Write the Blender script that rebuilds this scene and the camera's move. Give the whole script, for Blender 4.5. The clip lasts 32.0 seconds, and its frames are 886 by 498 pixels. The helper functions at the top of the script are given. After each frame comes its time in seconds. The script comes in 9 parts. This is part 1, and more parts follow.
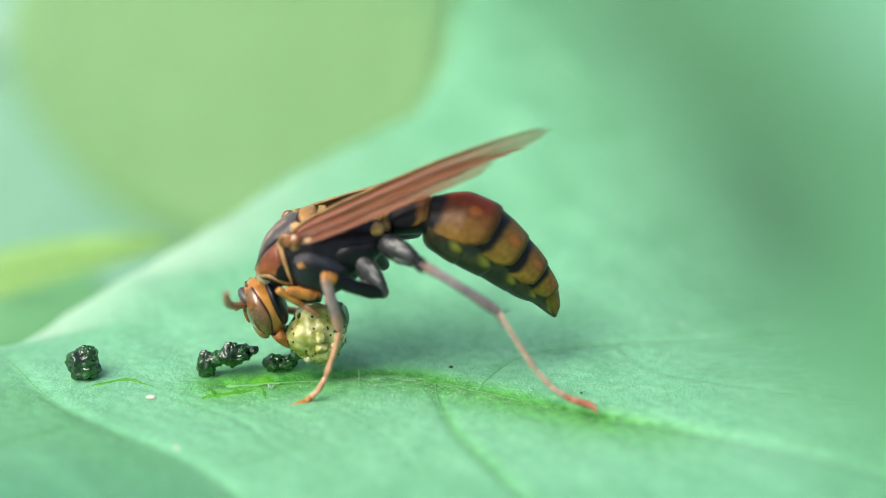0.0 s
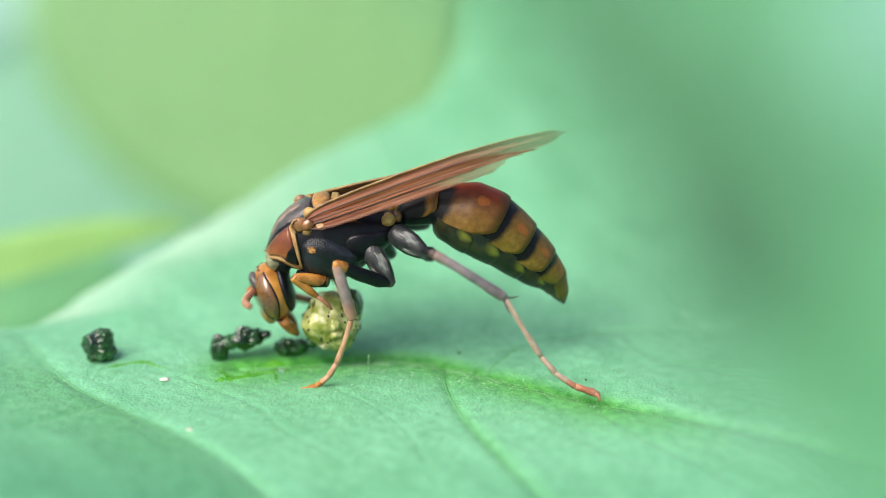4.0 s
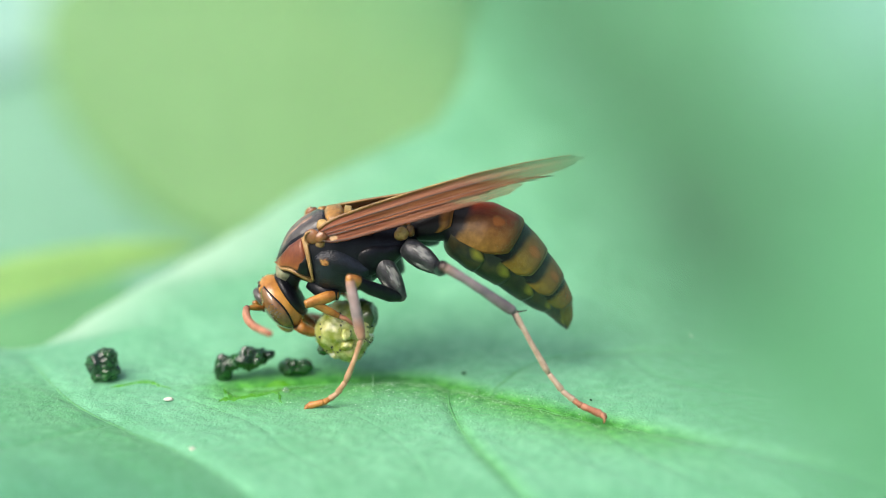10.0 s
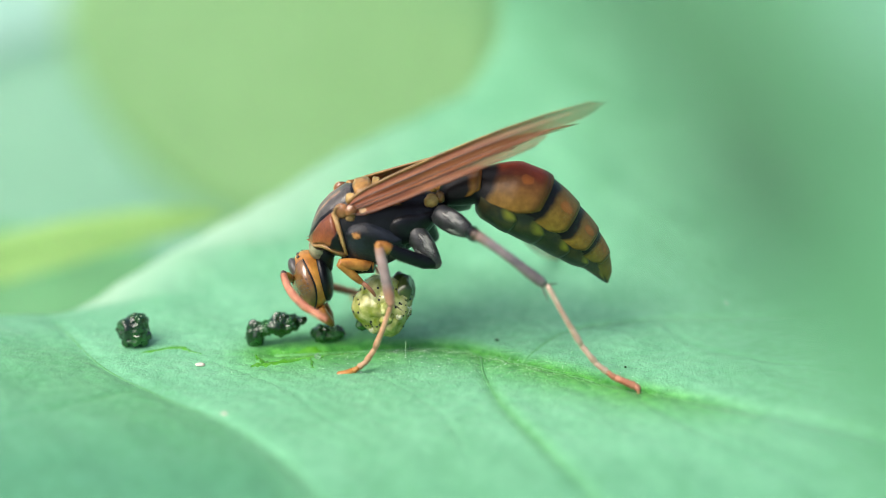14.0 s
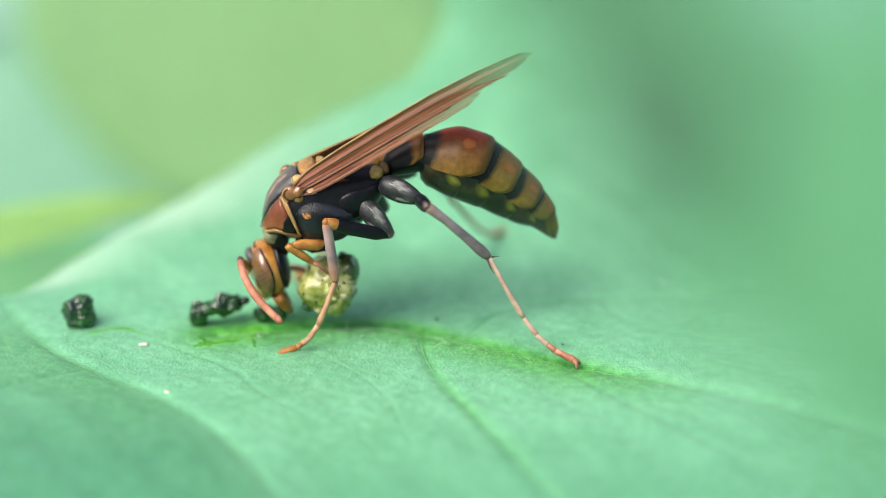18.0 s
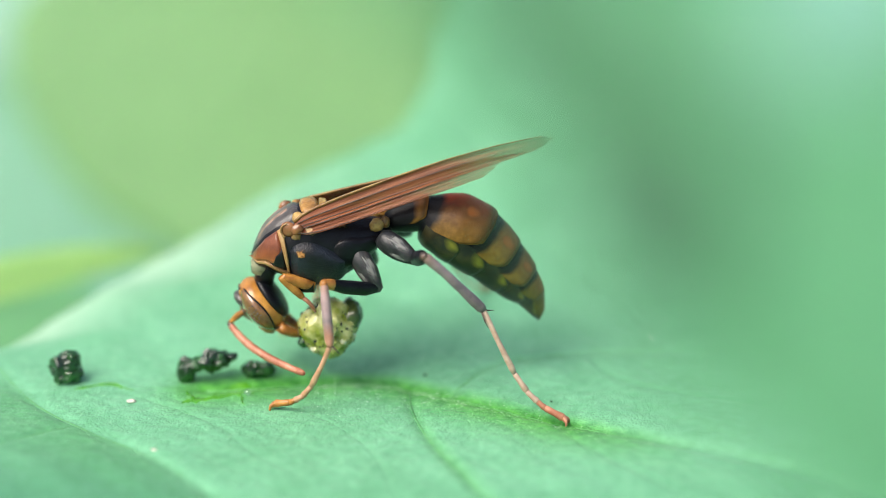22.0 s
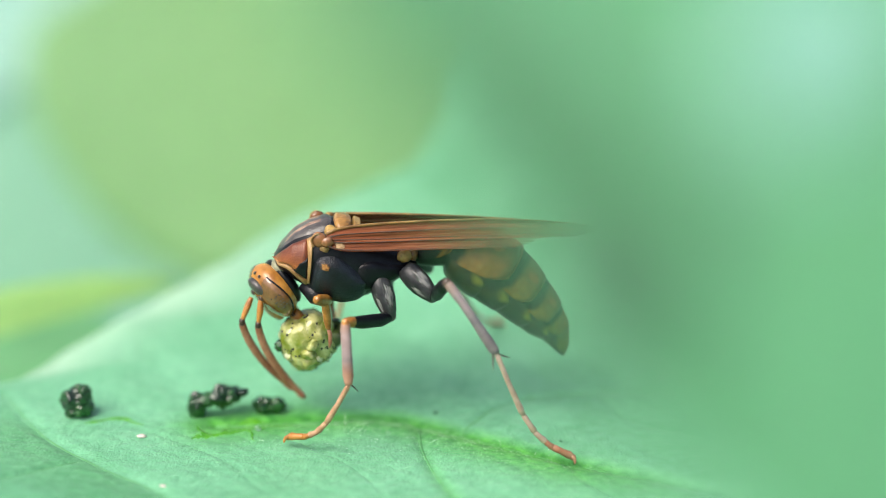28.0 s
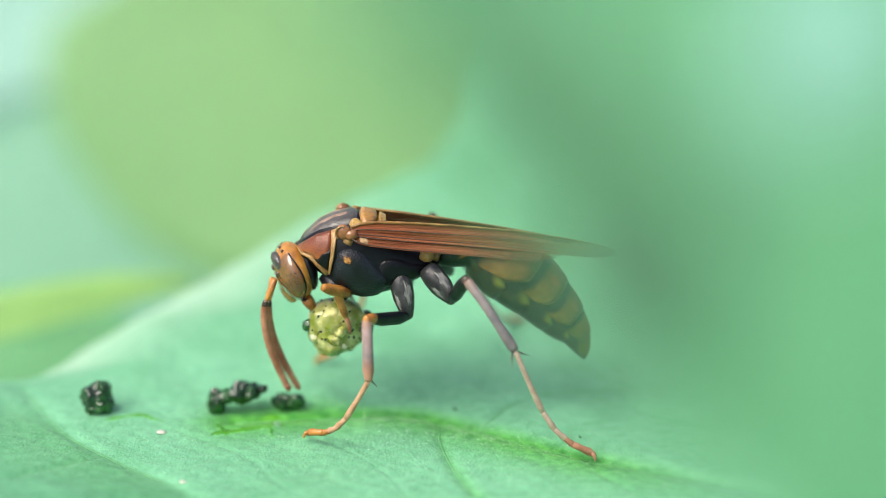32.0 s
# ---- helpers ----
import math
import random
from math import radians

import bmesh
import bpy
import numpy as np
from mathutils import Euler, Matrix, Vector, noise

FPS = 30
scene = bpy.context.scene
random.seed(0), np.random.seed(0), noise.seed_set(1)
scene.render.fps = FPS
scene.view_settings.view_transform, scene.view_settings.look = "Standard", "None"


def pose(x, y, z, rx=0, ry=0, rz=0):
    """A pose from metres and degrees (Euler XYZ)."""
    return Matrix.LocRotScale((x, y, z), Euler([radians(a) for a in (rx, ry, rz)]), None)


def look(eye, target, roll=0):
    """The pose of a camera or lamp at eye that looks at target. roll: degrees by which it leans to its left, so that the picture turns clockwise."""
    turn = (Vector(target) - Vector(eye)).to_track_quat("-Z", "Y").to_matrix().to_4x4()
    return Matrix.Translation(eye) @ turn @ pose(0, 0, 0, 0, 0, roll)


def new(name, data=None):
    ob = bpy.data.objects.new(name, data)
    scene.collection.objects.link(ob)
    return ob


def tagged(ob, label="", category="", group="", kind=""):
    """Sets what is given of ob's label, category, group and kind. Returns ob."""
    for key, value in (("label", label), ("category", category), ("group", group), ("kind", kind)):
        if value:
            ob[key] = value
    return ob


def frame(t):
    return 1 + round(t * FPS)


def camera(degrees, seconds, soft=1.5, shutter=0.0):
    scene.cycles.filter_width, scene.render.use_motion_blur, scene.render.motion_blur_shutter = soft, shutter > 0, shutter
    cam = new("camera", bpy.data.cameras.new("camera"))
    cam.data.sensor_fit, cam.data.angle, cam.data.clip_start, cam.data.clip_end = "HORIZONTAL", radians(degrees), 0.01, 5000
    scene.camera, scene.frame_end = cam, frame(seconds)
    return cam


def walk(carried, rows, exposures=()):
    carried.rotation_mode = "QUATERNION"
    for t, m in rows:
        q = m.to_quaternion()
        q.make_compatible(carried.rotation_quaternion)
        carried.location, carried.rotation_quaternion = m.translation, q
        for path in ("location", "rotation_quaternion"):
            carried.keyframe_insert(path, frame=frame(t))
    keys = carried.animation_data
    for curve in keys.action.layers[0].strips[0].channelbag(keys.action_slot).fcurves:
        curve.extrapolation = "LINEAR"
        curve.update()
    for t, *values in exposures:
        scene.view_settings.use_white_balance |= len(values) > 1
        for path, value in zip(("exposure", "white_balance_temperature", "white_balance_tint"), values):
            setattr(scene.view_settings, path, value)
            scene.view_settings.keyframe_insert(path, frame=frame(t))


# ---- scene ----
# lengths below are millimetres, turned into metres here
MM = 0.001


def mm(x, y, z, rx=0, ry=0, rz=0):
    return pose(x * MM, y * MM, z * MM, rx, ry, rz)


# ---- camera: a hand-held macro lens with a shallow field ----
cam = camera(20, 32.0, soft=0.85)
cam.data.dof.use_dof = True
cam.data.dof.focus_distance = 0.1622
cam.data.dof.aperture_fstop = 11.0
walk(cam, [
    (0, mm(-2.15, -143.37, 67.62, 68.402, 0.417, -1.038)), (0.5, mm(-1.68, -145.15, 68.69, 68.247, 0.383, -1.085)),
    (1, mm(-2.19, -145.37, 68.70, 68.152, 0.287, -1.240)), (1.5, mm(-2.52, -145.32, 69.66, 67.945, 0.090, -0.946)),
    (2, mm(-2.69, -144.96, 68.54, 68.179, 0.068, -0.793)), (2.5, mm(-2.08, -144.73, 69.19, 67.803, 0.131, -0.556)),
    (3, mm(-2.56, -145.10, 68.61, 68.190, 0.057, -0.530)), (3.5, mm(-1.74, -145.61, 69.81, 67.730, 0.037, -0.460)),
    (5.5, mm(-1.21, -146.58, 69.96, 68.601, -0.036, -0.167)), (6, mm(-2.08, -146.29, 68.54, 69.247, -0.126, -0.107)),
    (6.5, mm(-1.30, -146.02, 68.82, 69.023, -0.027, 0.186)), (7, mm(-0.45, -146.78, 68.56, 68.850, -0.025, 0.006)),
    (7.5, mm(1.49, -147.74, 68.52, 68.486, 0.207, 0.159)), (8, mm(1.76, -148.16, 69.11, 68.634, 0.078, -0.008)),
    (8.5, mm(2.80, -147.99, 69.67, 68.522, 0.230, -0.002)), (9, mm(1.59, -147.49, 68.53, 68.749, 0.044, -0.287)),
    (9.5, mm(0.89, -146.62, 68.47, 68.662, -0.030, -0.101)), (10, mm(-0.09, -146.11, 68.59, 68.625, 0.218, 0.162)),
    (10.5, mm(-3.38, -145.61, 69.40, 68.762, 0.260, 0.634)), (11, mm(-3.52, -146.04, 69.08, 68.902, 0.307, 0.739)),
    (11.5, mm(-2.60, -146.28, 67.40, 69.012, 0.304, 0.508)), (12, mm(-1.40, -145.65, 68.49, 68.525, 0.360, 0.838)),
    (12.5, mm(-2.27, -145.85, 68.01, 68.516, 0.218, 0.310)), (13, mm(-1.17, -145.52, 67.70, 68.312, 0.327, 0.631)),
    (13.5, mm(-1.59, -145.52, 66.73, 68.403, 0.167, 0.553)), (15.5, mm(-1.36, -145.68, 67.71, 68.061, 0.132, 0.301)),
    (16, mm(-0.18, -145.88, 68.00, 68.132, 0.307, 0.556)), (16.5, mm(-1.12, -146.29, 67.61, 68.224, 0.045, 0.156)),
    (17, mm(-0.30, -146.96, 66.57, 68.220, 0.182, -0.044)), (17.5, mm(0.37, -148.17, 65.90, 68.367, 0.165, -0.231)),
    (18, mm(0.54, -148.31, 66.89, 68.225, 0.163, -0.244)), (18.5, mm(0.66, -147.62, 66.98, 68.302, 0.042, -0.195)),
    (19, mm(0.77, -147.94, 67.28, 68.384, 0.140, -0.279)), (19.5, mm(0.97, -148.14, 67.29, 68.481, 0.196, -0.349)),
    (20, mm(0.45, -147.55, 67.28, 68.427, 0.127, -0.422)), (20.5, mm(0.87, -147.37, 66.80, 68.410, 0.075, -0.469)),
    (21, mm(1.21, -148.21, 67.15, 68.560, 0.062, -0.640)), (21.5, mm(2.44, -148.57, 68.31, 68.659, 0.143, -0.416)),
    (22, mm(0.62, -147.38, 68.26, 68.950, -0.001, -0.433)), (22.5, mm(0.53, -146.60, 68.46, 69.059, -0.105, 0.012)),
    (23, mm(0.45, -146.81, 68.67, 69.113, -0.017, 0.071)), (23.5, mm(0.98, -147.10, 68.27, 69.159, -0.076, 0.125)),
    (24, mm(1.22, -147.42, 69.10, 69.087, -0.121, 0.071)), (24.5, mm(1.90, -147.36, 68.94, 69.322, -0.089, 0.533)),
    (26.5, mm(2.23, -147.70, 69.76, 69.031, -0.255, 0.449)), (27, mm(1.90, -147.25, 69.83, 69.258, -0.294, 0.548)),
    (27.5, mm(1.85, -146.59, 70.57, 69.095, -0.468, 0.612)), (28, mm(1.60, -146.91, 69.95, 69.216, -0.339, 0.344)),
    (28.5, mm(2.03, -146.87, 69.93, 68.999, -0.257, 0.428)), (29, mm(2.02, -146.94, 69.17, 69.102, -0.219, 0.671)),
    (29.5, mm(1.23, -146.23, 68.40, 69.224, -0.143, 0.810)), (30, mm(1.40, -146.26, 68.85, 69.031, -0.102, 0.751)),
    (30.5, mm(1.46, -146.44, 69.12, 69.106, -0.180, 0.653)), (31, mm(1.57, -146.23, 68.87, 69.417, -0.073, 0.957)),
    (31.5, mm(0.49, -146.09, 69.16, 69.340, -0.140, 0.719)), (32, mm(1.54, -147.30, 69.50, 69.323, -0.111, 0.694)),
], [(0, 0.75, 6500, 10), (32, 0.75, 6500, 10)])

# ---- daylight: bright haze ----
world = bpy.data.worlds.new("sky")
scene.world = world
world.use_nodes = True
wn = world.node_tree.nodes
sky = wn.new("ShaderNodeTexSky")
sky.sky_type, sky.sun_disc = "NISHITA", False
sky.sun_elevation, sky.sun_rotation = radians(53.9), radians(232)
sky.air_density, sky.dust_density, sky.ozone_density = 0.7, 5.0, 0.4
wn["Background"].inputs["Strength"].default_value = 0.15
world.node_tree.links.new(sky.outputs["Color"], wn["Background"].inputs["Color"])
sun = new("sun", bpy.data.lights.new("sun", "SUN"))
sun.data.energy, sun.data.angle, sun.data.color = 1.95, radians(42), (1.0, 0.96, 0.9)
sun.matrix_basis = look((-0.46, -0.36, 0.80), (0, 0, 0))


# ---- materials ----
class Nodes:
    """A material's node tree, with short ways to add to it."""

    def __init__(self, name, rough=0.5, coat=0.0, spec=0.5):
        self.mat = bpy.data.materials.new(name)
        self.mat.use_nodes = True
        self.t = self.mat.node_tree
        self.b = self.t.nodes["Principled BSDF"]
        self.b.inputs["Roughness"].default_value = rough
        self.b.inputs["Coat Weight"].default_value = coat
        self.b.inputs["Specular IOR Level"].default_value = spec

    def add(self, kind, **settings):
        n = self.t.nodes.new(kind)
        for key, v in settings.items():
            n.inputs[key].default_value = v
        return n

    def link(self, a, b):
        self.t.links.new(a, b)

    def coords(self):
        return self.add("ShaderNodeTexCoord").outputs["Object"]

    def noise(self, scale, detail=3.0):
        n = self.add("ShaderNodeTexNoise", Scale=scale, Detail=detail)
        self.link(self.coords(), n.inputs["Vector"])
        return n.outputs["Fac"]

    def ramp(self, fac, stops, smooth=True):
        n = self.add("ShaderNodeValToRGB")
        e = n.color_ramp.elements
        while len(e) < len(stops):
            e.new(0.5)
        for el, (p, c) in zip(e, stops):
            el.position, el.color = p, (*c, 1)
        self.link(fac, n.inputs["Fac"])
        return n.outputs["Color"]

    def mix(self, fac, a, b, kind="MIX"):
        n = self.add("ShaderNodeMix")
        n.data_type, n.blend_type = "RGBA", kind
        ins = [n.inputs[0], n.inputs[6], n.inputs[7]]
        for sock, v in zip(ins, (fac, a, b)):
            if isinstance(v, bpy.types.NodeSocket):
                self.link(v, sock)
            elif isinstance(v, (int, float)):
                sock.default_value = v
            else:
                sock.default_value = (*v, 1)
        return n.outputs[2]

    def bump(self, height, strength, distance):
        n = self.add("ShaderNodeBump", Strength=strength, Distance=distance)
        self.link(height, n.inputs["Height"])
        self.link(n.outputs["Normal"], self.b.inputs["Normal"])

    def spot(self, u, v, ru, rv):
        """How far from a spot at u and, on either flank, v from the midline; 1 at its rim."""
        xyz = self.add("ShaderNodeSeparateXYZ")
        self.link(self.add("ShaderNodeTexCoord").outputs["UV"], xyz.inputs[0])
        flank = self.add("ShaderNodeMath")
        flank.operation = "PINGPONG"
        flank.inputs[1].default_value = 0.5
        self.link(xyz.outputs[1], flank.inputs[0])
        both = self.add("ShaderNodeCombineXYZ")
        self.link(xyz.outputs[0], both.inputs[0])
        self.link(flank.outputs[0], both.inputs[1])
        mp = self.add("ShaderNodeMapping")
        mp.inputs["Location"].default_value = (-u / ru, -(0.5 - v) / rv, 0)
        mp.inputs["Scale"].default_value = (1 / ru, 1 / rv, 1)
        self.link(both.outputs[0], mp.inputs["Vector"])
        wob = self.mix(0.35, mp.outputs[0], self.noise_colour(1500), "LINEAR_LIGHT")
        long = self.add("ShaderNodeVectorMath")
        long.operation = "LENGTH"
        self.link(wob, long.inputs[0])
        return long.outputs["Value"]

    def noise_colour(self, scale):
        n = self.add("ShaderNodeTexNoise", Scale=scale, Detail=3.0)
        self.link(self.coords(), n.inputs["Vector"])
        return n.outputs["Color"]

    def colour(self, c):
        if isinstance(c, tuple):
            self.b.inputs["Base Color"].default_value = (*c, 1)
        else:
            self.link(c, self.b.inputs["Base Color"])


def chitin(name, dark, light, rough=0.35, grain=900.0, mottle=1300.0, coat=0.08, pits=0.3, speckle=0.15, spec=0.4):
    """Insect cuticle: two mottled tones with fine punctures."""
    n = Nodes(name, rough, coat, spec)
    tone = n.ramp(n.noise(mottle, 5), [(0.36, dark), (0.64, light)])
    tone = n.mix(speckle, tone, n.ramp(n.noise(mottle * 5, 3), [(0.35, tuple(0.35 * c for c in dark)), (0.65, light)]))
    n.colour(tone)
    v = n.add("ShaderNodeTexVoronoi", Scale=grain * 14)
    n.link(n.coords(), v.inputs["Vector"])
    n.bump(v.outputs["Distance"], pits, 0.00006)
    return n.mat


def collar_material():
    """Pitted collar plate: dark red-brown above, warming to orange towards its lower fore edge; u runs back, v up."""
    n = Nodes("pitted_rust_cuticle", 0.32, 0.08, 0.4)
    uv = n.add("ShaderNodeSeparateXYZ")
    n.link(n.add("ShaderNodeTexCoord").outputs["UV"], uv.inputs[0])
    tone = n.ramp(uv.outputs[1], [(0.02, (0.36, 0.14, 0.035)), (0.3, (0.25, 0.070, 0.021)), (0.65, (0.14, 0.033, 0.013)), (1.0, (0.10, 0.027, 0.012))])
    tone = n.mix(n.ramp(uv.outputs[0], [(0.0, (0.45, 0.45, 0.45)), (0.35, (0, 0, 0))]), tone, (0.34, 0.13, 0.032))
    tone = n.mix(0.4, tone, n.ramp(n.noise(1500, 5), [(0.36, (0.07, 0.016, 0.007)), (0.64, (0.27, 0.085, 0.026))]))
    v = n.add("ShaderNodeTexVoronoi", Scale=9500)
    n.link(n.coords(), v.inputs["Vector"])
    n.colour(n.mix(n.ramp(v.outputs["Distance"], [(0.15, (0.5, 0.5, 0.5)), (0.5, (0, 0, 0))]), tone, (0.05, 0.012, 0.006)))
    n.bump(v.outputs["Distance"], 0.4, 0.00005)
    return n.mat


def tuft_material(name, dark, light, cut=0.75):
    """Short pale hair lying on the cuticle: streaky, and thinning out to nothing at its edge."""
    n = Nodes(name, 0.5, 0.0, 0.3)
    tex = n.add("ShaderNodeTexCoord").outputs["UV"]
    mp = n.add("ShaderNodeMapping")
    mp.inputs["Scale"].default_value = (4, 9, 1)
    n.link(tex, mp.inputs["Vector"])
    streak = n.add("ShaderNodeTexNoise", Scale=1.0, Detail=3.0)
    n.link(mp.outputs[0], streak.inputs["Vector"])
    n.colour(n.ramp(streak.outputs["Fac"], [(0.36, dark), (0.64, light)]))
    c = n.add("ShaderNodeMapping")
    c.inputs["Location"].default_value, c.inputs["Scale"].default_value = (-1, -1, 0), (2, 2, 1)
    n.link(tex, c.inputs["Vector"])
    wob = n.mix(0.5, c.outputs[0], streak.outputs["Color"], "LINEAR_LIGHT")
    d = n.add("ShaderNodeVectorMath")
    d.operation = "LENGTH"
    n.link(wob, d.inputs[0])
    m = n.add("ShaderNodeMixShader")
    n.link(n.ramp(d.outputs["Value"], [(cut - 0.3, (0, 0, 0)), (cut + 0.1, (1, 1, 1))]), m.inputs[0])
    n.link(n.b.outputs[0], m.inputs[1])
    n.link(n.add("ShaderNodeBsdfTransparent").outputs[0], m.inputs[2])
    n.link(m.outputs[0], n.t.nodes["Material Output"].inputs["Surface"])
    return n.mat


def leaf_material(name, deep, light, translucent, cell=1.0, sheen=0.0, gloss=0.42, rib=False):
    """A leaf's skin: patches of two greens, small vein cells, a waxy gloss and a downy bloom."""
    n = Nodes(name, gloss, 0.0, 0.55)
    n.b.inputs["Sheen Weight"].default_value = sheen
    n.b.inputs["Sheen Roughness"].default_value = 0.5
    n.b.inputs["Sheen Tint"].default_value = (0.72, 1.0, 0.92, 1)
    big = n.noise(70 * cell, 3)
    cells = n.add("ShaderNodeTexVoronoi", Scale=1500 * cell)
    cells.feature = "DISTANCE_TO_EDGE"
    n.link(n.coords(), cells.inputs["Vector"])
    warp = n.noise(1500 * cell, 6)
    mid = n.noise(260 * cell, 4)
    tone = n.ramp(big, [(0.3, deep), (0.7, light)])
    fine = n.ramp(warp, [(0.35, tuple(0.8 * c for c in deep)), (0.65, light)])
    tone = n.mix(0.4, tone, n.ramp(mid, [(0.36, tuple(0.75 * c for c in deep)), (0.64, light)]))
    tone = n.mix(0.4, tone, fine)
    edge = n.ramp(cells.outputs["Distance"], [(0.0, tuple(min(1, 1.25 * c) for c in light)), (0.12, (0, 0, 0))])
    tone = n.mix(0.04, tone, edge, "ADD")
    if rib:
        # deeper green along the midrib: the missing sky glare, put into the base colour
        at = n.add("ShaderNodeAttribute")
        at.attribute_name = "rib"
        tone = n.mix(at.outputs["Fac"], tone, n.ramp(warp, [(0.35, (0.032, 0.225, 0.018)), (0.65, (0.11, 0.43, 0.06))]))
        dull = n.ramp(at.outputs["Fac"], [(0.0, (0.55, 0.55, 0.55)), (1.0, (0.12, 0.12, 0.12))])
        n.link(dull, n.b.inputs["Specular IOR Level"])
        # teal left of the fold and in front: shade put into the colour
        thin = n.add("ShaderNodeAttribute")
        thin.attribute_name = "leaf_shade"
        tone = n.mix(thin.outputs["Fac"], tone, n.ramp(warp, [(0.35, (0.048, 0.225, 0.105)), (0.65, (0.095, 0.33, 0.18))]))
        # whiter towards the left margin: its sky-lit glow, mixed into the colour
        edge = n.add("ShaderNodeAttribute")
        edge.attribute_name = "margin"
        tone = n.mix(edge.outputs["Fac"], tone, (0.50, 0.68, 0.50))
    n.colour(tone)
    add = n.add("ShaderNodeMath")
    add.operation = "ADD"
    n.link(n.noise(5200 * cell, 5), add.inputs[0])
    n.link(warp, add.inputs[1])
    n.bump(add.outputs[0], 0.6, 0.0002)
    tr = n.add("ShaderNodeBsdfTranslucent")
    n.link(tone, tr.inputs["Color"])
    m = n.add("ShaderNodeMixShader", Fac=translucent)
    n.link(n.b.outputs[0], m.inputs[1])
    n.link(tr.outputs[0], m.inputs[2])
    n.link(m.outputs[0], n.t.nodes["Material Output"].inputs["Surface"])
    return n.mat


def tergite_material(name, back, flank, band=0.36, red=0.0, spot=0.0):
    """A plate of the abdomen: black fore band, ochre behind, paler low on the flank; across is the UV's v, along it u."""
    n = Nodes(name, 0.42, 0.0, 0.2)
    uv = n.add("ShaderNodeSeparateXYZ")
    n.link(n.add("ShaderNodeTexCoord").outputs["UV"], uv.inputs[0])
    wob = n.add("ShaderNodeMath")
    wob.operation = "MULTIPLY_ADD"
    wob.inputs[1].default_value, wob.inputs[2].default_value = 0.22, -0.11
    n.link(n.noise(700, 3), wob.inputs[0])
    along = n.add("ShaderNodeMath")
    along.operation = "ADD"
    n.link(uv.outputs[0], along.inputs[0])
    n.link(wob.outputs[0], along.inputs[1])
    side = n.ramp(uv.outputs[1], [(0.05, flank), (0.33, back), (0.67, back), (0.95, flank)])
    black = (0.004, 0.004, 0.005)
    edge = tuple(1.5 * c for c in flank)
    mask = n.ramp(along.outputs[0], [(band - 0.09, (0, 0, 0)), (band + 0.05, (1, 1, 1))])
    tone = n.mix(1.0, side, n.ramp(n.noise(2200, 6), [(0.34, (0.72, 0.68, 0.62)), (0.5, (0.9, 0.88, 0.86)), (0.66, (1.12, 1.12, 1.05))]), "MULTIPLY")
    if red:
        r = n.ramp(uv.outputs[1], [(0.3, (0, 0, 0)), (0.45, (1, 1, 1)), (0.55, (1, 1, 1)), (0.7, (0, 0, 0))])
        tone = n.mix(n.mix(red, (0, 0, 0), r), tone, (0.30, 0.035, 0.012))
    if spot:
        d = n.spot(0.66, spot, 0.19 if spot > 0.2 else 0.1, 0.06)
        tone = n.mix(n.ramp(d, [(0.8, (0.5, 0.5, 0.5)), (1.35, (0, 0, 0))]), tone, n.ramp(d, [(0.0, (0.32, 0.10, 0.02)), (0.7, (0.22, 0.07, 0.014)), (0.95, (0.06, 0.02, 0.008))]))
    tone = n.mix(mask, black, tone)
    groove = n.ramp(uv.outputs[0], [(0.80, (0, 0, 0)), (0.88, (0.85, 0.85, 0.85)), (0.925, (0, 0, 0))])
    tone = n.mix(groove, tone, tuple(0.3 * c for c in flank))
    rim = n.ramp(uv.outputs[0], [(0.92, (0, 0, 0)), (0.945, (1, 1, 1))])
    tone = n.mix(n.mix(0.7, (0, 0, 0), rim), tone, edge)
    n.colour(tone)
    v = n.add("ShaderNodeTexVoronoi", Scale=6000)
    n.link(n.coords(), v.inputs["Vector"])
    n.bump(v.outputs["Distance"], 0.22, 0.00005)
    return n.mat


BLACK = chitin("black_cuticle", (0.002, 0.002, 0.003), (0.005, 0.006, 0.009), 0.34, 640, coat=0.0, pits=0.25, spec=0.25)
SILVER_SHEEN_TUFT = tuft_material("silvery_sheen_tuft", (0.065, 0.07, 0.072), (0.23, 0.23, 0.21), 0.72)
ORANGE_TUFT = tuft_material("orange_tuft", (0.16, 0.06, 0.015), (0.55, 0.27, 0.09))
RUST_TUFT = tuft_material("rust_tuft", (0.04, 0.018, 0.008), (0.20, 0.09, 0.03), 0.65)
TAN_TUFT = tuft_material("tan_tuft", (0.28, 0.16, 0.075), (0.50, 0.33, 0.17), 0.85)
DUSKY = chitin("dusky_cuticle", (0.003, 0.004, 0.006), (0.013, 0.018, 0.027), 0.38, 760, 900, coat=0.0, pits=0.55, speckle=0.15, spec=0.35)
HIP = chitin("hip_cuticle", (0.004, 0.005, 0.006), (0.036, 0.038, 0.039), 0.34, 700, 900, coat=0.0, pits=0.3, speckle=0.2)
IVORY = chitin("ivory_cuticle", (0.13, 0.13, 0.08), (0.30, 0.30, 0.19), 0.35, 600)
AMBER_BROWN = chitin("amber_brown_cuticle", (0.06, 0.02, 0.008), (0.24, 0.10, 0.035), 0.22, 700, 700, coat=0.3, pits=0.1, speckle=0.3)
COLLAR = collar_material()
ORANGE = chitin("orange_cuticle", (0.21, 0.070, 0.012), (0.44, 0.20, 0.04), 0.28, 600)
AMBER = chitin("amber_cuticle", (0.20, 0.068, 0.010), (0.50, 0.24, 0.048), 0.26, 600, 420, coat=0.2, pits=0.1)
STRIPE = chitin("tan_stripe", (0.14, 0.085, 0.06), (0.30, 0.195, 0.14), 0.4, 700, pits=0.4, speckle=0.3)
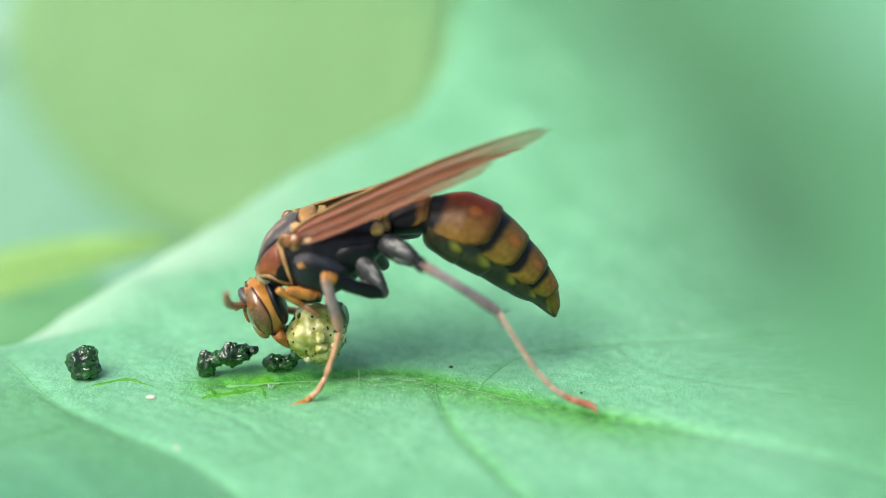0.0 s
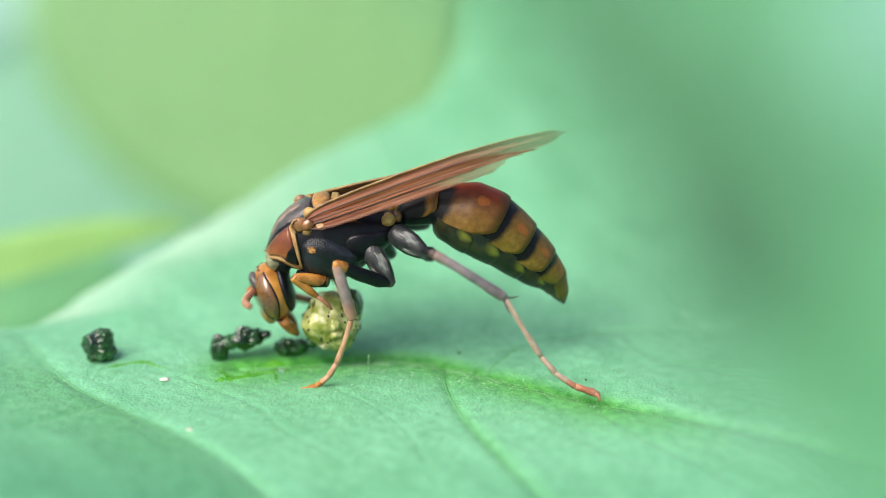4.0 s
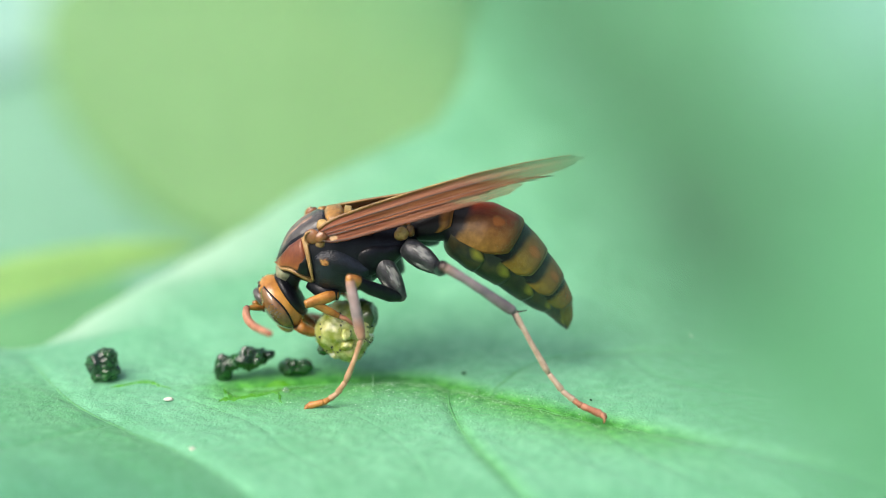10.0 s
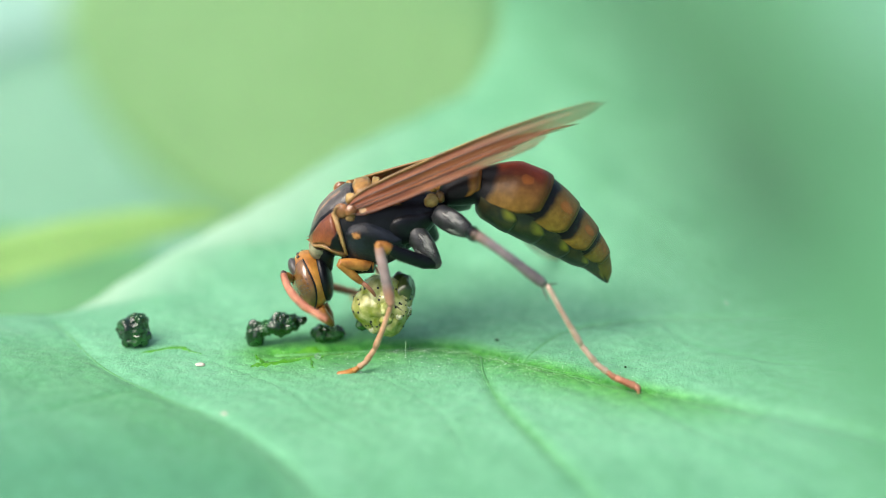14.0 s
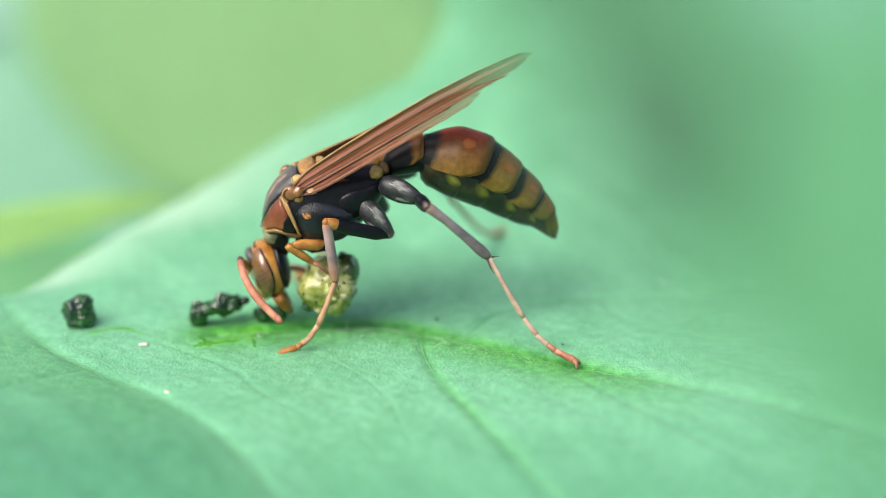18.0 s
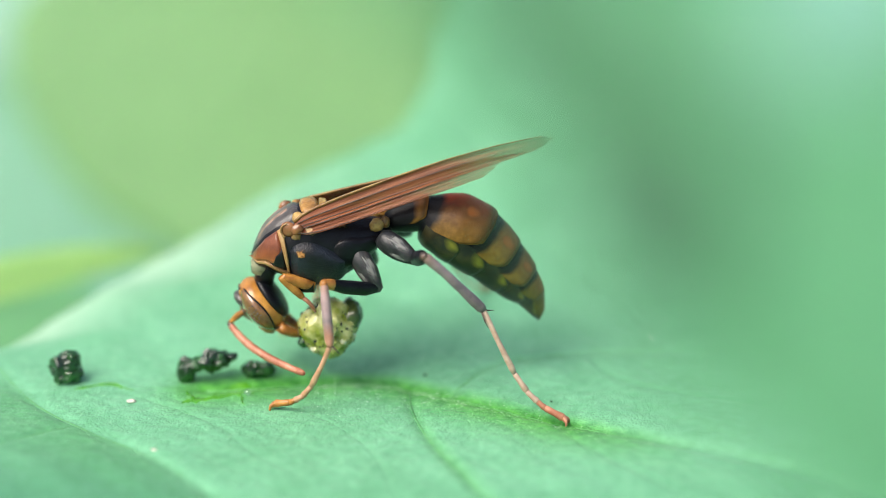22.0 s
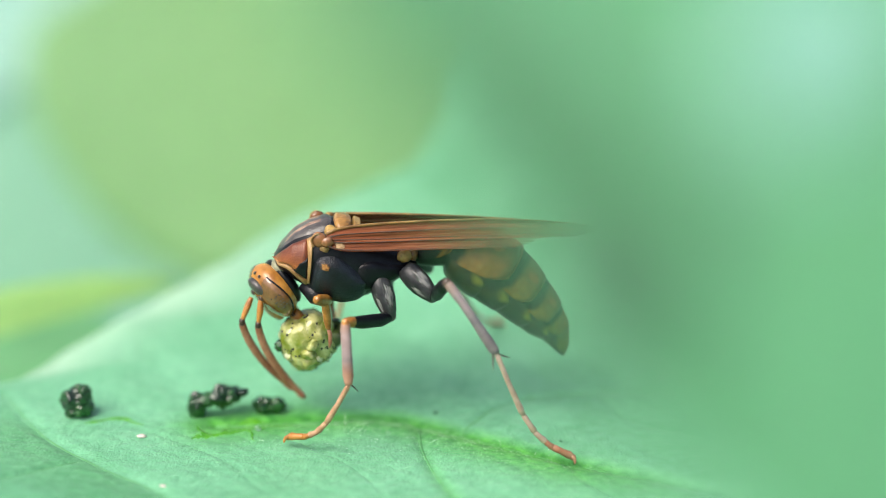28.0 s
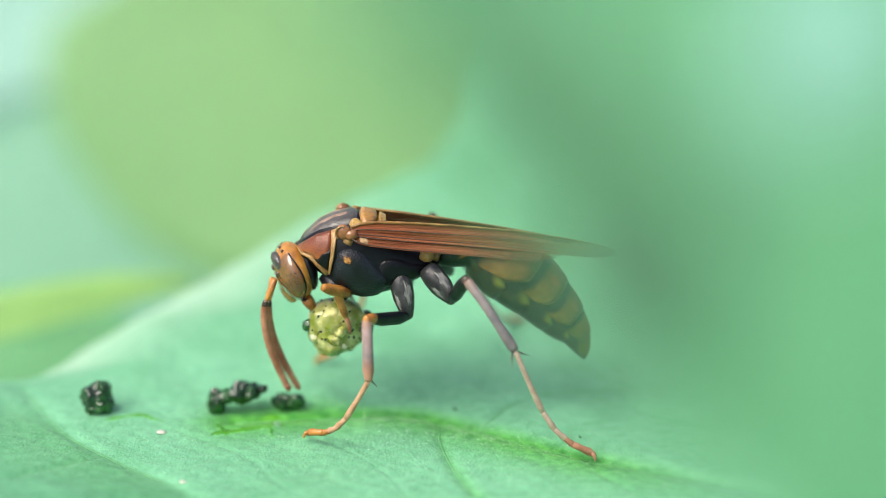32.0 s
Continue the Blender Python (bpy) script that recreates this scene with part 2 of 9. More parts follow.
TAN = chitin("tan_cuticle", (0.22, 0.11, 0.035), (0.40, 0.245, 0.095), 0.36, 700, speckle=0.3)
YELLOW = chitin("yellow_cuticle", (0.16, 0.07, 0.014), (0.44, 0.29, 0.085), 0.3, 600, 1000, speckle=0.3)
COSTA = chitin("wing_edge_cuticle", (0.14, 0.065, 0.016), (0.27, 0.16, 0.045), 0.35, 600, 900)
OCHRE = chitin("ochre_cuticle", (0.07, 0.028, 0.010), (0.36, 0.19, 0.05), 0.3, 600, 700, speckle=0.35)
GREY = chitin("dark_grey_cuticle", (0.035, 0.032, 0.030), (0.095, 0.085, 0.078), 0.3, 640, pits=0.3)
EYE = chitin("eye_surface", (0.105, 0.045, 0.012), (0.21, 0.105, 0.034), 0.09, 500, 900, coat=0.8, pits=0.03)
BROWN = chitin("brown_cuticle", (0.035, 0.022, 0.016), (0.09, 0.055, 0.04), 0.35, 600)
TAWNY = chitin("tawny_cuticle", (0.33, 0.17, 0.085), (0.50, 0.31, 0.18), 0.4, 700, 1300)
CREAM = chitin("cream_cuticle", (0.38, 0.25, 0.18), (0.56, 0.42, 0.32), 0.4, 700, 1300)
SALMON = chitin("salmon_cuticle", (0.28, 0.095, 0.05), (0.45, 0.20, 0.12), 0.42, 700, 1500)


def sternite_material():
    """A belly plate: black-brown, with a yellow-green spot low on either flank."""
    n = Nodes("sternite_cuticle", 0.36, 0.05, 0.4)
    tone = n.ramp(n.noise(1100, 5), [(0.4, (0.006, 0.007, 0.006)), (0.66, (0.034, 0.030, 0.010))])
    d = n.spot(0.76, 0.42, 0.2, 0.075)
    tone = n.mix(n.ramp(d, [(0.2, (0.85, 0.85, 0.85)), (1.2, (0, 0, 0))]), tone, (0.17, 0.17, 0.016))
    n.colour(tone)
    n.bump(n.noise(7000, 3), 0.2, 0.00005)
    return n.mat


STERNITE = sternite_material()


def shin_material(name, length, tail, pale=(1, 1, 1)):
    """A shin: pinkish at the knee, dusky mauve along it, another tone towards the foot."""
    n = Nodes(name, 0.38, 0.05, 0.4)
    xyz = n.add("ShaderNodeSeparateXYZ")
    n.link(n.coords(), xyz.inputs[0])
    f = n.add("ShaderNodeMath")
    f.operation = "MULTIPLY"
    f.inputs[1].default_value = 1 / (length * MM)
    n.link(xyz.outputs[0], f.inputs[0])
    tone = n.ramp(f.outputs[0], [(0.03, tuple(p * c for p, c in zip(pale, (0.36, 0.19, 0.13)))), (0.2, tuple(p * c for p, c in zip(pale, (0.40, 0.27, 0.26)))), (0.6, tuple(p * c for p, c in zip(pale, (0.215, 0.165, 0.168)))), (0.85, tail), (1.0, tuple(1.3 * c for c in tail))])
    tone = n.mix(0.3, tone, n.ramp(n.noise(1600, 4), [(0.35, (0.05, 0.04, 0.042)), (0.65, (0.29, 0.225, 0.215))]))
    n.colour(tone)
    n.bump(n.noise(4000, 4), 0.5, 0.00006)
    return n.mat


HIND_SHIN = shin_material("hind_shin", 5.5, (0.11, 0.095, 0.10), (0.6, 0.7, 0.76))
MID_SHIN = shin_material("mid_shin", 4.0, (0.40, 0.19, 0.11))


def wing_material():
    """Wing skin: pink-brown with long dark creases, clearing to a smoky film at the tip."""
    n = Nodes("wing_membrane", 0.36, 0.0, 0.25)
    uv = n.add("ShaderNodeTexCoord").outputs["UV"]

    def streaks(along, across, detail):
        mp = n.add("ShaderNodeMapping")
        mp.inputs["Scale"].default_value = (along, across, 1)
        n.link(uv, mp.inputs["Vector"])
        no = n.add("ShaderNodeTexNoise", Scale=1.0, Detail=detail)
        n.link(mp.outputs[0], no.inputs["Vector"])
        return no.outputs["Fac"]

    uvs = n.add("ShaderNodeSeparateXYZ")
    n.link(uv, uvs.inputs[0])
    creases, fine = streaks(1.3, 9, 4.0), streaks(6, 30, 4.0)
    tone = n.ramp(creases, [(0.36, (0.03, 0.010, 0.007)), (0.41, (0.13, 0.042, 0.024)), (0.5, (0.24, 0.092, 0.050)), (0.6, (0.28, 0.115, 0.07)), (0.72, (0.48, 0.27, 0.19))])
    tone = n.mix(0.35, tone, n.ramp(fine, [(0.36, (0.05, 0.015, 0.010)), (0.5, (0.23, 0.088, 0.05)), (0.66, (0.44, 0.23, 0.15))]))
    tint = n.ramp(uvs.outputs[0], [(0.0, (0.90, 0.60, 0.32)), (0.3, (0.88, 0.74, 0.50)), (0.65, (0.80, 0.74, 0.54)), (1.0, (0.68, 0.74, 0.54))])
    skin = n.mix(1.0, tint, tone, "MULTIPLY")
    n.colour(skin)
    glow = n.add("ShaderNodeBsdfTranslucent")
    n.link(skin, glow.inputs["Color"])
    lit = n.add("ShaderNodeMixShader", Fac=0.22)
    n.link(n.b.outputs[0], lit.inputs[1])
    n.link(glow.outputs[0], lit.inputs[2])
    n.bump(creases, 0.6, 0.00012)
    tr = n.add("ShaderNodeBsdfTransparent")
    n.link(n.ramp(uvs.outputs[0], [(0.3, (0.95, 0.74, 0.58)), (0.8, (0.94, 0.93, 0.86))]), tr.inputs["Color"])
    clear = n.ramp(uvs.outputs[0], [(0.0, (0.02, 0.02, 0.02)), (0.55, (0.05, 0.05, 0.05)), (0.7, (0.2, 0.2, 0.2)), (0.85, (0.38, 0.38, 0.38)), (1.0, (0.55, 0.55, 0.55))])
    clear = n.mix(0.3, clear, n.ramp(creases, [(0.4, (0, 0, 0)), (0.6, (1, 1, 1))]), "MULTIPLY")
    m = n.add("ShaderNodeMixShader")
    n.link(clear, m.inputs[0])
    n.link(lit.outputs[0], m.inputs[1])
    n.link(tr.outputs[0], m.inputs[2])
    n.link(m.outputs[0], n.t.nodes["Material Output"].inputs["Surface"])
    return n.mat


WING = wing_material()
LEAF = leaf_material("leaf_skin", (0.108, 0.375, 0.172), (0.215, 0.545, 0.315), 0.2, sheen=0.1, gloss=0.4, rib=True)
VEIN = leaf_material("leaf_vein", (0.07, 0.30, 0.08), (0.12, 0.39, 0.13), 0.2)
HAIR = chitin("leaf_hair", (0.12, 0.40, 0.12), (0.50, 0.72, 0.48), 0.3, 600)
YOUNG = leaf_material("young_leaf_skin", (0.13, 0.32, 0.10), (0.18, 0.39, 0.14), 0.2)
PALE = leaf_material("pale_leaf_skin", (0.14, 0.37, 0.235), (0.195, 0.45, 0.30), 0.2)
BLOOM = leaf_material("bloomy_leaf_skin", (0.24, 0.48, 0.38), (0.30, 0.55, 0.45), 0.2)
HANGING = leaf_material("hanging_leaf_skin", (0.092, 0.32, 0.14), (0.12, 0.38, 0.185), 0.15)
MARGIN_SHADE = leaf_material("margin_shade_skin", (0.042, 0.17, 0.066), (0.058, 0.22, 0.09), 0.1)
GREYISH = leaf_material("greyish_leaf_skin", (0.035, 0.09, 0.06), (0.05, 0.12, 0.08), 0.03)
SHADY = leaf_material("shady_leaf_skin", (0.09, 0.32, 0.12), (0.13, 0.40, 0.17), 0.2)
HIGHLIGHT = leaf_material("highlight_leaf_skin", (0.22, 0.50, 0.40), (0.28, 0.56, 0.46), 0.1)
WEDGE = leaf_material("wedge_leaf_skin", (0.22, 0.46, 0.11), (0.29, 0.54, 0.15), 0.25)


def wet(name, dark, light, rough, scale, sub=0.0, rise=0.6):
    n = Nodes(name, rough, 0.35)
    n.b.inputs["Coat Roughness"].default_value = 0.08
    f = n.noise(scale, 5)
    n.colour(n.ramp(f, [(0.35, dark), (0.55, tuple(0.5 * (a + b) for a, b in zip(dark, light))), (0.68, light)]))
    n.bump(n.noise(scale * 3, 5), rise, 0.00012)
    if sub:
        n.b.inputs["Subsurface Weight"].default_value = sub
        n.b.inputs["Subsurface Radius"].default_value = (0.0008, 0.0007, 0.0003)
        n.b.inputs["Subsurface Scale"].default_value = 1.0
    return n.mat


FLESH = wet("prey_flesh", (0.17, 0.21, 0.018), (0.54, 0.53, 0.24), 0.2, 1100, 0.4, 0.6)
PULP = wet("pale_pulp", (0.34, 0.37, 0.12), (0.68, 0.68, 0.50), 0.2, 1500, 0.4, 0.55)
JUICE = wet("green_juice", (0.040, 0.22, 0.008), (0.10, 0.36, 0.022), 0.22, 900)
FRASS = wet("dark_frass", (0.002, 0.014, 0.004), (0.016, 0.115, 0.014), 0.16, 800, 0.0, 0.5)
SKIN = wet("prey_skin", (0.015, 0.03, 0.008), (0.07, 0.10, 0.02), 0.3, 700)
GLINT = chitin("glint_grain", (0.45, 0.62, 0.48), (0.7, 0.82, 0.72), 0.3, 400, pits=0.1)
WHITE = chitin("white_flake", (0.6, 0.52, 0.45), (0.8, 0.74, 0.66), 0.6, 400, pits=0.1)


def water_material():
    n = Nodes("clear_drop", 0.03)
    n.b.inputs["Transmission Weight"].default_value = 0.9
    n.colour((0.8, 0.95, 0.85))
    return n.mat


WATER = water_material()


# ---- mesh helpers, in millimetres ----
def part(name, bm, material, parent=None, label="", at=None):
    """One mesh object from a bmesh, under parent, at the pose at in its parent's space."""
    for v in bm.verts:
        v.co *= MM
    me = bpy.data.meshes.new(name)
    bm.to_mesh(me)
    bm.free()
    me.materials.append(material)
    me.shade_smooth()
    ob = new(name, me)
    ob.parent = parent
    if at is not None:
        ob.matrix_basis = at
    return tagged(ob, label)


def empty(name, at):
    ob = new(name)
    ob.empty_display_size = 0.002
    ob.matrix_basis = at
    return ob


def grid(rings, wrap=True, caps=True):
    """A skin over rows of points; UV u runs from row to row, v along the row."""
    bm = bmesh.new()
    uv = bm.loops.layers.uv.new("UVMap")
    rows = [[bm.verts.new(p) for p in ring] for ring in rings]
    n, m = len(rows), len(rows[0])
    for i in range(n - 1):
        for j in range(m if wrap else m - 1):
            k = (j + 1) % m
            f = bm.faces.new((rows[i][j], rows[i + 1][j], rows[i + 1][k], rows[i][k]))
            for loop, (a, b) in zip(f.loops, ((i, j), (i + 1, j), (i + 1, j + 1), (i, j + 1))):
                loop[uv].uv = (a / (n - 1), b / (m if wrap else m - 1))
    if caps and wrap:
        bm.faces.new(rows[0])
        bm.faces.new(rows[-1][::-1])
    bmesh.ops.recalc_face_normals(bm, faces=bm.faces)
    return bm


def tube(points, radii, n=14, flat=1.0, caps=True):
    """A round, tapering rod along points; flat narrows it across."""
    pts = [Vector(p) for p in points]
    rings = []
    side = None
    for i, p in enumerate(pts):
        d = (pts[min(i + 1, len(pts) - 1)] - pts[max(i - 1, 0)]).normalized()
        if side is None:
            side = d.cross(Vector((0, 0, 1)) if abs(d.z) < 0.9 else Vector((0, 1, 0))).normalized()
        side = (side - d * side.dot(d)).normalized()
        up = side.cross(d)
        r = radii[i]
        rings.append([p + side * (math.cos(a) * r * flat) + up * (math.sin(a) * r) for a in (2 * math.pi * k / n for k in range(n))])
    return grid(rings, caps=caps)


def egg(centre, radii, turn=(0, 0, 0), lumps=0.0, freq=1.0, n=20, seed=0):
    """An ellipsoid, with uneven lumps if wanted."""
    bm = bmesh.new()
    bmesh.ops.create_uvsphere(bm, u_segments=n, v_segments=max(8, n * 2 // 3), radius=1)
    m = Matrix.Translation(centre) @ Euler([radians(a) for a in turn]).to_matrix().to_4x4() @ Matrix.Diagonal((*radii, 1))
    for v in bm.verts:
        if lumps:
            q = v.co * freq + Vector((seed * 7.3, seed * 3.1, seed))
            v.co *= 1 + lumps * (noise.noise(q) + 0.5 * noise.noise(q * 2.3))
        v.co = m @ v.co
    return bm


def merged(*many):
    """Several bmeshes as one."""
    out = bmesh.new()
    for b in many:
        me = bpy.data.meshes.new("piece")
        b.to_mesh(me)
        b.free()
        out.from_mesh(me)
        bpy.data.meshes.remove(me)
    return out


def curve(table, x):
    """Smooth reading of a table of (x, value...) rows."""
    for (a, *va), (b, *vb) in zip(table, table[1:]):
        if x <= b:
            f = (x - a) / (b - a)
            f = max(0.0, f)
            return [p + (q - p) * f for p, q in zip(va, vb)]
    return list(table[-1][1:])


MOVING = {}

# ---- the leaf that the wasp stands on ----
def leaf_height(x, y):
    """The leaf's rise: nearly flat under the wasp, bending up behind it."""
    s = 1 / (1 + np.exp(-(x + 12) / 10))
    a, b = np.maximum(0, y - 4), np.maximum(0, -6 - y)
    droop = (np.sqrt(np.maximum(0, y - 6) ** 2 + 16) - 4) * (0.17 * np.clip((-19 - x) / 7, 0, 1) ** 2 + 0.12 * np.clip((-26 - x) / 4, 0, 1))
    return 0.0055 * a * a * (0.55 + 0.45 * s) / (1 + a / 120) - 0.006 * b * b - droop


VEINS = [
    ("midrib", 0.30, [(-14, 5.0), (-6.8, 5.9), (-3.8, 6.3), (-0.5, 5.4), (3.5, 3.1), (8.8, 0.0), (15.3, -3.0), (24, -8), (40, -20)]),
    ("vein", 0.18, [(-0.5, 5.4), (-0.2, 1.0), (1.1, -4.0), (3.7, -10.1), (9, -21), (16, -33)]),
    ("vein", 0.15, [(2.2, 4.2), (5.6, 8.3), (11.4, 9.8), (16.8, 10.3), (30, 12), (44, 18)]),
    ("vein", 0.20, [(-29.2, 10.3), (-25.3, 3.0), (-21.0, -1.7), (-16.0, -6.2), (-11.4, -12.7), (-6, -24)]),
    ("vein", 0.12, [(-22.3, -1.5), (-26.0, -5.9), (-29, -8.5), (-36, -17)]),
    ("vein", 0.06, [(-19.6, 4.0), (-16, 1.6), (-12.5, -1.5), (-10, -5.5), (-6.5, -9)]),
    ("vein", 0.09, [(8.8, 0.0), (10.5, -4), (14.5, -9), (19, -14)]),
    ("vein", 0.05, [(-12, 5), (-9, 2.4), (-5, -1.5), (-2.5, -6), (-1, -12)]),
    ("vein", 0.09, [(11.4, 9.8), (14, 5.5), (19, 3), (27, 0)]),
]


def vein_line(points, steps=8):
    """A smooth line through the points of a vein."""
    p = [np.array(q, float) for q in points]
    p = [2 * p[0] - p[1], *p, 2 * p[-1] - p[-2]]
    out = []
    for a, b, c, d in zip(p, p[1:], p[2:], p[3:]):
        for k in range(steps):
            t = k / steps
            out.append(0.5 * (2 * b + (c - a) * t + (2 * a - 5 * b + 4 * c - d) * t * t + (3 * b - a - 3 * c + d) * t ** 3))
    out.append(p[-2])
    return np.array(out)


def distance_to(line, x, y):
    best = np.full(x.shape, 1e9)
    for (ax, ay), (bx, by) in zip(line, line[1:]):
        dx, dy = bx - ax, by - ay
        t = np.clip(((x - ax) * dx + (y - ay) * dy) / (dx * dx + dy * dy + 1e-9), 0, 1)
        best = np.minimum(best, np.hypot(x - ax - t * dx, y - ay - t * dy))
    return best


LINES = [(n, w, vein_line(p)) for n, w, p in VEINS]


def leaf_surface(x, y):
    """Height with the pillows between the veins and their grooves."""
    x, y = np.asarray(x, float), np.asarray(y, float)
    z = leaf_height(x, y)
    near = np.full(x.shape, 1e9)
    for n, w, line in LINES:
        d = distance_to(line, x, y)
        near = np.minimum(near, d)
        z = z - 1.1 * w * np.exp(-(d / (2.6 * w)) ** 2)
        if n == "midrib":
            z = z - 0.2 * np.exp(-(d / 3.0) ** 2)
    fold = np.clip(-(x + 21.3) - 0.95 * (y + 2.0), 0, 30) * 0.72
    z = z + 0.22 * fold / (1 + 0.05 * fold)
    z = z + 0.10 * np.sin(x * 0.9 + 0.5 * np.sin(y * 0.7)) * np.sin(y * 0.8 + x * 0.3) * np.clip(near / 3, 0, 1)
    z = z + 0.025 * np.sin(x * 3.1 + np.sin(y * 2.3)) * np.sin(y * 3.7 + 0.8 * np.sin(x * 1.9))
    return z


def sheet(xs, ys, zs, thick, name, material, parent=None, label=""):
    """A thick sheet over a grid of points."""
    n, m = xs.shape
    top = np.stack([xs, ys, zs], -1).reshape(-1, 3)
    both = np.concatenate([top, top - (0, 0, thick)]) * MM
    idx = np.arange(n * m).reshape(n, m)
    q = np.stack([idx[:-1, :-1], idx[:-1, 1:], idx[1:, 1:], idx[1:, :-1]], -1).reshape(-1, 4)
    rim = np.concatenate([idx[0, :], idx[1:, -1], idx[-1, -2::-1], idx[-2:0:-1, 0]])
    nxt = np.roll(rim, -1)
    k = n * m
    walls = np.stack([nxt, rim, rim + k, nxt + k], -1)
    faces = np.concatenate([q, q[:, ::-1] + k, walls])
    me = bpy.data.meshes.new(name)
    me.from_pydata(both.tolist(), [], faces.tolist())
    me.materials.append(material)
    me.shade_smooth()
    ob = new(name, me)
    ob.parent = parent
    return tagged(ob, label)


def build_leaf():
    leaf = empty("leaf", mm(0, 0, 0))
    tagged(leaf, "broad green leaf with a waxy veined blade under the wasp", "leaf")
    left = [(-45, -60), (3, -74), (10.9, -44.4), (13.9, -29.3), (20.3, -26.1), (21.2, -23.6), (22.8, -21.0), (28.7, -16.6), (34.1, -12.3), (40.6, -5.1), (43.7, -1.2),
            (50.2, 1.2), (56.6, 1.8), (66, 5)]
    right = [(-45, 62), (10, 66), (30, 58), (50, 40), (66, 12)]
    ys = np.concatenate([np.linspace(-45, -15, 50), np.linspace(-14.8, 14, 200), np.linspace(14.3, 66, 90)])
    us = np.linspace(0, 1, 420)
    us = us + 0.11 * np.sin(2 * np.pi * us) * 0.9
    l = np.array([curve(left, y)[0] for y in ys])
    r = np.array([curve(right, y)[0] for y in ys])
    xs = l[:, None] + (r - l)[:, None] * us[None]
    yy = np.repeat(ys[:, None], len(us), 1)
    yy = yy + 0.25 * np.sin(xs * 0.5) * np.clip((yy - 9) / 10, 0, 1)
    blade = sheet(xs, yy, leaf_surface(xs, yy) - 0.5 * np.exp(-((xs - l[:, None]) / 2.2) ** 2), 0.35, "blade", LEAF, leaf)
    # greener band by the midrib: lost sky glare painted as colour
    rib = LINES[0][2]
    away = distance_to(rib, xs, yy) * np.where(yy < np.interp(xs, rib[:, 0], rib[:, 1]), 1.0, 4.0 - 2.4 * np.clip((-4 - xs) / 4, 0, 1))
    greener = np.exp(-(away / 3.3) ** 2) * np.clip((xs + 21) / 6, 0, 1) * np.clip((18 - xs) / 8, 0, 1)
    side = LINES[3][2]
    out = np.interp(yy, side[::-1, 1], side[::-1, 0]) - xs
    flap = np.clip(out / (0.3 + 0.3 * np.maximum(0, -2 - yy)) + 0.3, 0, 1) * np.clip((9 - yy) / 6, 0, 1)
    greener = np.maximum(greener, 0.35 * np.exp(-(np.maximum(out, 0) / 14.0) ** 2) * flap)
    # thin: shade painted into the colour, left of the fold and in front
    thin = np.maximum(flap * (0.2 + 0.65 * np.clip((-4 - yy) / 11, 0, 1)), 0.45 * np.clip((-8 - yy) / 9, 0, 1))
    greener = np.maximum(greener, 0.4 * np.exp(-(distance_to(LINES[1][2], xs, yy) / 0.6) ** 2) * np.clip((yy + 20) / 12, 0, 1))
    # weight of the painted glow near the left margin
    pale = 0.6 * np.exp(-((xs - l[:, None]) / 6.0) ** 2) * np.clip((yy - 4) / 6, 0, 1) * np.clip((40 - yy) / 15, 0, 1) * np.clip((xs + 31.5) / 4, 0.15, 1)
    greener = np.tile(greener.ravel(), 2)
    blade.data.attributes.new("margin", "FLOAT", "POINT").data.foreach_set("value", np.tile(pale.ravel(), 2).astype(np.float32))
    blade.data.attributes.new("leaf_shade", "FLOAT", "POINT").data.foreach_set("value", np.tile(thin.ravel(), 2).astype(np.float32))
    blade.data.attributes.new("rib", "FLOAT", "POINT").data.foreach_set("value", greener.astype(np.float32))
    for n, w, line in LINES:
        z = leaf_surface(line[:, 0], line[:, 1])
        pts = [(x, y, h - 0.2 * w) for (x, y), h in zip(line, z)]
        rad = [w * (1.0 - 0.7 * i / len(pts)) * 0.5 for i in range(len(pts))]
        part(n, tube(pts, rad, 8), VEIN, leaf, "deep green sunken vein")
    return leaf


build_leaf()


def flat_leaf(name, outline, centre, tilt, material, label, bow=3.0, thick=0.4, spine=None):
    """A free-hanging leaf: a bowed blade inside an outline, with its midrib. outline: (x, z) round its centre, counter-clockwise."""
    ob = empty(name, mm(*centre, *tilt))
    tagged(ob, label, "leaf", kind="")
    pts = vein_line([*outline, outline[0]], 6)[:-1]
    c = pts.mean(0)
    far = np.abs(pts - c).max()
    rings = []
    for f in np.linspace(1, 0.02, 14):
        p = c + (pts - c) * f
        y = bow * (np.hypot(*(p - c).T) / far) ** 2
        rings.append([Vector((a, b, d)) for (a, d), b in zip(p, y)])
    front = [[v.copy() for v in ring] for ring in rings]
    back = [[v + Vector((0, thick, 0)) for v in ring] for ring in rings[::-1]]
    part("blade", grid(back + front), material, ob)
    if spine:
        line = vein_line(spine, 6)
        q = [(x, bow * (math.hypot(x - c[0], z - c[1]) / far) ** 2 - 0.1, z) for x, z in line]
        part("midrib", tube(q, [0.22 * (1 - 0.7 * i / len(q)) for i in range(len(q))], 8), material, ob)
    return ob


# a leaf hanging close before the lens, and leaves behind
near_leaf = flat_leaf("leaf", [(-1.0, 18), (-7.6, 8.5), (-4.9, 5.0), (-2.8, 2.6), (-1.7, -0.2), (0.1, -2.9), (2.7, -5.8), (7.5, -9.8), (17, -11.5), (27, -6), (32, 4), (30, 16), (20, 24), (8, 24)],
                      (6.2, -84.5, 44.6), (-18, 0, 0), HANGING, "green leaf hanging close to the lens, blurred", 1.0, 0.3, [(-2, 2), (6, 5), (16, 9), (26, 14)])
part("greyish_patch", egg((0.6, -0.05, 0.4), (2.3, 0.14, 2.8), (0, 12, 0)), GREYISH, near_leaf, "dark grey-green patch")
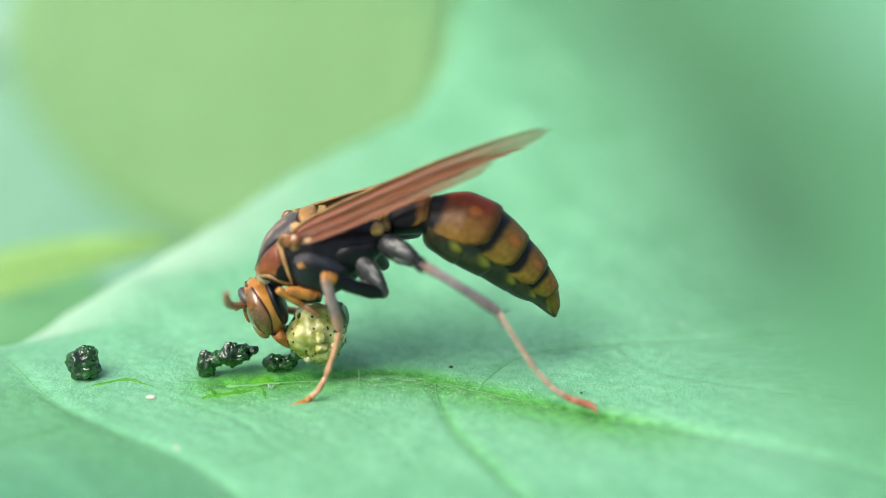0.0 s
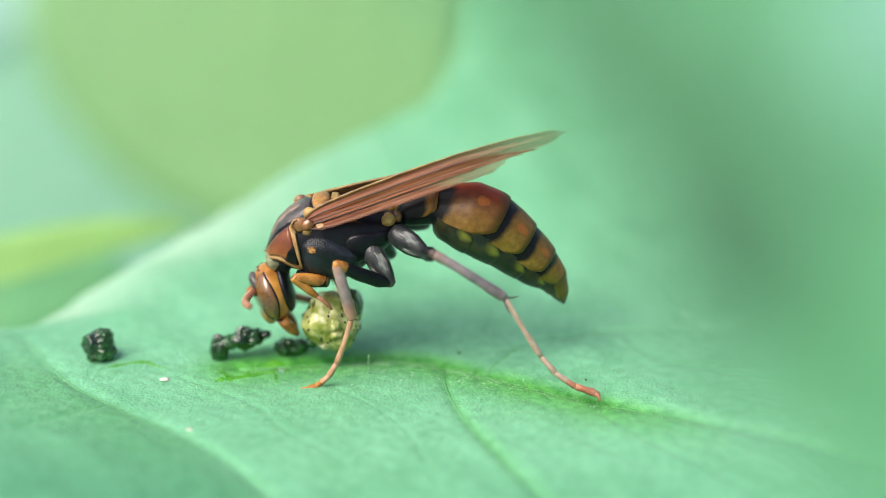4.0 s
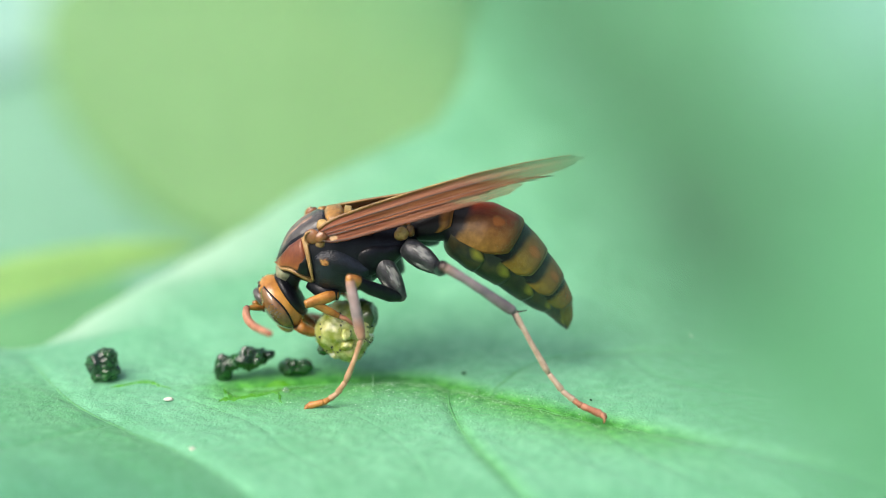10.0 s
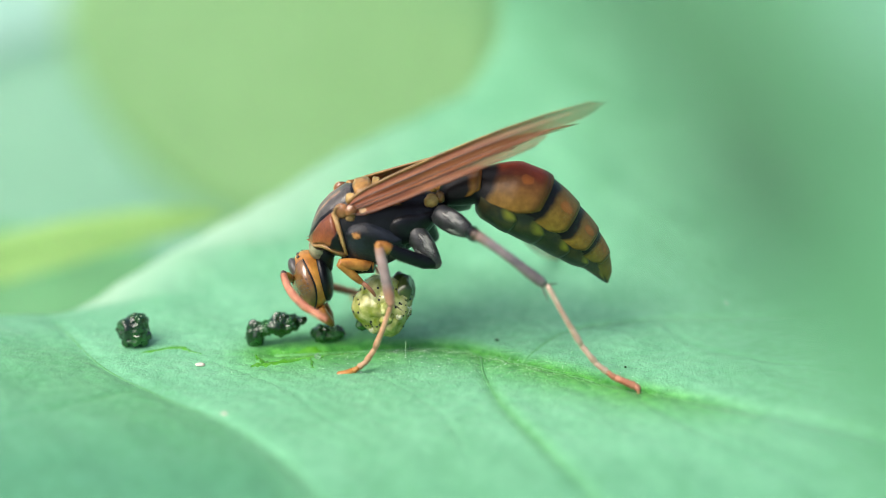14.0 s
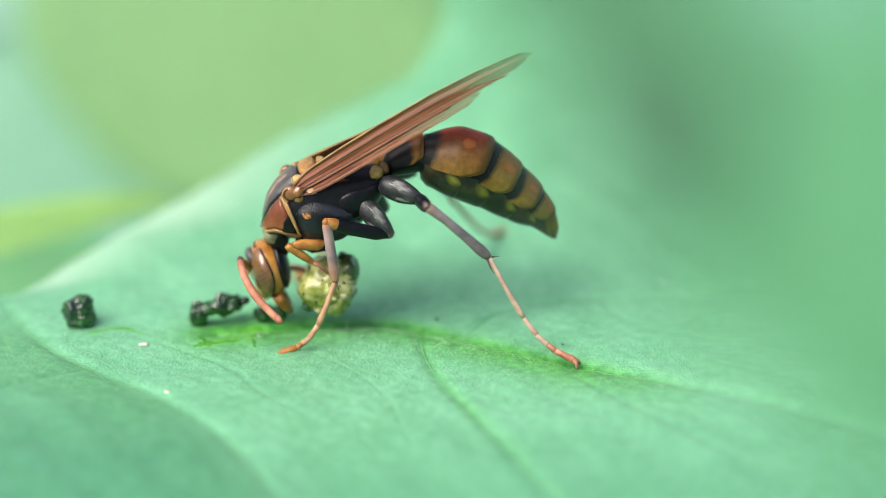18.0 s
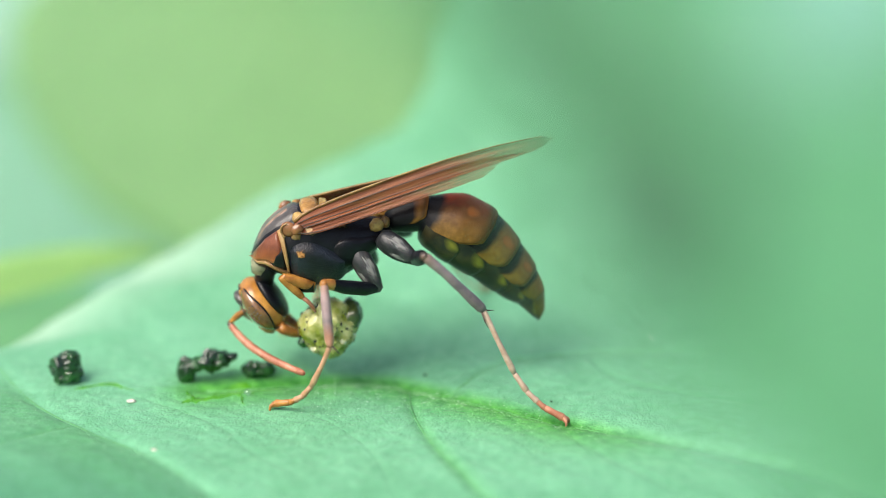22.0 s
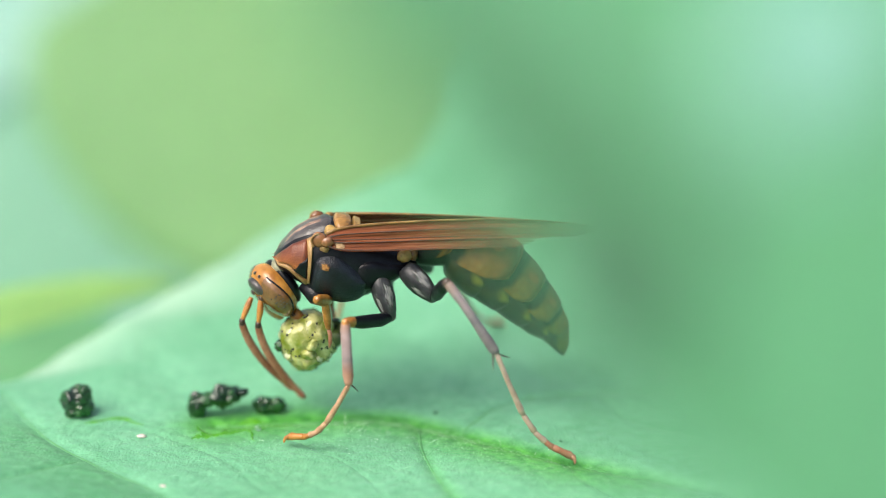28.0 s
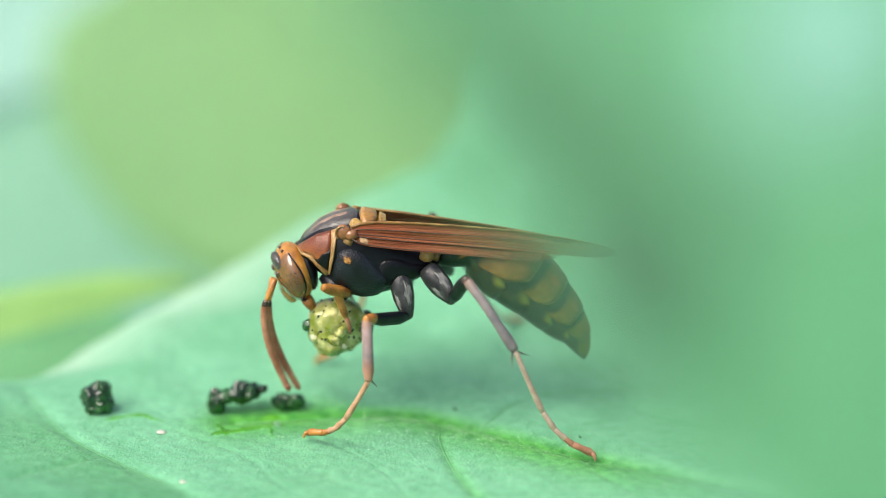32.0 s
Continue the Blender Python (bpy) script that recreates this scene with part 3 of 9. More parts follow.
part("greyish_patch", egg((-0.9, -0.02, 4.3), (0.9, 0.12, 2.6), (0, -18, 0)), GREYISH, near_leaf, "dark grey-green streak")
# the leaf's blurred highlight, laid on as a paler patch
part("pale_patch", egg((6.0, 0.1, 6.3), (2.6, 0.14, 3.4), (0, 25, 0)), HIGHLIGHT, near_leaf, "highlight painted as a pale patch")
# dark band stands in for shading along the leaf's folded margin
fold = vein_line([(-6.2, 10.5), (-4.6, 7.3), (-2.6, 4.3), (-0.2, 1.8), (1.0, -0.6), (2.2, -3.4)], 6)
part("fold", tube([(x, -0.05, z) for x, z in fold], [0.5 + 1.0 * math.sin(math.pi * (i + 1) / (len(fold) + 1)) for i in range(len(fold))], 12, 0.16), MARGIN_SHADE, near_leaf, "dark strip for the shading along the folded margin")
flat_leaf("leaf", [(-30, -12.5), (-6, -5.0), (-0.8, -3.5), (5.4, -1.8), (9.8, -0.7), (12.5, 0.4), (7.6, 1.1), (1, 0.5), (-6, -0.9), (-30, -5.5)],
          (-33, 38, -4.0), (-30, 0, 4), WEDGE, "yellow-green young leaf with a pointed tip", 1.0, 0.3, [(-28, -8), (-6, -2.6), (2, -1.2), (11, 0.2)])
flat_leaf("leaf", [(-24, 32), (-21, 11), (-31, 1), (-29, -12), (-17, -25), (1, -30), (13, -18), (17.5, -11), (19.5, 0), (21, 10), (22, 32), (0, 45)],
          (-15, 126.6, -9), (-30, 0, 0), YOUNG, "broad yellow-green leaf, blurred by distance", 0.3, 0.4, [(-6, -14), (4, 8), (10, 36)])
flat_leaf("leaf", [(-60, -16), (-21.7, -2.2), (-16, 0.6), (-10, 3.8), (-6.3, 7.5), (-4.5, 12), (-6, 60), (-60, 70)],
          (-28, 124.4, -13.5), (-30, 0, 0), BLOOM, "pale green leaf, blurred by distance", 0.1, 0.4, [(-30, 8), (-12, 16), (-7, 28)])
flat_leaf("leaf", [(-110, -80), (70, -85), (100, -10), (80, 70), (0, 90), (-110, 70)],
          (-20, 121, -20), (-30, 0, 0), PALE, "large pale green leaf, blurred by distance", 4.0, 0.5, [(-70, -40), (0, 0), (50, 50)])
flat_leaf("leaf", [(-40, -9), (-10, -9), (3, -4), (9, 1), (-4, 4), (-40, 6)],
          (-36.5, 54, -14.5), (-30, 0, 0), SHADY, "shaded green leaf below the others", 1.0, 0.4, [(-34, 0), (6, 0)])


def build_ground():
    bm = bmesh.new()
    bmesh.ops.create_grid(bm, x_segments=2, y_segments=2, size=400000)
    ob = part("ground", bm, SHADY)
    ob.matrix_basis = mm(0, 0, -420)
    tagged(ob, "green ground far below the leaves", kind="structure")


build_ground()


# ---- the wasp ----
BODY = [(-4.35, -0.75, 0.12, 0.3), (-4.05, -0.62, 0.85, 1.1), (-3.5, -0.2, 1.4, 1.6), (-2.75, 0.0, 1.95, 2.05), (-1.7, 0.15, 2.45, 2.3),
        (-0.5, 0.15, 2.62, 2.35), (0.6, 0.05, 2.55, 2.25), (1.8, 0.1, 2.2, 2.1), (2.8, 0.25, 1.65, 1.8), (3.7, 0.6, 1.1, 1.4), (4.4, 0.85, 0.6, 0.8), (4.75, 0.95, 0.3, 0.4)]


def body_point(x, v, out=0.0):
    """On the thorax at x; v is the angle from the flank towards the back, in degrees."""
    zc, hz, hy = curve(BODY, x)
    a = radians(v)
    return Vector((x, -(hy + out) * math.cos(a), zc + (hz + out) * math.sin(a)))


def body_patch(x0, x1, low, high, out=0.07, n=12, m=10, round_ends=0.0):
    """A plate on the thorax from x0 to x1, between two angles that change from its fore to its hind end; its rim sinks in."""
    rings = []
    for i in range(n + 1):
        f = i / n
        x = x0 + (x1 - x0) * f
        lo, hi = low[0] + (low[1] - low[0]) * f, high[0] + (high[1] - high[0]) * f
        if round_ends:
            cut = 0.5 * (hi - lo) * (1 - max(0.04, math.sin(math.pi * (0.02 + 0.96 * f))) ** round_ends)
            lo, hi = lo + cut, hi - cut
        ring = []
        for j in range(m + 1):
            g = j / m
            rim = min(1, 5 * min(f, 1 - f, g, 1 - g) + 0.0)
            ring.append(body_point(x, lo + (hi - lo) * g, out * (2 * rim - rim * rim) - 0.04 * (1 - rim)))
        rings.append(ring)
    return grid(rings, wrap=False)


def both_sides(make):
    """A bmesh and its mirror image across the body."""
    a, b = make(), make()
    for v in b.verts:
        v.co.y = -v.co.y
    bmesh.ops.reverse_faces(b, faces=b.faces)
    return a, b


def body_plate(front_low, front_high, rear_high, rear_low, out=0.1, n=18, m=16, bow=0.0):
    """A plate on the thorax between four corners, each (x, angle); bow swells its hind edge; its rim sinks in."""
    rings = []
    for i in range(n + 1):
        f = i / n
        ring = []
        for j in range(m + 1):
            g = j / m
            x0, v0 = front_low[0] + (front_high[0] - front_low[0]) * g, front_low[1] + (front_high[1] - front_low[1]) * g
            x1, v1 = rear_low[0] + (rear_high[0] - rear_low[0]) * g, rear_low[1] + (rear_high[1] - rear_low[1]) * g
            x1 += bow * math.sin(math.pi * g)
            rim = min(1, 6 * min(f, 1 - f, g, 1 - g))
            ring.append(body_point(x0 + (x1 - x0) * f, v0 + (v1 - v0) * f, out * (2 * rim - rim * rim) - 0.05 * (1 - rim)))
        rings.append(ring)
    return grid(rings, wrap=False)


def build_thorax(wasp):
    n = 28
    xs = [-4.35 + 9.1 * i / 40 for i in range(41)]
    part("thorax", grid([[body_point(x, 360 * k / n) for k in range(n)] for x in xs]), BLACK, wasp, "black punctured thorax")
    part("mesoscutum", body_patch(-4.22, -1.3, (50, 50), (130, 130), 0.12, 20, 24, 0.1), GREY, wasp, "dark grey back shield")
    for b in both_sides(lambda: body_plate((-4.1, 66), (-4.1, 80), (-1.75, 88), (-1.75, 76), 0.145)):
        part("stripe", b, STRIPE, wasp, "tan stripe on the back")
    for b in both_sides(lambda: body_plate((-4.52, -3), (-4.3, 40), (-2.72, 47), (-1.95, -40), 0.18, 24, 22, 0.06)):
        part("pronotum", b, COLLAR, wasp, "rust-red collar plate")
    for b in both_sides(lambda: body_plate((-1.95, -48), (-2.76, 46), (-2.4, 50), (-1.8, -46), 0.215, 10, 24, 0.02)):
        part("collar_edge", b, TAN, wasp, "tan collar rim")
    for b in both_sides(lambda: body_plate((-4.54, -12), (-4.54, -3), (-1.95, -38), (-1.8, -52), 0.2, 24, 8)):
        part("collar_line", b, TAN, wasp, "tan line under the collar")
    for b in both_sides(lambda: body_plate((-3.15, -24), (-2.85, -2), (-2.4, 14), (-2.03, -36), 0.235, 16, 16)):
        part("collar_spot", b, BLACK, wasp, "black spot")
    for b in both_sides(lambda: body_patch(-2.0, 1.9, (-80, -62), (29, -2), 0.42, 28, 26, 0.3)):
        part("side_plate", b, DUSKY, wasp, "blue-black bulging side plate")
    for b in both_sides(lambda: body_patch(-1.6, -0.8, (-5, -7), (10, 6), 0.46, 12, 10)):
        part("side_spot", b, ORANGE_TUFT, wasp, "small orange hair tuft")
    for b in both_sides(lambda: body_patch(0.9, 4.1, (-40, -30), (30, 24), 0.2, 20, 16, 0.35)):
        part("hind_side_plate", b, BLACK, wasp)
    for b in both_sides(lambda: body_patch(0.5, 2.2, (38, 36), (52, 46), 0.2, 14, 8, 0.5)):
        part("hind_streak", b, RUST_TUFT, wasp, "faint tan streak")
    for b in both_sides(lambda: body_patch(-1.05, -0.1, (26, 24), (40, 36), 0.32, 10, 8)):
        part("under_wing_tuft", b, TAN_TUFT, wasp, "pale tuft under the wing")
    part("scutellum", body_patch(-1.25, 0.0, (46, 52), (134, 128), 0.26, 20, 26, 0.6), OCHRE, wasp, "ochre-brown hump on the back")
    for b in both_sides(lambda: body_patch(-0.95, -0.15, (44, 46), (62, 60), 0.31, 12, 12, 0.6)):
        part("hump_flank", b, YELLOW, wasp, "yellow flank of the hump")
    part("metanotum", body_patch(0.0, 0.6, (52, 56), (128, 124), 0.3, 14, 22, 0.5), YELLOW, wasp, "yellow bar behind the hump")
    for b in both_sides(lambda: body_patch(-1.75, -0.95, (44, 42), (68, 64), 0.27, 14, 14, 0.7)):
        part("scutellum_lobe", b, YELLOW, wasp)
    for s in (-1, 1):
        part("tegula", egg((-2.0, s * 2.02, 1.7), (0.52, 0.3, 0.5), (0, 30, s * 14), n=24), AMBER_BROWN, wasp, "glossy brown wing cover")
        part("tegula_rim", tube([(-2.0 + 0.5 * math.cos(a), s * 2.2, 1.66 + 0.48 * math.sin(a)) for a in (radians(100 + 12 * k) for k in range(13))], [0.06] * 13, 8), TAN, wasp, "tan rim of the wing cover")
        part("wing_root", egg((-1.45, s * 2.22, 1.72), (0.42, 0.24, 0.36), (0, -18, 0), 0.25, 2.0, 20, 2), AMBER_BROWN, wasp)
        part("wing_root", egg((-1.5, s * 2.1, 1.28), (0.3, 0.2, 0.34), (0, 30, 0), 0.25, 2.4, 16, 5), TAN, wasp, "tan hinge plate of the wing")
        part("valve", egg((3.75, s * 1.2, 1.6), (0.46, 0.3, 0.44), (0, 25, 0), 0.25, 1.8, 20, 4), YELLOW, wasp, "yellow knob by the waist")
        part("valve_tip", egg((4.3, s * 1.0, 1.75), (0.3, 0.26, 0.42), (0, -10, 0), 0.2, 1.8, 16, 6), OCHRE, wasp)
    part("neck", tube([(-3.0, 0, -1.0), (-3.5, 0, -2.0), (-3.6, 0, -3.0)], [0.9, 0.7, 0.6]), BLACK, wasp)
    part("neck_ring", tube([(-3.3, 0, -1.0), (-3.72, 0, -1.5), (-3.8, 0, -2.05)], [0.75, 0.78, 0.62]), IVORY, wasp, "pale neck ring")


# the head's own axes lean back a little in its pose
HEAD_AT = Matrix.Translation((-0.245, 0, 0.285)) @ Euler((0, radians(13.8), 0)).to_matrix().to_4x4()


def head_flank(x, z, out=0.0):
    """Half the head's breadth at x and z, in its own axes."""
    q = 1 - ((x - 0.1) / 1.22) ** 2 - ((z + 0.1) / 2.0) ** 2
    return 1.98 * math.sqrt(max(0.0, q)) + out


def build_head(wasp):
    lean = lambda bm: bmesh.ops.transform(bm, matrix=HEAD_AT, verts=bm.verts) or bm
    head = part("head", lean(egg((0.1, 0, -0.1), (1.22, 1.98, 2.0), n=40)), AMBER, wasp, "amber head with black back")
    MOVING["head"] = head
    part("occiput", lean(egg((0.95, 0, 0.0), (0.62, 1.72, 1.7), n=28)), BLACK, head, "black back of the head")
    back = lambda z: -0.06 + 0.40 * math.cos(math.pi / 2 * z / 1.72)
    for s in (-1, 1):
        rings = []
        for i in range(33):
            z = 1.72 * math.cos(math.pi * i / 32)
            front = -0.06 - 0.97 * max(0.0, 1 - (z / 1.72) ** 2) ** 0.55
            ring = []
            for j in range(21):
                g = j / 20
                x = front + (back(z) - front) * g
                swell = 0.16 * (max(0.0, math.sin(math.pi * g)) * max(0.0, 1 - (z / 1.74) ** 2)) ** 0.5
                ring.append(Vector((x, s * head_flank(x, z, swell + 0.005), z)))
            rings.append(ring)
        part("eye", lean(grid(rings, wrap=False)), EYE, head, "glossy amber compound eye")
        line = [(back(z), s * head_flank(back(z), z, 0.015), z) for z in (1.72 * math.sin(radians(k)) for k in range(-90, 91, 6))]
        part("eye_rim", lean(tube(line, [0.05 + 0.02 * math.sin(math.pi * k / (len(line) - 1)) for k in range(len(line))], 8)), BLACK, head, "thin black line behind the eye")
        seam = [(0.98 - 0.05 * z * z, s * head_flank(0.98 - 0.05 * z * z, z, 0.01), z) for z in (0.1 * k for k in range(-13, 15))]
        part("temple_edge", lean(tube(seam, [0.05] * len(seam), 8)), BLACK, head, "dark edge of the temple")
        jaw = [(0.25, s * 1.25, -1.6), (0.38, s * 1.2, -2.05), (0.6, s * 0.98, -2.6), (0.82, s * 0.6, -3.1), (0.92, s * 0.25, -3.42)]
        part("mandible", lean(tube(jaw, [0.5, 0.5, 0.44, 0.33, 0.12], 16, 0.75)), ORANGE, head, "orange-brown jaw")
        part("jaw_joint", lean(egg((0.3, s * 1.32, -1.78), (0.36, 0.3, 0.16), (0, 20, 0), n=14)), BROWN, head, "dark joint of the jaw")
        part("socket", lean(egg((-1.0, s * 0.5, 0.35), (0.2, 0.24, 0.24), n=12)), BROWN, head)
        rnd = random.Random(21)
        for k in range(16):
            x, z = -0.62 + 0.15 * (k % 4) + 0.05 * (k // 4) + rnd.uniform(-0.05, 0.05), 0.6 - 0.27 * (k // 4) + 0.06 * (k % 4) + rnd.uniform(-0.06, 0.06)
            part("eye_fleck", lean(egg((x, s * head_flank(x, z, 0.145), z), (0.085, 0.03, 0.04), (0, 35, 0), n=8)), BROWN, head, "dark fleck on the eye")
    part("clypeus", lean(egg((-0.55, 0, -1.35), (0.5, 1.05, 0.85), (0, -10, 0))), YELLOW, head, "yellow-orange face plate")
    part("frons", lean(egg((-0.62, 0, 0.8), (0.46, 0.95, 0.85), (0, -20, 0))), GREY, head, "dark forehead")
    for dy, dz in ((0, 1.62), (-0.28, 1.75), (0.28, 1.75)):
        part("ocellus", lean(egg((-0.35, dy, dz - 0.02), (0.12, 0.12, 0.12), n=10)), BROWN, head)


def build_antenna(wasp, side):
    """The scape, and a gently bowed flagellum along +x, bowing towards +z."""
    line = lambda u: (7.0 * u, 0.0, 0.5 * math.sin(math.pi * max(0.0, u) ** 0.8))
    scape = part("scape", tube([(0.127 * k, 0, 0.05 * math.sin(k * 0.25)) for k in range(14)], [0.15 + 0.07 * math.sin(math.pi * min(1, k / 11)) for k in range(14)], 12), ORANGE, wasp, "orange base joint of the feeler")
    MOVING["scp_" + side] = scape
    first = [line(0.04 * f) for f in (-0.6, 0, 0.5, 1.0)]
    ant = part("antenna", tube(first, [0.12, 0.2, 0.21, 0.19], 12), BROWN, wasp, "salmon-orange jointed feeler")
    MOVING["ant_" + side] = ant
    for k in range(11):
        a, b = 0.035 + 0.965 * k / 11, 0.035 + 0.965 * (k + 1) / 11
        thick = lambda u: 0.19 + 0.075 * math.sin(math.pi * (11 * u + 2) / 13.5)
        fs = [-0.03, 0.25, 0.5, 0.75, 1.0]
        rad = [thick(a + (b - a) * f) * (1.012 - 0.02 * f) for f in fs]
        if k == 10:
            fs = [-0.03, 0.4, 0.7, 0.88, 0.97, 1.0]
            rad = [0.235, 0.22, 0.19, 0.14, 0.08, 0.03]
        part("antenna_joint", tube([line(a + (b - a) * f) for f in fs], rad, 12, 1.0, k == 10), SALMON, ant)


GASTER = [(0, -0.1, 0.2, 0.62), (0.3, 0.25, 0.35, 0.95), (1, 1.17, 0.6, 1.14), (2, 2.01, 0.82, 1.28), (2.35, 2.35, 0.72, 1.5), (3, 2.9, 0.45, 1.9), (4, 4.2, 0.06, 2.3), (5, 5.55, -0.6, 2.36),
          (6, 7.25, -2.03, 1.98), (7, 8.75, -3.47, 1.58), (8, 9.8, -4.6, 1.02), (8.7, 10.32, -5.7, 0.5), (9, 10.47, -6.25, 0.1)]


def gaster_point(s, v, swell=1.0):
    x, z, r = curve(GASTER, s)
    x0, z0, _ = curve(GASTER, max(0, s - 0.6))
    x1, z1, _ = curve(GASTER, min(9, s + 0.6))
    d = Vector((x1 - x0, 0, z1 - z0)).normalized()
    up = Vector((-d.z, 0, d.x))
    a = radians(v)
    return Vector((x, 0, z)) + (Vector((0, -1, 0)) * math.cos(a) * 0.95 + up * math.sin(a)) * (r * swell)


def gaster_plate(s0, s1, v0, v1, m=30, n=14, lip=0.05):
    """A plate round the abdomen, narrow where it slips under the one before and flared at its hind rim."""
    rings = []
    end = lambda j: s1 - 0.3 * (s1 - s0) * max(0.0, abs(2 * j / m - 1) - 0.78) ** 2 / 0.0484
    for i in range(n + 1):
        f = i / n
        swell = 0.955 + (0.045 + lip) * min(1, f * 1.6)
        rings.append([gaster_point(s0 + (end(j) - s0) * f, v0 + (v1 - v0) * j / m, swell) for j in range(m + 1)])
    rings.append([gaster_point(end(j), v0 + (v1 - v0) * j / m, 0.93) for j in range(m + 1)])
    return grid(rings, wrap=False)


def build_gaster(wasp):
    n = 24
    core = part("gaster", grid([[gaster_point(s / 4, 360 * k / n, 0.9) for k in range(n)] for s in range(37)]), BLACK, wasp, "banded ochre and black abdomen")
    MOVING["gaster"] = core
    amber, ochre, olive = (0.118, 0.066, 0.015), (0.155, 0.110, 0.017), (0.115, 0.10, 0.012)
    kinds = [(0.0, 2.2, tergite_material("first_plate", (0.20, 0.07, 0.016), (0.22, 0.11, 0.02), 0.72)),
             (2.3, 5.08, tergite_material("second_plate", (0.075, 0.022, 0.008), (0.148, 0.085, 0.016), 0.23, 0.4, 0.2)),
             (4.8, 6.1, tergite_material("third_plate", amber, ochre, 0.42, 0, 0.22)),
             (5.85, 7.08, tergite_material("fourth_plate", amber, ochre, 0.44, 0, 0.22)),
             (6.85, 8.05, tergite_material("fifth_plate", (0.17, 0.085, 0.016), olive, 0.40, 0, 0.2)),
             (7.85, 9.0, tergite_material("last_plate", (0.16, 0.10, 0.016), olive, 0.15))]
    for s0, s1, mat in kinds:
        plate = part("tergite", gaster_plate(s0, s1, -4, 184), mat, core, "ochre plate with a black fore band")
    for s0, s1 in ((2.35, 4.5), (4.2, 5.7), (5.5, 6.7), (6.5, 7.7), (7.5, 8.9)):
        part("sternite", gaster_plate(s0, s1, -180, 0, 22, lip=0.0), STERNITE, core, "dark belly plate")


def build_wing(wasp, key, s):
    """A wing folded lengthwise: pleated fore wing over a shorter hind fold, from its hinge backwards; s is -1 or 1."""
    tip = Vector((16.9, 0.45, 5.3)) if s < 0 else Vector((16.9, -2.0, 4.0))
    axis = tip.normalized()
    across = Vector((0, s * 0.62, -0.78))
    across = (across - axis * across.dot(axis)).normalized()
    normal = axis.cross(across)
    rnd = random.Random(11 + s)

    def at(u, w):
        width = curve([(0, 0.8), (0.03, 1.3), (0.08, 1.65), (0.2, 1.85), (0.4, 1.95), (0.6, 1.95), (0.78, 1.7), (0.9, 1.3), (1, 0.9)], u)[0]
        width *= 1.0 if s < 0 else 0.7
        pleat = 0.08 * math.sin(w * 2 * math.pi * 2.5) * min(1, u * 5)
        bow = 0.18 * math.sin(math.pi * u)
        return axis * ((17.9 if s < 0 else 16.0) * u) + across * ((w - 0.5) * width - bow) + normal * (pleat + 0.25 * math.sin(math.pi * w) * min(1, u * 4))

    def skin(w0, w1, end, name, label, off):
        m, n = 26, 46
        ends = [end - abs(rnd.gauss(0, 0.022)) - 0.06 * abs(2 * j / m - 0.7) for j in range(m + 1)]
        top = [[at(ends[j] * i / n, w0 + (w1 - w0) * j / m) + normal * off for j in range(m + 1)] for i in range(n + 1)]
        return part(name, grid(top, wrap=False), WING, None, label)

    wing = skin(0.0, 0.66, 1.0, "wing", "folded reddish-brown wing with worn tip", 0.0)
    wing.parent = wasp
    MOVING[key] = wing
    hind = skin(0.5, 1.0, 0.78, "hind_fold", "shorter lower wing fold", 0.1 * -s)
    hind.parent = wing
    for w, e in ((0.3, 0.86), (0.52, 0.74), (0.66, 0.76), (0.97, 0.7)):
        pts = [at(e * k / 24, w) - normal * 0.03 * -s for k in range(25)]
        part("wing_vein", tube(pts, [0.038 - 0.033 * k / 24 for k in range(25)], 6), BROWN, wing, "dark wing vein")
    edge = [at(0.94 * k / 30, 0.0) for k in range(31)]
    part("wing_edge", tube(edge, [0.11 - 0.085 * k / 30 for k in range(31)], 8), COSTA, wing, "ochre fore edge of the wing")


def limb(name, key, wasp, length, shape, mat, label="", flat=0.85):
    """A leg piece along +x; shape: rows of share of the length, radius, rise."""
    pts, rad = [], []
    for k in range(21):
        f = k / 20
        r, rise = curve(shape, f)
        pts.append((f * length, 0, rise))
        rad.append(r)
    ob = part(name, tube(pts, rad, 14, flat), mat, wasp, label)
    if key:
        MOVING[key] = ob
    return ob


def tarsus(name, key, wasp, length, mat, bow, toe):
    """The foot: a long first joint, four short ones, and two hooked claws."""
    cuts = [0, 0.52, 0.68, 0.79, 0.86, 1.0]
    rise = lambda f: curve([(0, 0.0), (0.25, 0.5 * bow), (0.52, 0.95 * bow), (0.7, bow), (0.85, 0.7 * bow), (1, 0.0)], f)[0]

    def joint(a, b, r):
        pts = [((a + (b - a) * f) * length, 0, rise(a + (b - a) * f)) for f in (0, 0.08, 0.5, 0.9, 1.0)]
        return tube(pts, [r * 0.75, r * 0.9, r * 0.85, r * 1.1, r * 0.8], 10)

    ob = part(name, joint(cuts[0], cuts[1], 0.2), mat, wasp, "slender jointed foot")
    MOVING[key] = ob
    for k in range(1, 5):
        part("foot_joint", joint(cuts[k], cuts[k + 1], 0.205 if k < 4 else 0.25), mat if k < 3 else toe, ob)
    for s in (-1, 1):
        part("claw", tube([(length * 0.985, s * 0.06, 0.0), (length + 0.22, s * 0.2, 0.1), (length + 0.42, s * 0.28, -0.02), (length + 0.48, s * 0.3, -0.12)], [0.13, 0.12, 0.09, 0.03], 8), toe, ob, "hooked claw")
    part("foot_pad", egg((length + 0.05, 0, 0), (0.3, 0.24, 0.2), n=10), toe, ob)
    return ob


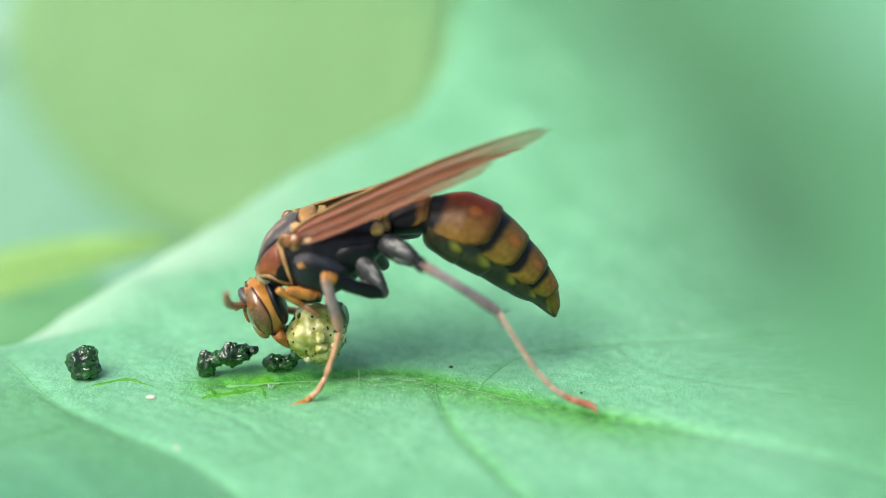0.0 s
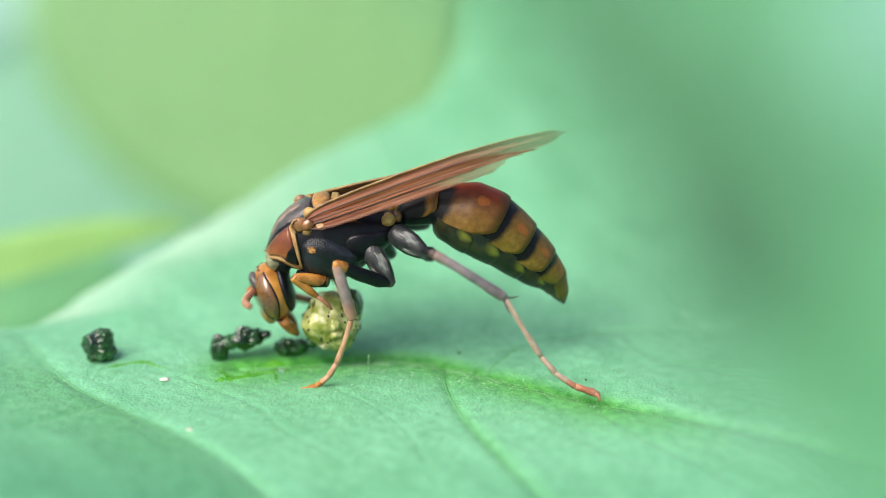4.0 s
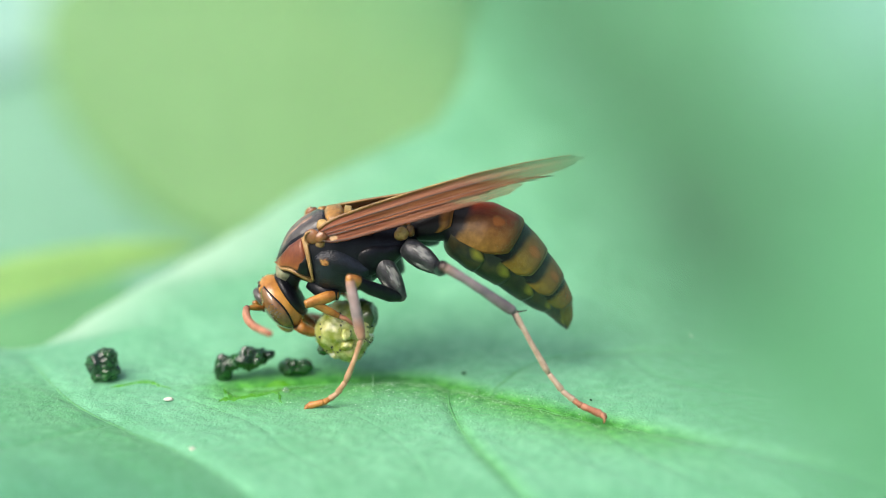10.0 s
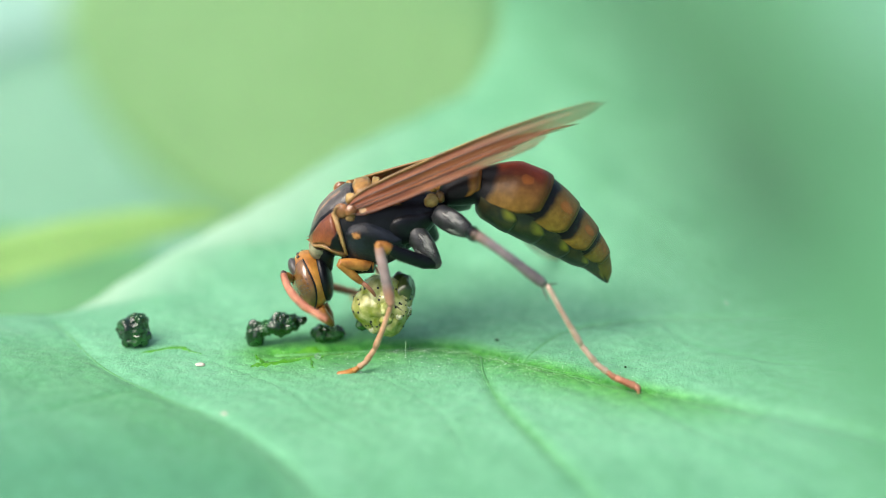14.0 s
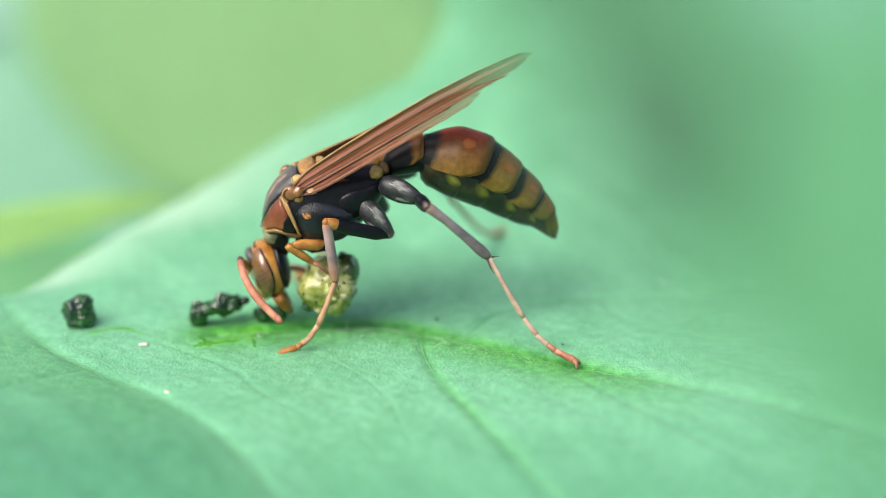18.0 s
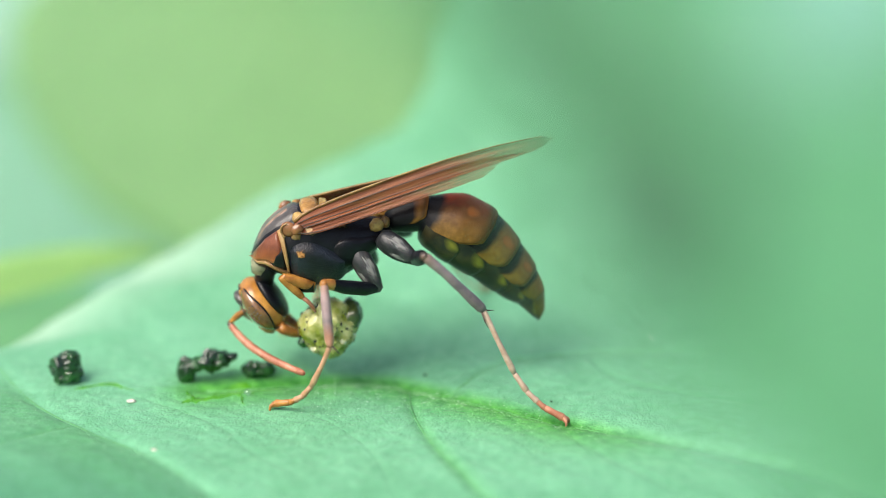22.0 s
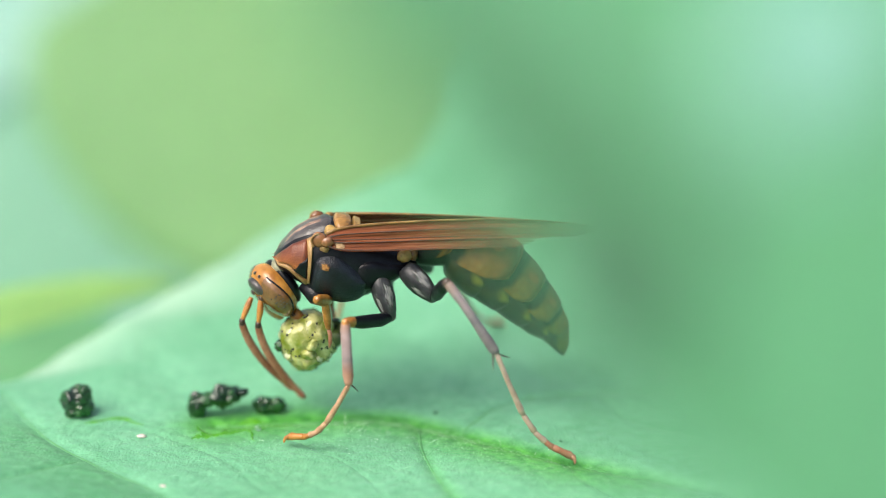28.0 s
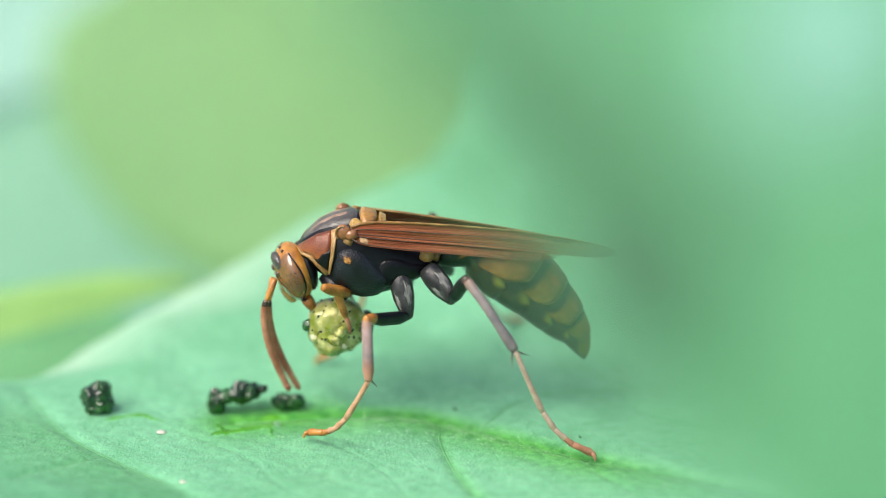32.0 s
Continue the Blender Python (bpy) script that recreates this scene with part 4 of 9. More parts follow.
def build_legs(wasp):
    HIND1, HIND2 = Vector((4.14, -1.6, 0.8)), Vector((6.08, -2.6, -0.29))
    MID1, MID2 = Vector((2.45, -1.5, -0.2)), Vector((3.75, -2.4, -2.31))
    for side, s in (("n", 1), ("f", -1)):
        m = Vector((1, s, 1))
        for a, b, r, name in ((HIND1, HIND2, 0.78, "hind_coxa"), (MID1, MID2, 0.74, "mid_coxa")):
            a, b = a * m, b * m
            c = part(name, tube([a + (b - a) * f for f in (-0.12, 0, 0.25, 0.55, 0.85, 1.0, 1.06)], [r * 0.6, r * 0.9, r, r * 0.96, r * 0.7, r * 0.48, r * 0.3], 18, 1.0), HIP, wasp, "black hip joint with silvery hair")
            d = (b - a).normalized()
            out = Vector((0.15, -0.8 * s, 0.5))
            out = (out - d * out.dot(d)).normalized()
            flank = d.cross(out)
            hide = [(-0.12, 0.6), (0, 0.9), (0.25, 1.0), (0.55, 0.96), (0.85, 0.7), (1.0, 0.48)]
            # silvery hair on the outer face; its sheen highlight is in the pale colour
            for turn, f0, f1, spread in ((-8, 0.02, 0.95, 42), (62, 0.3, 1.0, 22)):
                rows = []
                for i in range(13):
                    f = f0 + (f1 - f0) * i / 12
                    q = r * curve(hide, f)[0] + 0.012
                    rows.append([a + (b - a) * f + (out * math.cos(g) * 0.99 + flank * math.sin(g) * 0.99) * q for g in (radians(turn + spread * (j / 5 - 1)) for j in range(11))])
                part("hair_sheen_patch", grid(rows, wrap=False), SILVER_SHEEN_TUFT, c, "silvery hair with its sheen in the colour")
            part("trochanter", egg(b - d * 0.1, (0.4, 0.36, 0.4), (0, 30, 0), 0.15, 2.0, 16), GREY, wasp, "grey hip ring")
        part("fore_coxa", tube([Vector((-2.0, -1.0, -1.8)) * m, Vector((-1.2, -1.6, -2.3)) * m, Vector((-0.3, -1.9, -2.35)) * m], [0.6, 0.6, 0.4]), BLACK, wasp)
        limb("hind_femur", "hfem_" + side, wasp, 3.4, [(0, 0.3, 0), (0.3, 0.5, 0), (0.75, 0.5, 0), (1, 0.36, 0)], BLACK, "black thigh")
        t = limb("hind_tibia", "htib_" + side, wasp, 5.5, [(0, 0.27, 0), (0.05, 0.34, 0.05), (0.3, 0.29, 0.1), (0.6, 0.31, 0.07), (0.85, 0.36, 0.02), (0.97, 0.34, 0), (1, 0.24, 0)], HIND_SHIN, "mauve-brown shin")
        part("knee", egg((0.02, 0, 0.02), (0.3, 0.27, 0.3), n=12), BROWN, t, "dark brown knee")
        for d in (-1, 1):
            part("spur", tube([(5.35, 0.1 * d, -0.1), (5.9, 0.45 * d, -0.15 + 0.25 * d), (6.3, 0.7 * d, -0.1 + 0.45 * d)], [0.07, 0.05, 0.012], 8), BROWN, t, "dark spine")
        tarsus("hind_tarsus", "htar_" + side, wasp, 8.7 if s > 0 else 10.7, CREAM, -1.0, SALMON)
        f = limb("mid_femur", "mfem_" + side, wasp, 4.5 if s > 0 else 4.1, [(0, 0.3, 0), (0.2, 0.46, -0.12), (0.6, 0.46, -0.12), (0.92, 0.34, 0), (1, 0.26, 0)], BLACK, "black thigh")
        q = 4.5 if s > 0 else 4.1
        part("femur_tip", tube([(q * 0.8, 0, -0.05), (q * 0.84, 0, -0.04), (q * 0.92, 0, 0.0), (q * 1.0, 0, 0), (q * 1.02, 0, 0)], [0.3, 0.385, 0.35, 0.29, 0.12], 14, 0.86), ORANGE, f, "orange end of the thigh")
        t = limb("mid_tibia", "mtib_" + side, wasp, 4.05 if s > 0 else 3.6, [(0, 0.26, 0), (0.06, 0.34, 0), (0.35, 0.36, 0), (0.85, 0.38, 0), (1, 0.26, 0)], MID_SHIN, "mauve-brown shin")
        part("knee", egg((0.05, 0, 0.02), (0.34, 0.26, 0.28), n=12), ORANGE, t, "orange knee")
        part("spur", tube([(3.85, 0, -0.05), (4.3, 0.3, 0.25), (4.6, 0.5, 0.4)], [0.06, 0.045, 0.012], 8), BROWN, t, "dark spine")
        tarsus("mid_tarsus", "mtar_" + side, wasp, 5.9, TAWNY, -0.95, ORANGE)
        limb("fore_femur", "ffem_" + side, wasp, 2.3, [(0, 0.3, 0), (0.3, 0.42, 0), (0.8, 0.36, 0), (1, 0.25, 0)], ORANGE, "orange fore thigh")
        t = limb("fore_tibia", "ftib_" + side, wasp, 2.1, [(0, 0.22, 0), (0.1, 0.28, 0), (0.7, 0.27, 0), (1, 0.2, 0)], ORANGE, "orange fore shin")
        part("fore_foot", tube([(2.05, 0, 0), (2.6, 0, 0.05), (3.1, 0, 0), (3.5, 0, -0.1)], [0.15, 0.14, 0.13, 0.08], 10), SALMON, t)


def build_wasp():
    wasp = empty("wasp", mm(-7.76, 6, 8.58))
    tagged(wasp, "black and ochre paper wasp feeding on green prey", "wasp")
    MOVING["wasp"] = wasp
    build_thorax(wasp)
    build_head(wasp)
    build_antenna(wasp, "n")
    build_antenna(wasp, "f")
    build_gaster(wasp)
    build_wing(wasp, "wing_n", -1)
    build_wing(wasp, "wing_f", 1)
    build_legs(wasp)


build_wasp()


def build_hairs():
    rnd = random.Random(3)
    verts, faces = [], []
    crest = [(x, y) for n, w, line in LINES if n == "midrib" for x, y in line if -13 < x < 16]
    for k in range(3100):
        if k < 2400:
            x, y = rnd.uniform(-32, 28), rnd.uniform(-8, 13)
        else:
            x, y = rnd.choice(crest)
            x, y = x + rnd.gauss(0, 0.6), y - abs(rnd.gauss(0, 2.0)) + 0.2
        h, w = rnd.uniform(0.05, 0.17), rnd.uniform(0.008, 0.016)
        lean = (rnd.gauss(0, 0.06), rnd.gauss(0, 0.06))
        verts.append((x, y, h, w, *lean))
    z = leaf_surface(np.array([v[0] for v in verts]), np.array([v[1] for v in verts]))
    pts = []
    for (x, y, h, w, lx, ly), g in zip(verts, z):
        b = len(pts)
        pts += [(x - w, y - w, g - 0.02), (x + w, y - w, g - 0.02), (x, y + w, g - 0.02), (x + lx, y + ly, g + h)]
        faces += [(b, b + 1, b + 3), (b + 1, b + 2, b + 3), (b + 2, b, b + 3)]
    me = bpy.data.meshes.new("leaf_hairs")
    me.from_pydata([(a * MM, b * MM, c * MM) for a, b, c in pts], [], faces)
    me.materials.append(HAIR)
    tagged(new("leaf_hairs", me), "fine pale hairs standing on the leaf", "hairs", kind="stuff")


build_hairs()


# ---- the prey, droppings and crumbs ----
def build_prey():
    ball = part("prey_ball", egg((0, 0, 0), (1.9, 1.8, 1.95), lumps=0.16, freq=1.7, n=48, seed=3), FLESH, None)
    tagged(ball, "wet yellow-green chewed caterpillar flesh with black dots", "prey")
    MOVING["ball"] = ball
    rnd = random.Random(5)
    for k in range(120):
        a, b = rnd.uniform(150, 390), rnd.uniform(-50, 55)
        d = Vector((math.cos(radians(a)) * math.cos(radians(b)), math.sin(radians(a)) * math.cos(radians(b)), math.sin(radians(b))))
        q = d * 1.7 + Vector((21.9, 9.3, 3))
        r = 1 + 0.16 * (noise.noise(q) + 0.5 * noise.noise(q * 2.3))
        p = Vector((d.x * 1.9, d.y * 1.8, d.z * 1.95)) * r * 0.99
        e = rnd.uniform(0.04, 0.1)
        part("dot", egg(p, (e, e, e), n=8), BLACK, ball, "black dot")
    part("skin", egg((1.1, 0.5, 0.75), (1.0, 1.3, 1.25), (0, 20, 0), 0.2, 2.0, 32, 8), SKIN, ball, "dark wrinkled skin")
    for k in range(10):
        a, b = rnd.uniform(170, 360), rnd.uniform(-60, 40)
        d = Vector((math.cos(radians(a)) * math.cos(radians(b)), math.sin(radians(a)) * math.cos(radians(b)), math.sin(radians(b))))
        e = rnd.uniform(0.25, 0.5)
        part("lump", egg(d * (2.0 - 0.9 * e), (e, e * 1.2, e * 0.8), (0, 40 * k, 0), 0.4, 2.4, 22, k), PULP if k % 2 else FLESH, ball)
    part("dark_lump", egg((-1.3, -0.5, -1.2), (0.42, 0.38, 0.42), (0, 30, 0), 0.3, 2.0, 24, 2), FRASS, ball, "dark green lump")
    part("lump", egg((-0.5, -1.0, 0.3), (1.0, 0.9, 0.95), (0, 0, 0), 0.2, 2.2, 26, 4), FLESH, ball)
    part("lump", egg((0.5, -0.9, -0.7), (0.95, 0.9, 0.9), (0, 0, 0), 0.22, 2.0, 26, 6), FLESH, ball)


build_prey()


def pellet(blobs, label, seed):
    """A wet dropping of one or more lumps, resting on the leaf."""
    x, y = blobs[0][0], blobs[0][1]
    z = float(leaf_surface(x, y))
    bms = [egg((bx - x, by - y, bz), r, (0, 0, 20 * i), 0.26, 2.1, 56, seed + i) for i, (bx, by, bz, r) in enumerate(blobs)]
    ob = part("frass_pellet", merged(*bms), FRASS, None, "", mm(x, y, z))
    tagged(ob, label, "frass", "droppings on the leaf")


pellet([(-23.3, 5.6, 0.95, (1.0, 0.9, 1.1)), (-23.0, 5.5, 0.7, (0.9, 0.8, 0.8)), (-22.9, 5.5, 1.6, (0.66, 0.6, 0.66))], "round wet dark green dropping on the leaf", 1)
pellet([(-15.3, 6.0, 0.75, (0.62, 0.55, 0.95)), (-14.6, 6.0, 1.15, (0.62, 0.5, 0.52)), (-13.6, 6.1, 1.42, (0.98, 0.7, 0.78)), (-12.9, 6.1, 1.5, (0.75, 0.55, 0.55)), (-12.2, 6.0, 1.75, (0.4, 0.3, 0.25))], "twisted dark green dropping of joined lumps", 4)
pellet([(-11.0, 6.6, 0.55, (0.66, 0.58, 0.58)), (-10.1, 6.7, 0.52, (0.66, 0.55, 0.5))], "small wet dark green dropping on the leaf", 9)


def film_of_juice(points, width):
    """A thin film of juice along a line on the leaf."""
    line = vein_line(points, 8)
    rnd = random.Random(len(points))
    n = len(line)
    left, right = [], []
    for i, (x, y) in enumerate(line):
        w = width * (0.25 + 0.75 * math.sin(math.pi * i / (n - 1))) * rnd.uniform(0.35, 1.35)
        left.append((x + rnd.uniform(-0.1, 0.1), y - w * rnd.uniform(0.5, 1.4)))
        right.append((x + rnd.uniform(-0.1, 0.1), y + w * rnd.uniform(0.5, 1.4)))
    rows = []
    for (ax, ay), (bx, by) in zip(left, right):
        pts = [(ax + (bx - ax) * f, ay + (by - ay) * f) for f in (0, 0.25, 0.5, 0.75, 1)]
        rows.append([Vector((x, y, float(leaf_surface(x, y)) + (0.03 if 0 < k < 4 else -0.02))) for k, (x, y) in enumerate(pts)])
    ob = part("juice_stain", grid(rows, wrap=False), JUICE)
    tagged(ob, "wet bright green streak of juice on the leaf", "stain")


film_of_juice([(-15.4, 2.3), (-14.2, 3.0), (-12.6, 3.8), (-10.6, 4.9), (-8.6, 5.6)], 0.75)
film_of_juice([(-12.0, 4.6), (-11.5, 3.2), (-11.3, 2.0)], 0.55)
film_of_juice([(-15.2, 4.4), (-14.8, 3.4), (-14.2, 2.7)], 0.55)
film_of_juice([(-13.6, 4.9), (-11.8, 5.6), (-10.2, 5.4)], 0.5)
film_of_juice([(-22.6, 4.3), (-20.4, 5.2), (-18.8, 4.2)], 0.3)


def crumb(name, x, y, radii, mat, label, category, seed=0, lumps=0.3):
    ob = part(name, egg((0, 0, radii[2] * 0.8), radii, (0, 8, 25), lumps, 2.0, 12, seed), mat, None, "", mm(x, y, float(leaf_surface(x, y))))
    tagged(ob, label, category)


crumb("flake", -18.6, 2.27, (0.32, 0.2, 0.12), WHITE, "tiny white flake on the leaf", "speck", 2)
crumb("flake", 16.3, 12.0, (0.12, 0.1, 0.08), WHITE, "tiny white grain on the leaf", "speck", 3)
crumb("flake", -16.4, -4.9, (0.22, 0.18, 0.06), WHITE, "tiny white grain on the leaf", "speck", 5)
crumb("water_drop", -11.1, 3.9, (0.24, 0.2, 0.2), WATER, "tiny clear drop on the leaf", "drop", 4, 0.05)
crumb("speck", 0.61, 6.6, (0.16, 0.14, 0.09), FRASS, "tiny dark speck on the leaf", "speck", 6)
crumb("speck", 8.84, 2.4, (0.09, 0.09, 0.07), FRASS, "tiny dark speck on the leaf", "speck", 7)


def build_glints():
    """Tiny pale grains standing in for white glints on the leaf round the meal."""
    rnd = random.Random(8)
    pts, faces = [], []
    # pale specks added where the leaf glints, mostly before the midrib
    spots = [(x, 5.6 - 0.035 * (x + 5) ** 2 * (x > -5) * 0.6 - abs(rnd.gauss(0, 2.0)), rnd.uniform(0.015, 0.05)) for x in (rnd.gauss(-2, 5) for k in range(300))]
    zs = leaf_surface(np.array([s[0] for s in spots]), np.array([s[1] for s in spots]))
    for (x, y, r), z in zip(spots, zs):
        b = len(pts)
        for dx, dy, dz in ((1, 0, 0.2), (0, 1, 0.2), (-1, 0, 0.2), (0, -1, 0.2), (0.2, 0, 1.2), (0, 0, -0.6)):
            pts.append(((x + dx * r) * MM, (y + dy * r) * MM, (z + dz * r) * MM))
        for i in range(4):
            j = (i + 1) % 4
            faces += [(b + i, b + j, b + 4), (b + j, b + i, b + 5)]
    me = bpy.data.meshes.new("glint_grains")
    me.from_pydata(pts, [], faces)
    me.materials.append(GLINT)
    tagged(new("glint_grains", me), "tiny pale grains standing for glints on the leaf", "grains", kind="stuff")


build_glints()


def build_upright_hair(x, y, high):
    z = float(leaf_surface(x, y))
    ob = part("leaf_hair", tube([(0, 0, -0.02), (0.03, 0, 0.4 * high), (0.0, 0, high)], [0.03, 0.024, 0.014], 6), HAIR, None, "", mm(x, y, z))
    part("droplet", egg((0.05, -0.03, 0.12), (0.08, 0.07, 0.07), n=8), WATER, ob, "clear droplet")
    tagged(ob, "single tall pale hair standing on the leaf", "hair")


build_upright_hair(-5.4, 4.6, 0.9)
def motions():
    # the near leaf sways a little in the air
    walk(near_leaf, [
        (0, mm(6.26, -84.5, 45.07, -18, 0, 0)), (1, mm(6.08, -84.5, 44.94, -18, 0, 0)), (2, mm(5.65, -84.5, 44.74, -18, 0, 0)), (3, mm(6.20, -84.5, 44.77, -18, 0, 0)),
        (6, mm(5.35, -84.5, 44.93, -18, 0, 0)), (7, mm(6.96, -84.5, 45.27, -18, 0, 0)), (8, mm(8.14, -84.5, 44.75, -18, 0, 0)), (9, mm(6.82, -84.5, 44.48, -18, 0, 0)),
        (10, mm(5.67, -84.5, 44.85, -18, 0, 0)), (11, mm(3.71, -84.5, 45.15, -18, 0, 0)), (12, mm(4.88, -84.5, 44.68, -18, 0, 0)), (13, mm(5.19, -84.5, 44.10, -18, 0, 0)),
        (16, mm(5.68, -84.5, 44.62, -18, 0, 0)), (17, mm(5.58, -84.5, 44.63, -18, 0, 0)), (18, mm(6.05, -84.5, 44.69, -18, 0, 0)), (19, mm(5.98, -84.5, 44.73, -18, 0, 0)),
        (20, mm(5.53, -84.5, 44.74, -18, 0, 0)), (21, mm(6.08, -84.5, 44.75, -18, 0, 0)), (22, mm(6.16, -84.5, 44.85, -18, 0, 0)), (23, mm(5.49, -84.5, 44.96, -18, 0, 0)),
        (24, mm(6.11, -84.5, 45.04, -18, 0, 0)), (27, mm(5.56, -84.5, 45.12, -18, 0, 0)), (28, mm(5.49, -84.5, 45.20, -18, 0, 0)), (29, mm(5.68, -84.5, 44.93, -18, 0, 0)),
        (30, mm(5.19, -84.5, 45.02, -18, 0, 0)), (31, mm(5.47, -84.5, 44.97, -18, 0, 0)), (32, mm(5.41, -84.5, 44.94, -18, 0, 0)),
    ])
    walk(MOVING["wasp"], [
        (0, mm(-7.6, 6, 8.46, 0, -4.7, -0.5)), (0.5, mm(-7.62, 6, 8.55, 0, -0.8, 0.2)), (1, mm(-7.69, 6, 8.39, 0, -1.5, 0.1)),
        (1.5, mm(-7.74, 6, 8.49, 0, -0.6, -0.2)), (2, mm(-7.74, 6, 8.59, 0, 0, 0)), (2.5, mm(-7.71, 6, 8.67, 0, 0, 0.1)),
        (3, mm(-7.8, 6, 8.59, 0, -1.3, 0.7)), (3.5, mm(-7.7, 6, 8.51, 0, -1.4, 0.3)), (5.5, mm(-7.67, 6, 8.85, 0, 0, -0.4)),
        (6, mm(-7.85, 6, 8.68, 0, -9.6, 1.2)), (6.5, mm(-7.76, 6, 8.62, 0, -7.8, 0.8)), (7, mm(-7.82, 6, 8.67, 0, -10.8, 1.4)),
        (7.5, mm(-7.44, 6, 8.73, 0, -4.8, 1.7)), (8, mm(-7.35, 6, 9.06, 0, -1, 1.6)), (8.5, mm(-7.27, 6, 9.06, 0, -0.1, 1.9)),
        (9, mm(-7.2, 6, 9.16, 0, 1, 1.8)), (9.5, mm(-7.26, 6, 9.19, 0, 1.7, 2.2)), (10, mm(-7.22, 6, 9.01, 0, 1.3, 2.2)),
        (10.5, mm(-7.26, 6, 8.99, 0, 1.6, 3)), (11, mm(-7.28, 6, 9.02, 0, 2, 2.8)), (11.5, mm(-7.81, 6, 8.54, 0, -12.5, 2.8)),
        (12, mm(-7.6, 6, 8.48, 0, -9.9, 2.4)), (12.5, mm(-7.67, 6, 8.61, 0, -11.1, 2.2)), (13, mm(-7.55, 6, 8.65, 0, -16, 2.6)),
        (13.5, mm(-7.41, 6, 8.46, 0, -8.3, 2.3)), (15.5, mm(-7.27, 6, 8.96, 0, -0.8, 4.1)), (16, mm(-7.24, 6, 8.86, 0, -2.7, 4.2)),
        (16.5, mm(-7.27, 6, 8.91, 0, -2.3, 4.1)), (17, mm(-7.31, 6, 8.66, 0, -7.1, 5.1)), (17.5, mm(-7.11, 6, 8.71, 0, -9.5, 4.3)),
        (18, mm(-6.76, 6, 8.73, 0, -10.6, 4.7)), (18.5, mm(-6.83, 6, 8.58, 0, -7.3, 5.6)), (19, mm(-6.65, 6, 8.61, 0, -2.1, 3.6)),
        (19.5, mm(-6.64, 6, 8.59, 0, -1.3, 3.8)), (20, mm(-6.59, 6, 8.53, 0, -3.5, 4.8)), (20.5, mm(-6.56, 6, 8.58, 0, -4.6, 5.1)),
        (21, mm(-6.52, 6, 9.05, 0, -2.4, 4.7)), (21.5, mm(-6.37, 6, 9.41, 0, -0.5, 3.3)), (22, mm(-6.36, 6, 9.72, 0, 0.9, 4.2)),
        (22.5, mm(-6.18, 6, 9.72, 0, 1.1, 3.5)), (23, mm(-6.23, 6, 10.26, 0, 8, 5.2)), (23.5, mm(-6.06, 6, 10.42, 0, 9.6, 5)),
        (24, mm(-5.87, 6, 10.77, 0, 12.6, 4.8)), (24.5, mm(-5.7, 6, 10.99, 0, 14.2, 4.2)), (26.5, mm(-5.67, 6, 11.15, 0, 13.6, 2.5)),
        (27, mm(-5.49, 6, 11.33, 0, 16.1, 3.2)), (27.5, mm(-5.54, 6, 11.13, 0, 14.7, 3.6)), (28, mm(-5.55, 6, 11.15, 0, 14.3, 3.8)),
        (28.5, mm(-5.55, 6, 11.36, 0, 18.2, 3.4)), (29, mm(-5.31, 6, 11.29, 0, 18.8, 3.1)), (29.5, mm(-5.37, 6, 11.31, 0, 18.2, 4.3)),
        (30, mm(-5.4, 6, 11.09, 0, 15.8, 3.6)), (30.5, mm(-5.42, 6, 11.18, 0, 17.1, 2.9)), (31, mm(-5.48, 6, 11.37, 0, 19.9, 2.7)),
        (31.5, mm(-5.49, 6, 11.33, 0, 19.1, 2.5)), (32, mm(-5.33, 6, 11.28, 0, 19.1, 2.2)),
    ])
    walk(MOVING["head"], [
        (0, mm(-3.93, -0.03, -3.48, 0, -28.6, 8)), (1, mm(-3.65, 0.01, -3.34, 0, -41.4, 8)), (2, mm(-3.86, 0, -3.63, 0, -36.6, 8)),
        (3, mm(-3.87, 0.04, -3.91, 0, -31.4, 8)), (6, mm(-3.95, 0.08, -3.81, 0, -21.9, 6)), (7, mm(-4.17, 0.09, -4.06, 0, -21.7, 5.8)),
        (8, mm(-4.33, 0.12, -3.75, 0, -42.4, 5.5)), (9, mm(-3.95, 0.13, -3.62, 0, -49.4, 5.2)), (10, mm(-3.83, 0.15, -3.68, 0, -48.3, 5)),
        (11, mm(-3.87, 0.2, -3.63, 0, -48.9, 4.7)), (12, mm(-4.11, 0.15, -4.2, 0, -38.2, 4.5)), (13, mm(-4.6, 0.15, -3.82, 0, -10.3, 4.2)),
        (16, mm(-3.46, 0.24, -4.06, 0, -48.7, 3.5)), (17, mm(-3.68, 0.27, -4.28, 0, -40.8, 3.3)), (18, mm(-4.43, 0.29, -4.1, 0, -15.1, 3)),
        (19, mm(-4.04, 0.24, -3.96, 0, -39.2, 2.8)), (20, mm(-3.63, 0.28, -4.13, 0, -46.1, 2.5)), (21, mm(-3.5, 0.26, -4.2, 0, -48.5, 2.3)),
        (22, mm(-3.47, 0.24, -4.29, 0, -50.3, 2)), (23, mm(-3.68, 0.39, -3.83, 0, -40.2, 4)), (24, mm(-3.87, 0.37, -3.74, 0, -45.6, 6)),
        (27, mm(-3.61, 0.23, -3.48, 0, -56.9, 22)), (28, mm(-3.63, 0.27, -3.12, 0, -55.5, 30)), (29, mm(-3.5, 0.22, -3.15, 0, -56.1, 30)),
        (30, mm(-3.54, 0.25, -3.2, 0, -46.2, 38)), (31, mm(-3.68, 0.2, -2.8, 0, -58.4, 28)), (32, mm(-3.77, 0.17, -2.65, 0, -45.6, 18)),
    ])
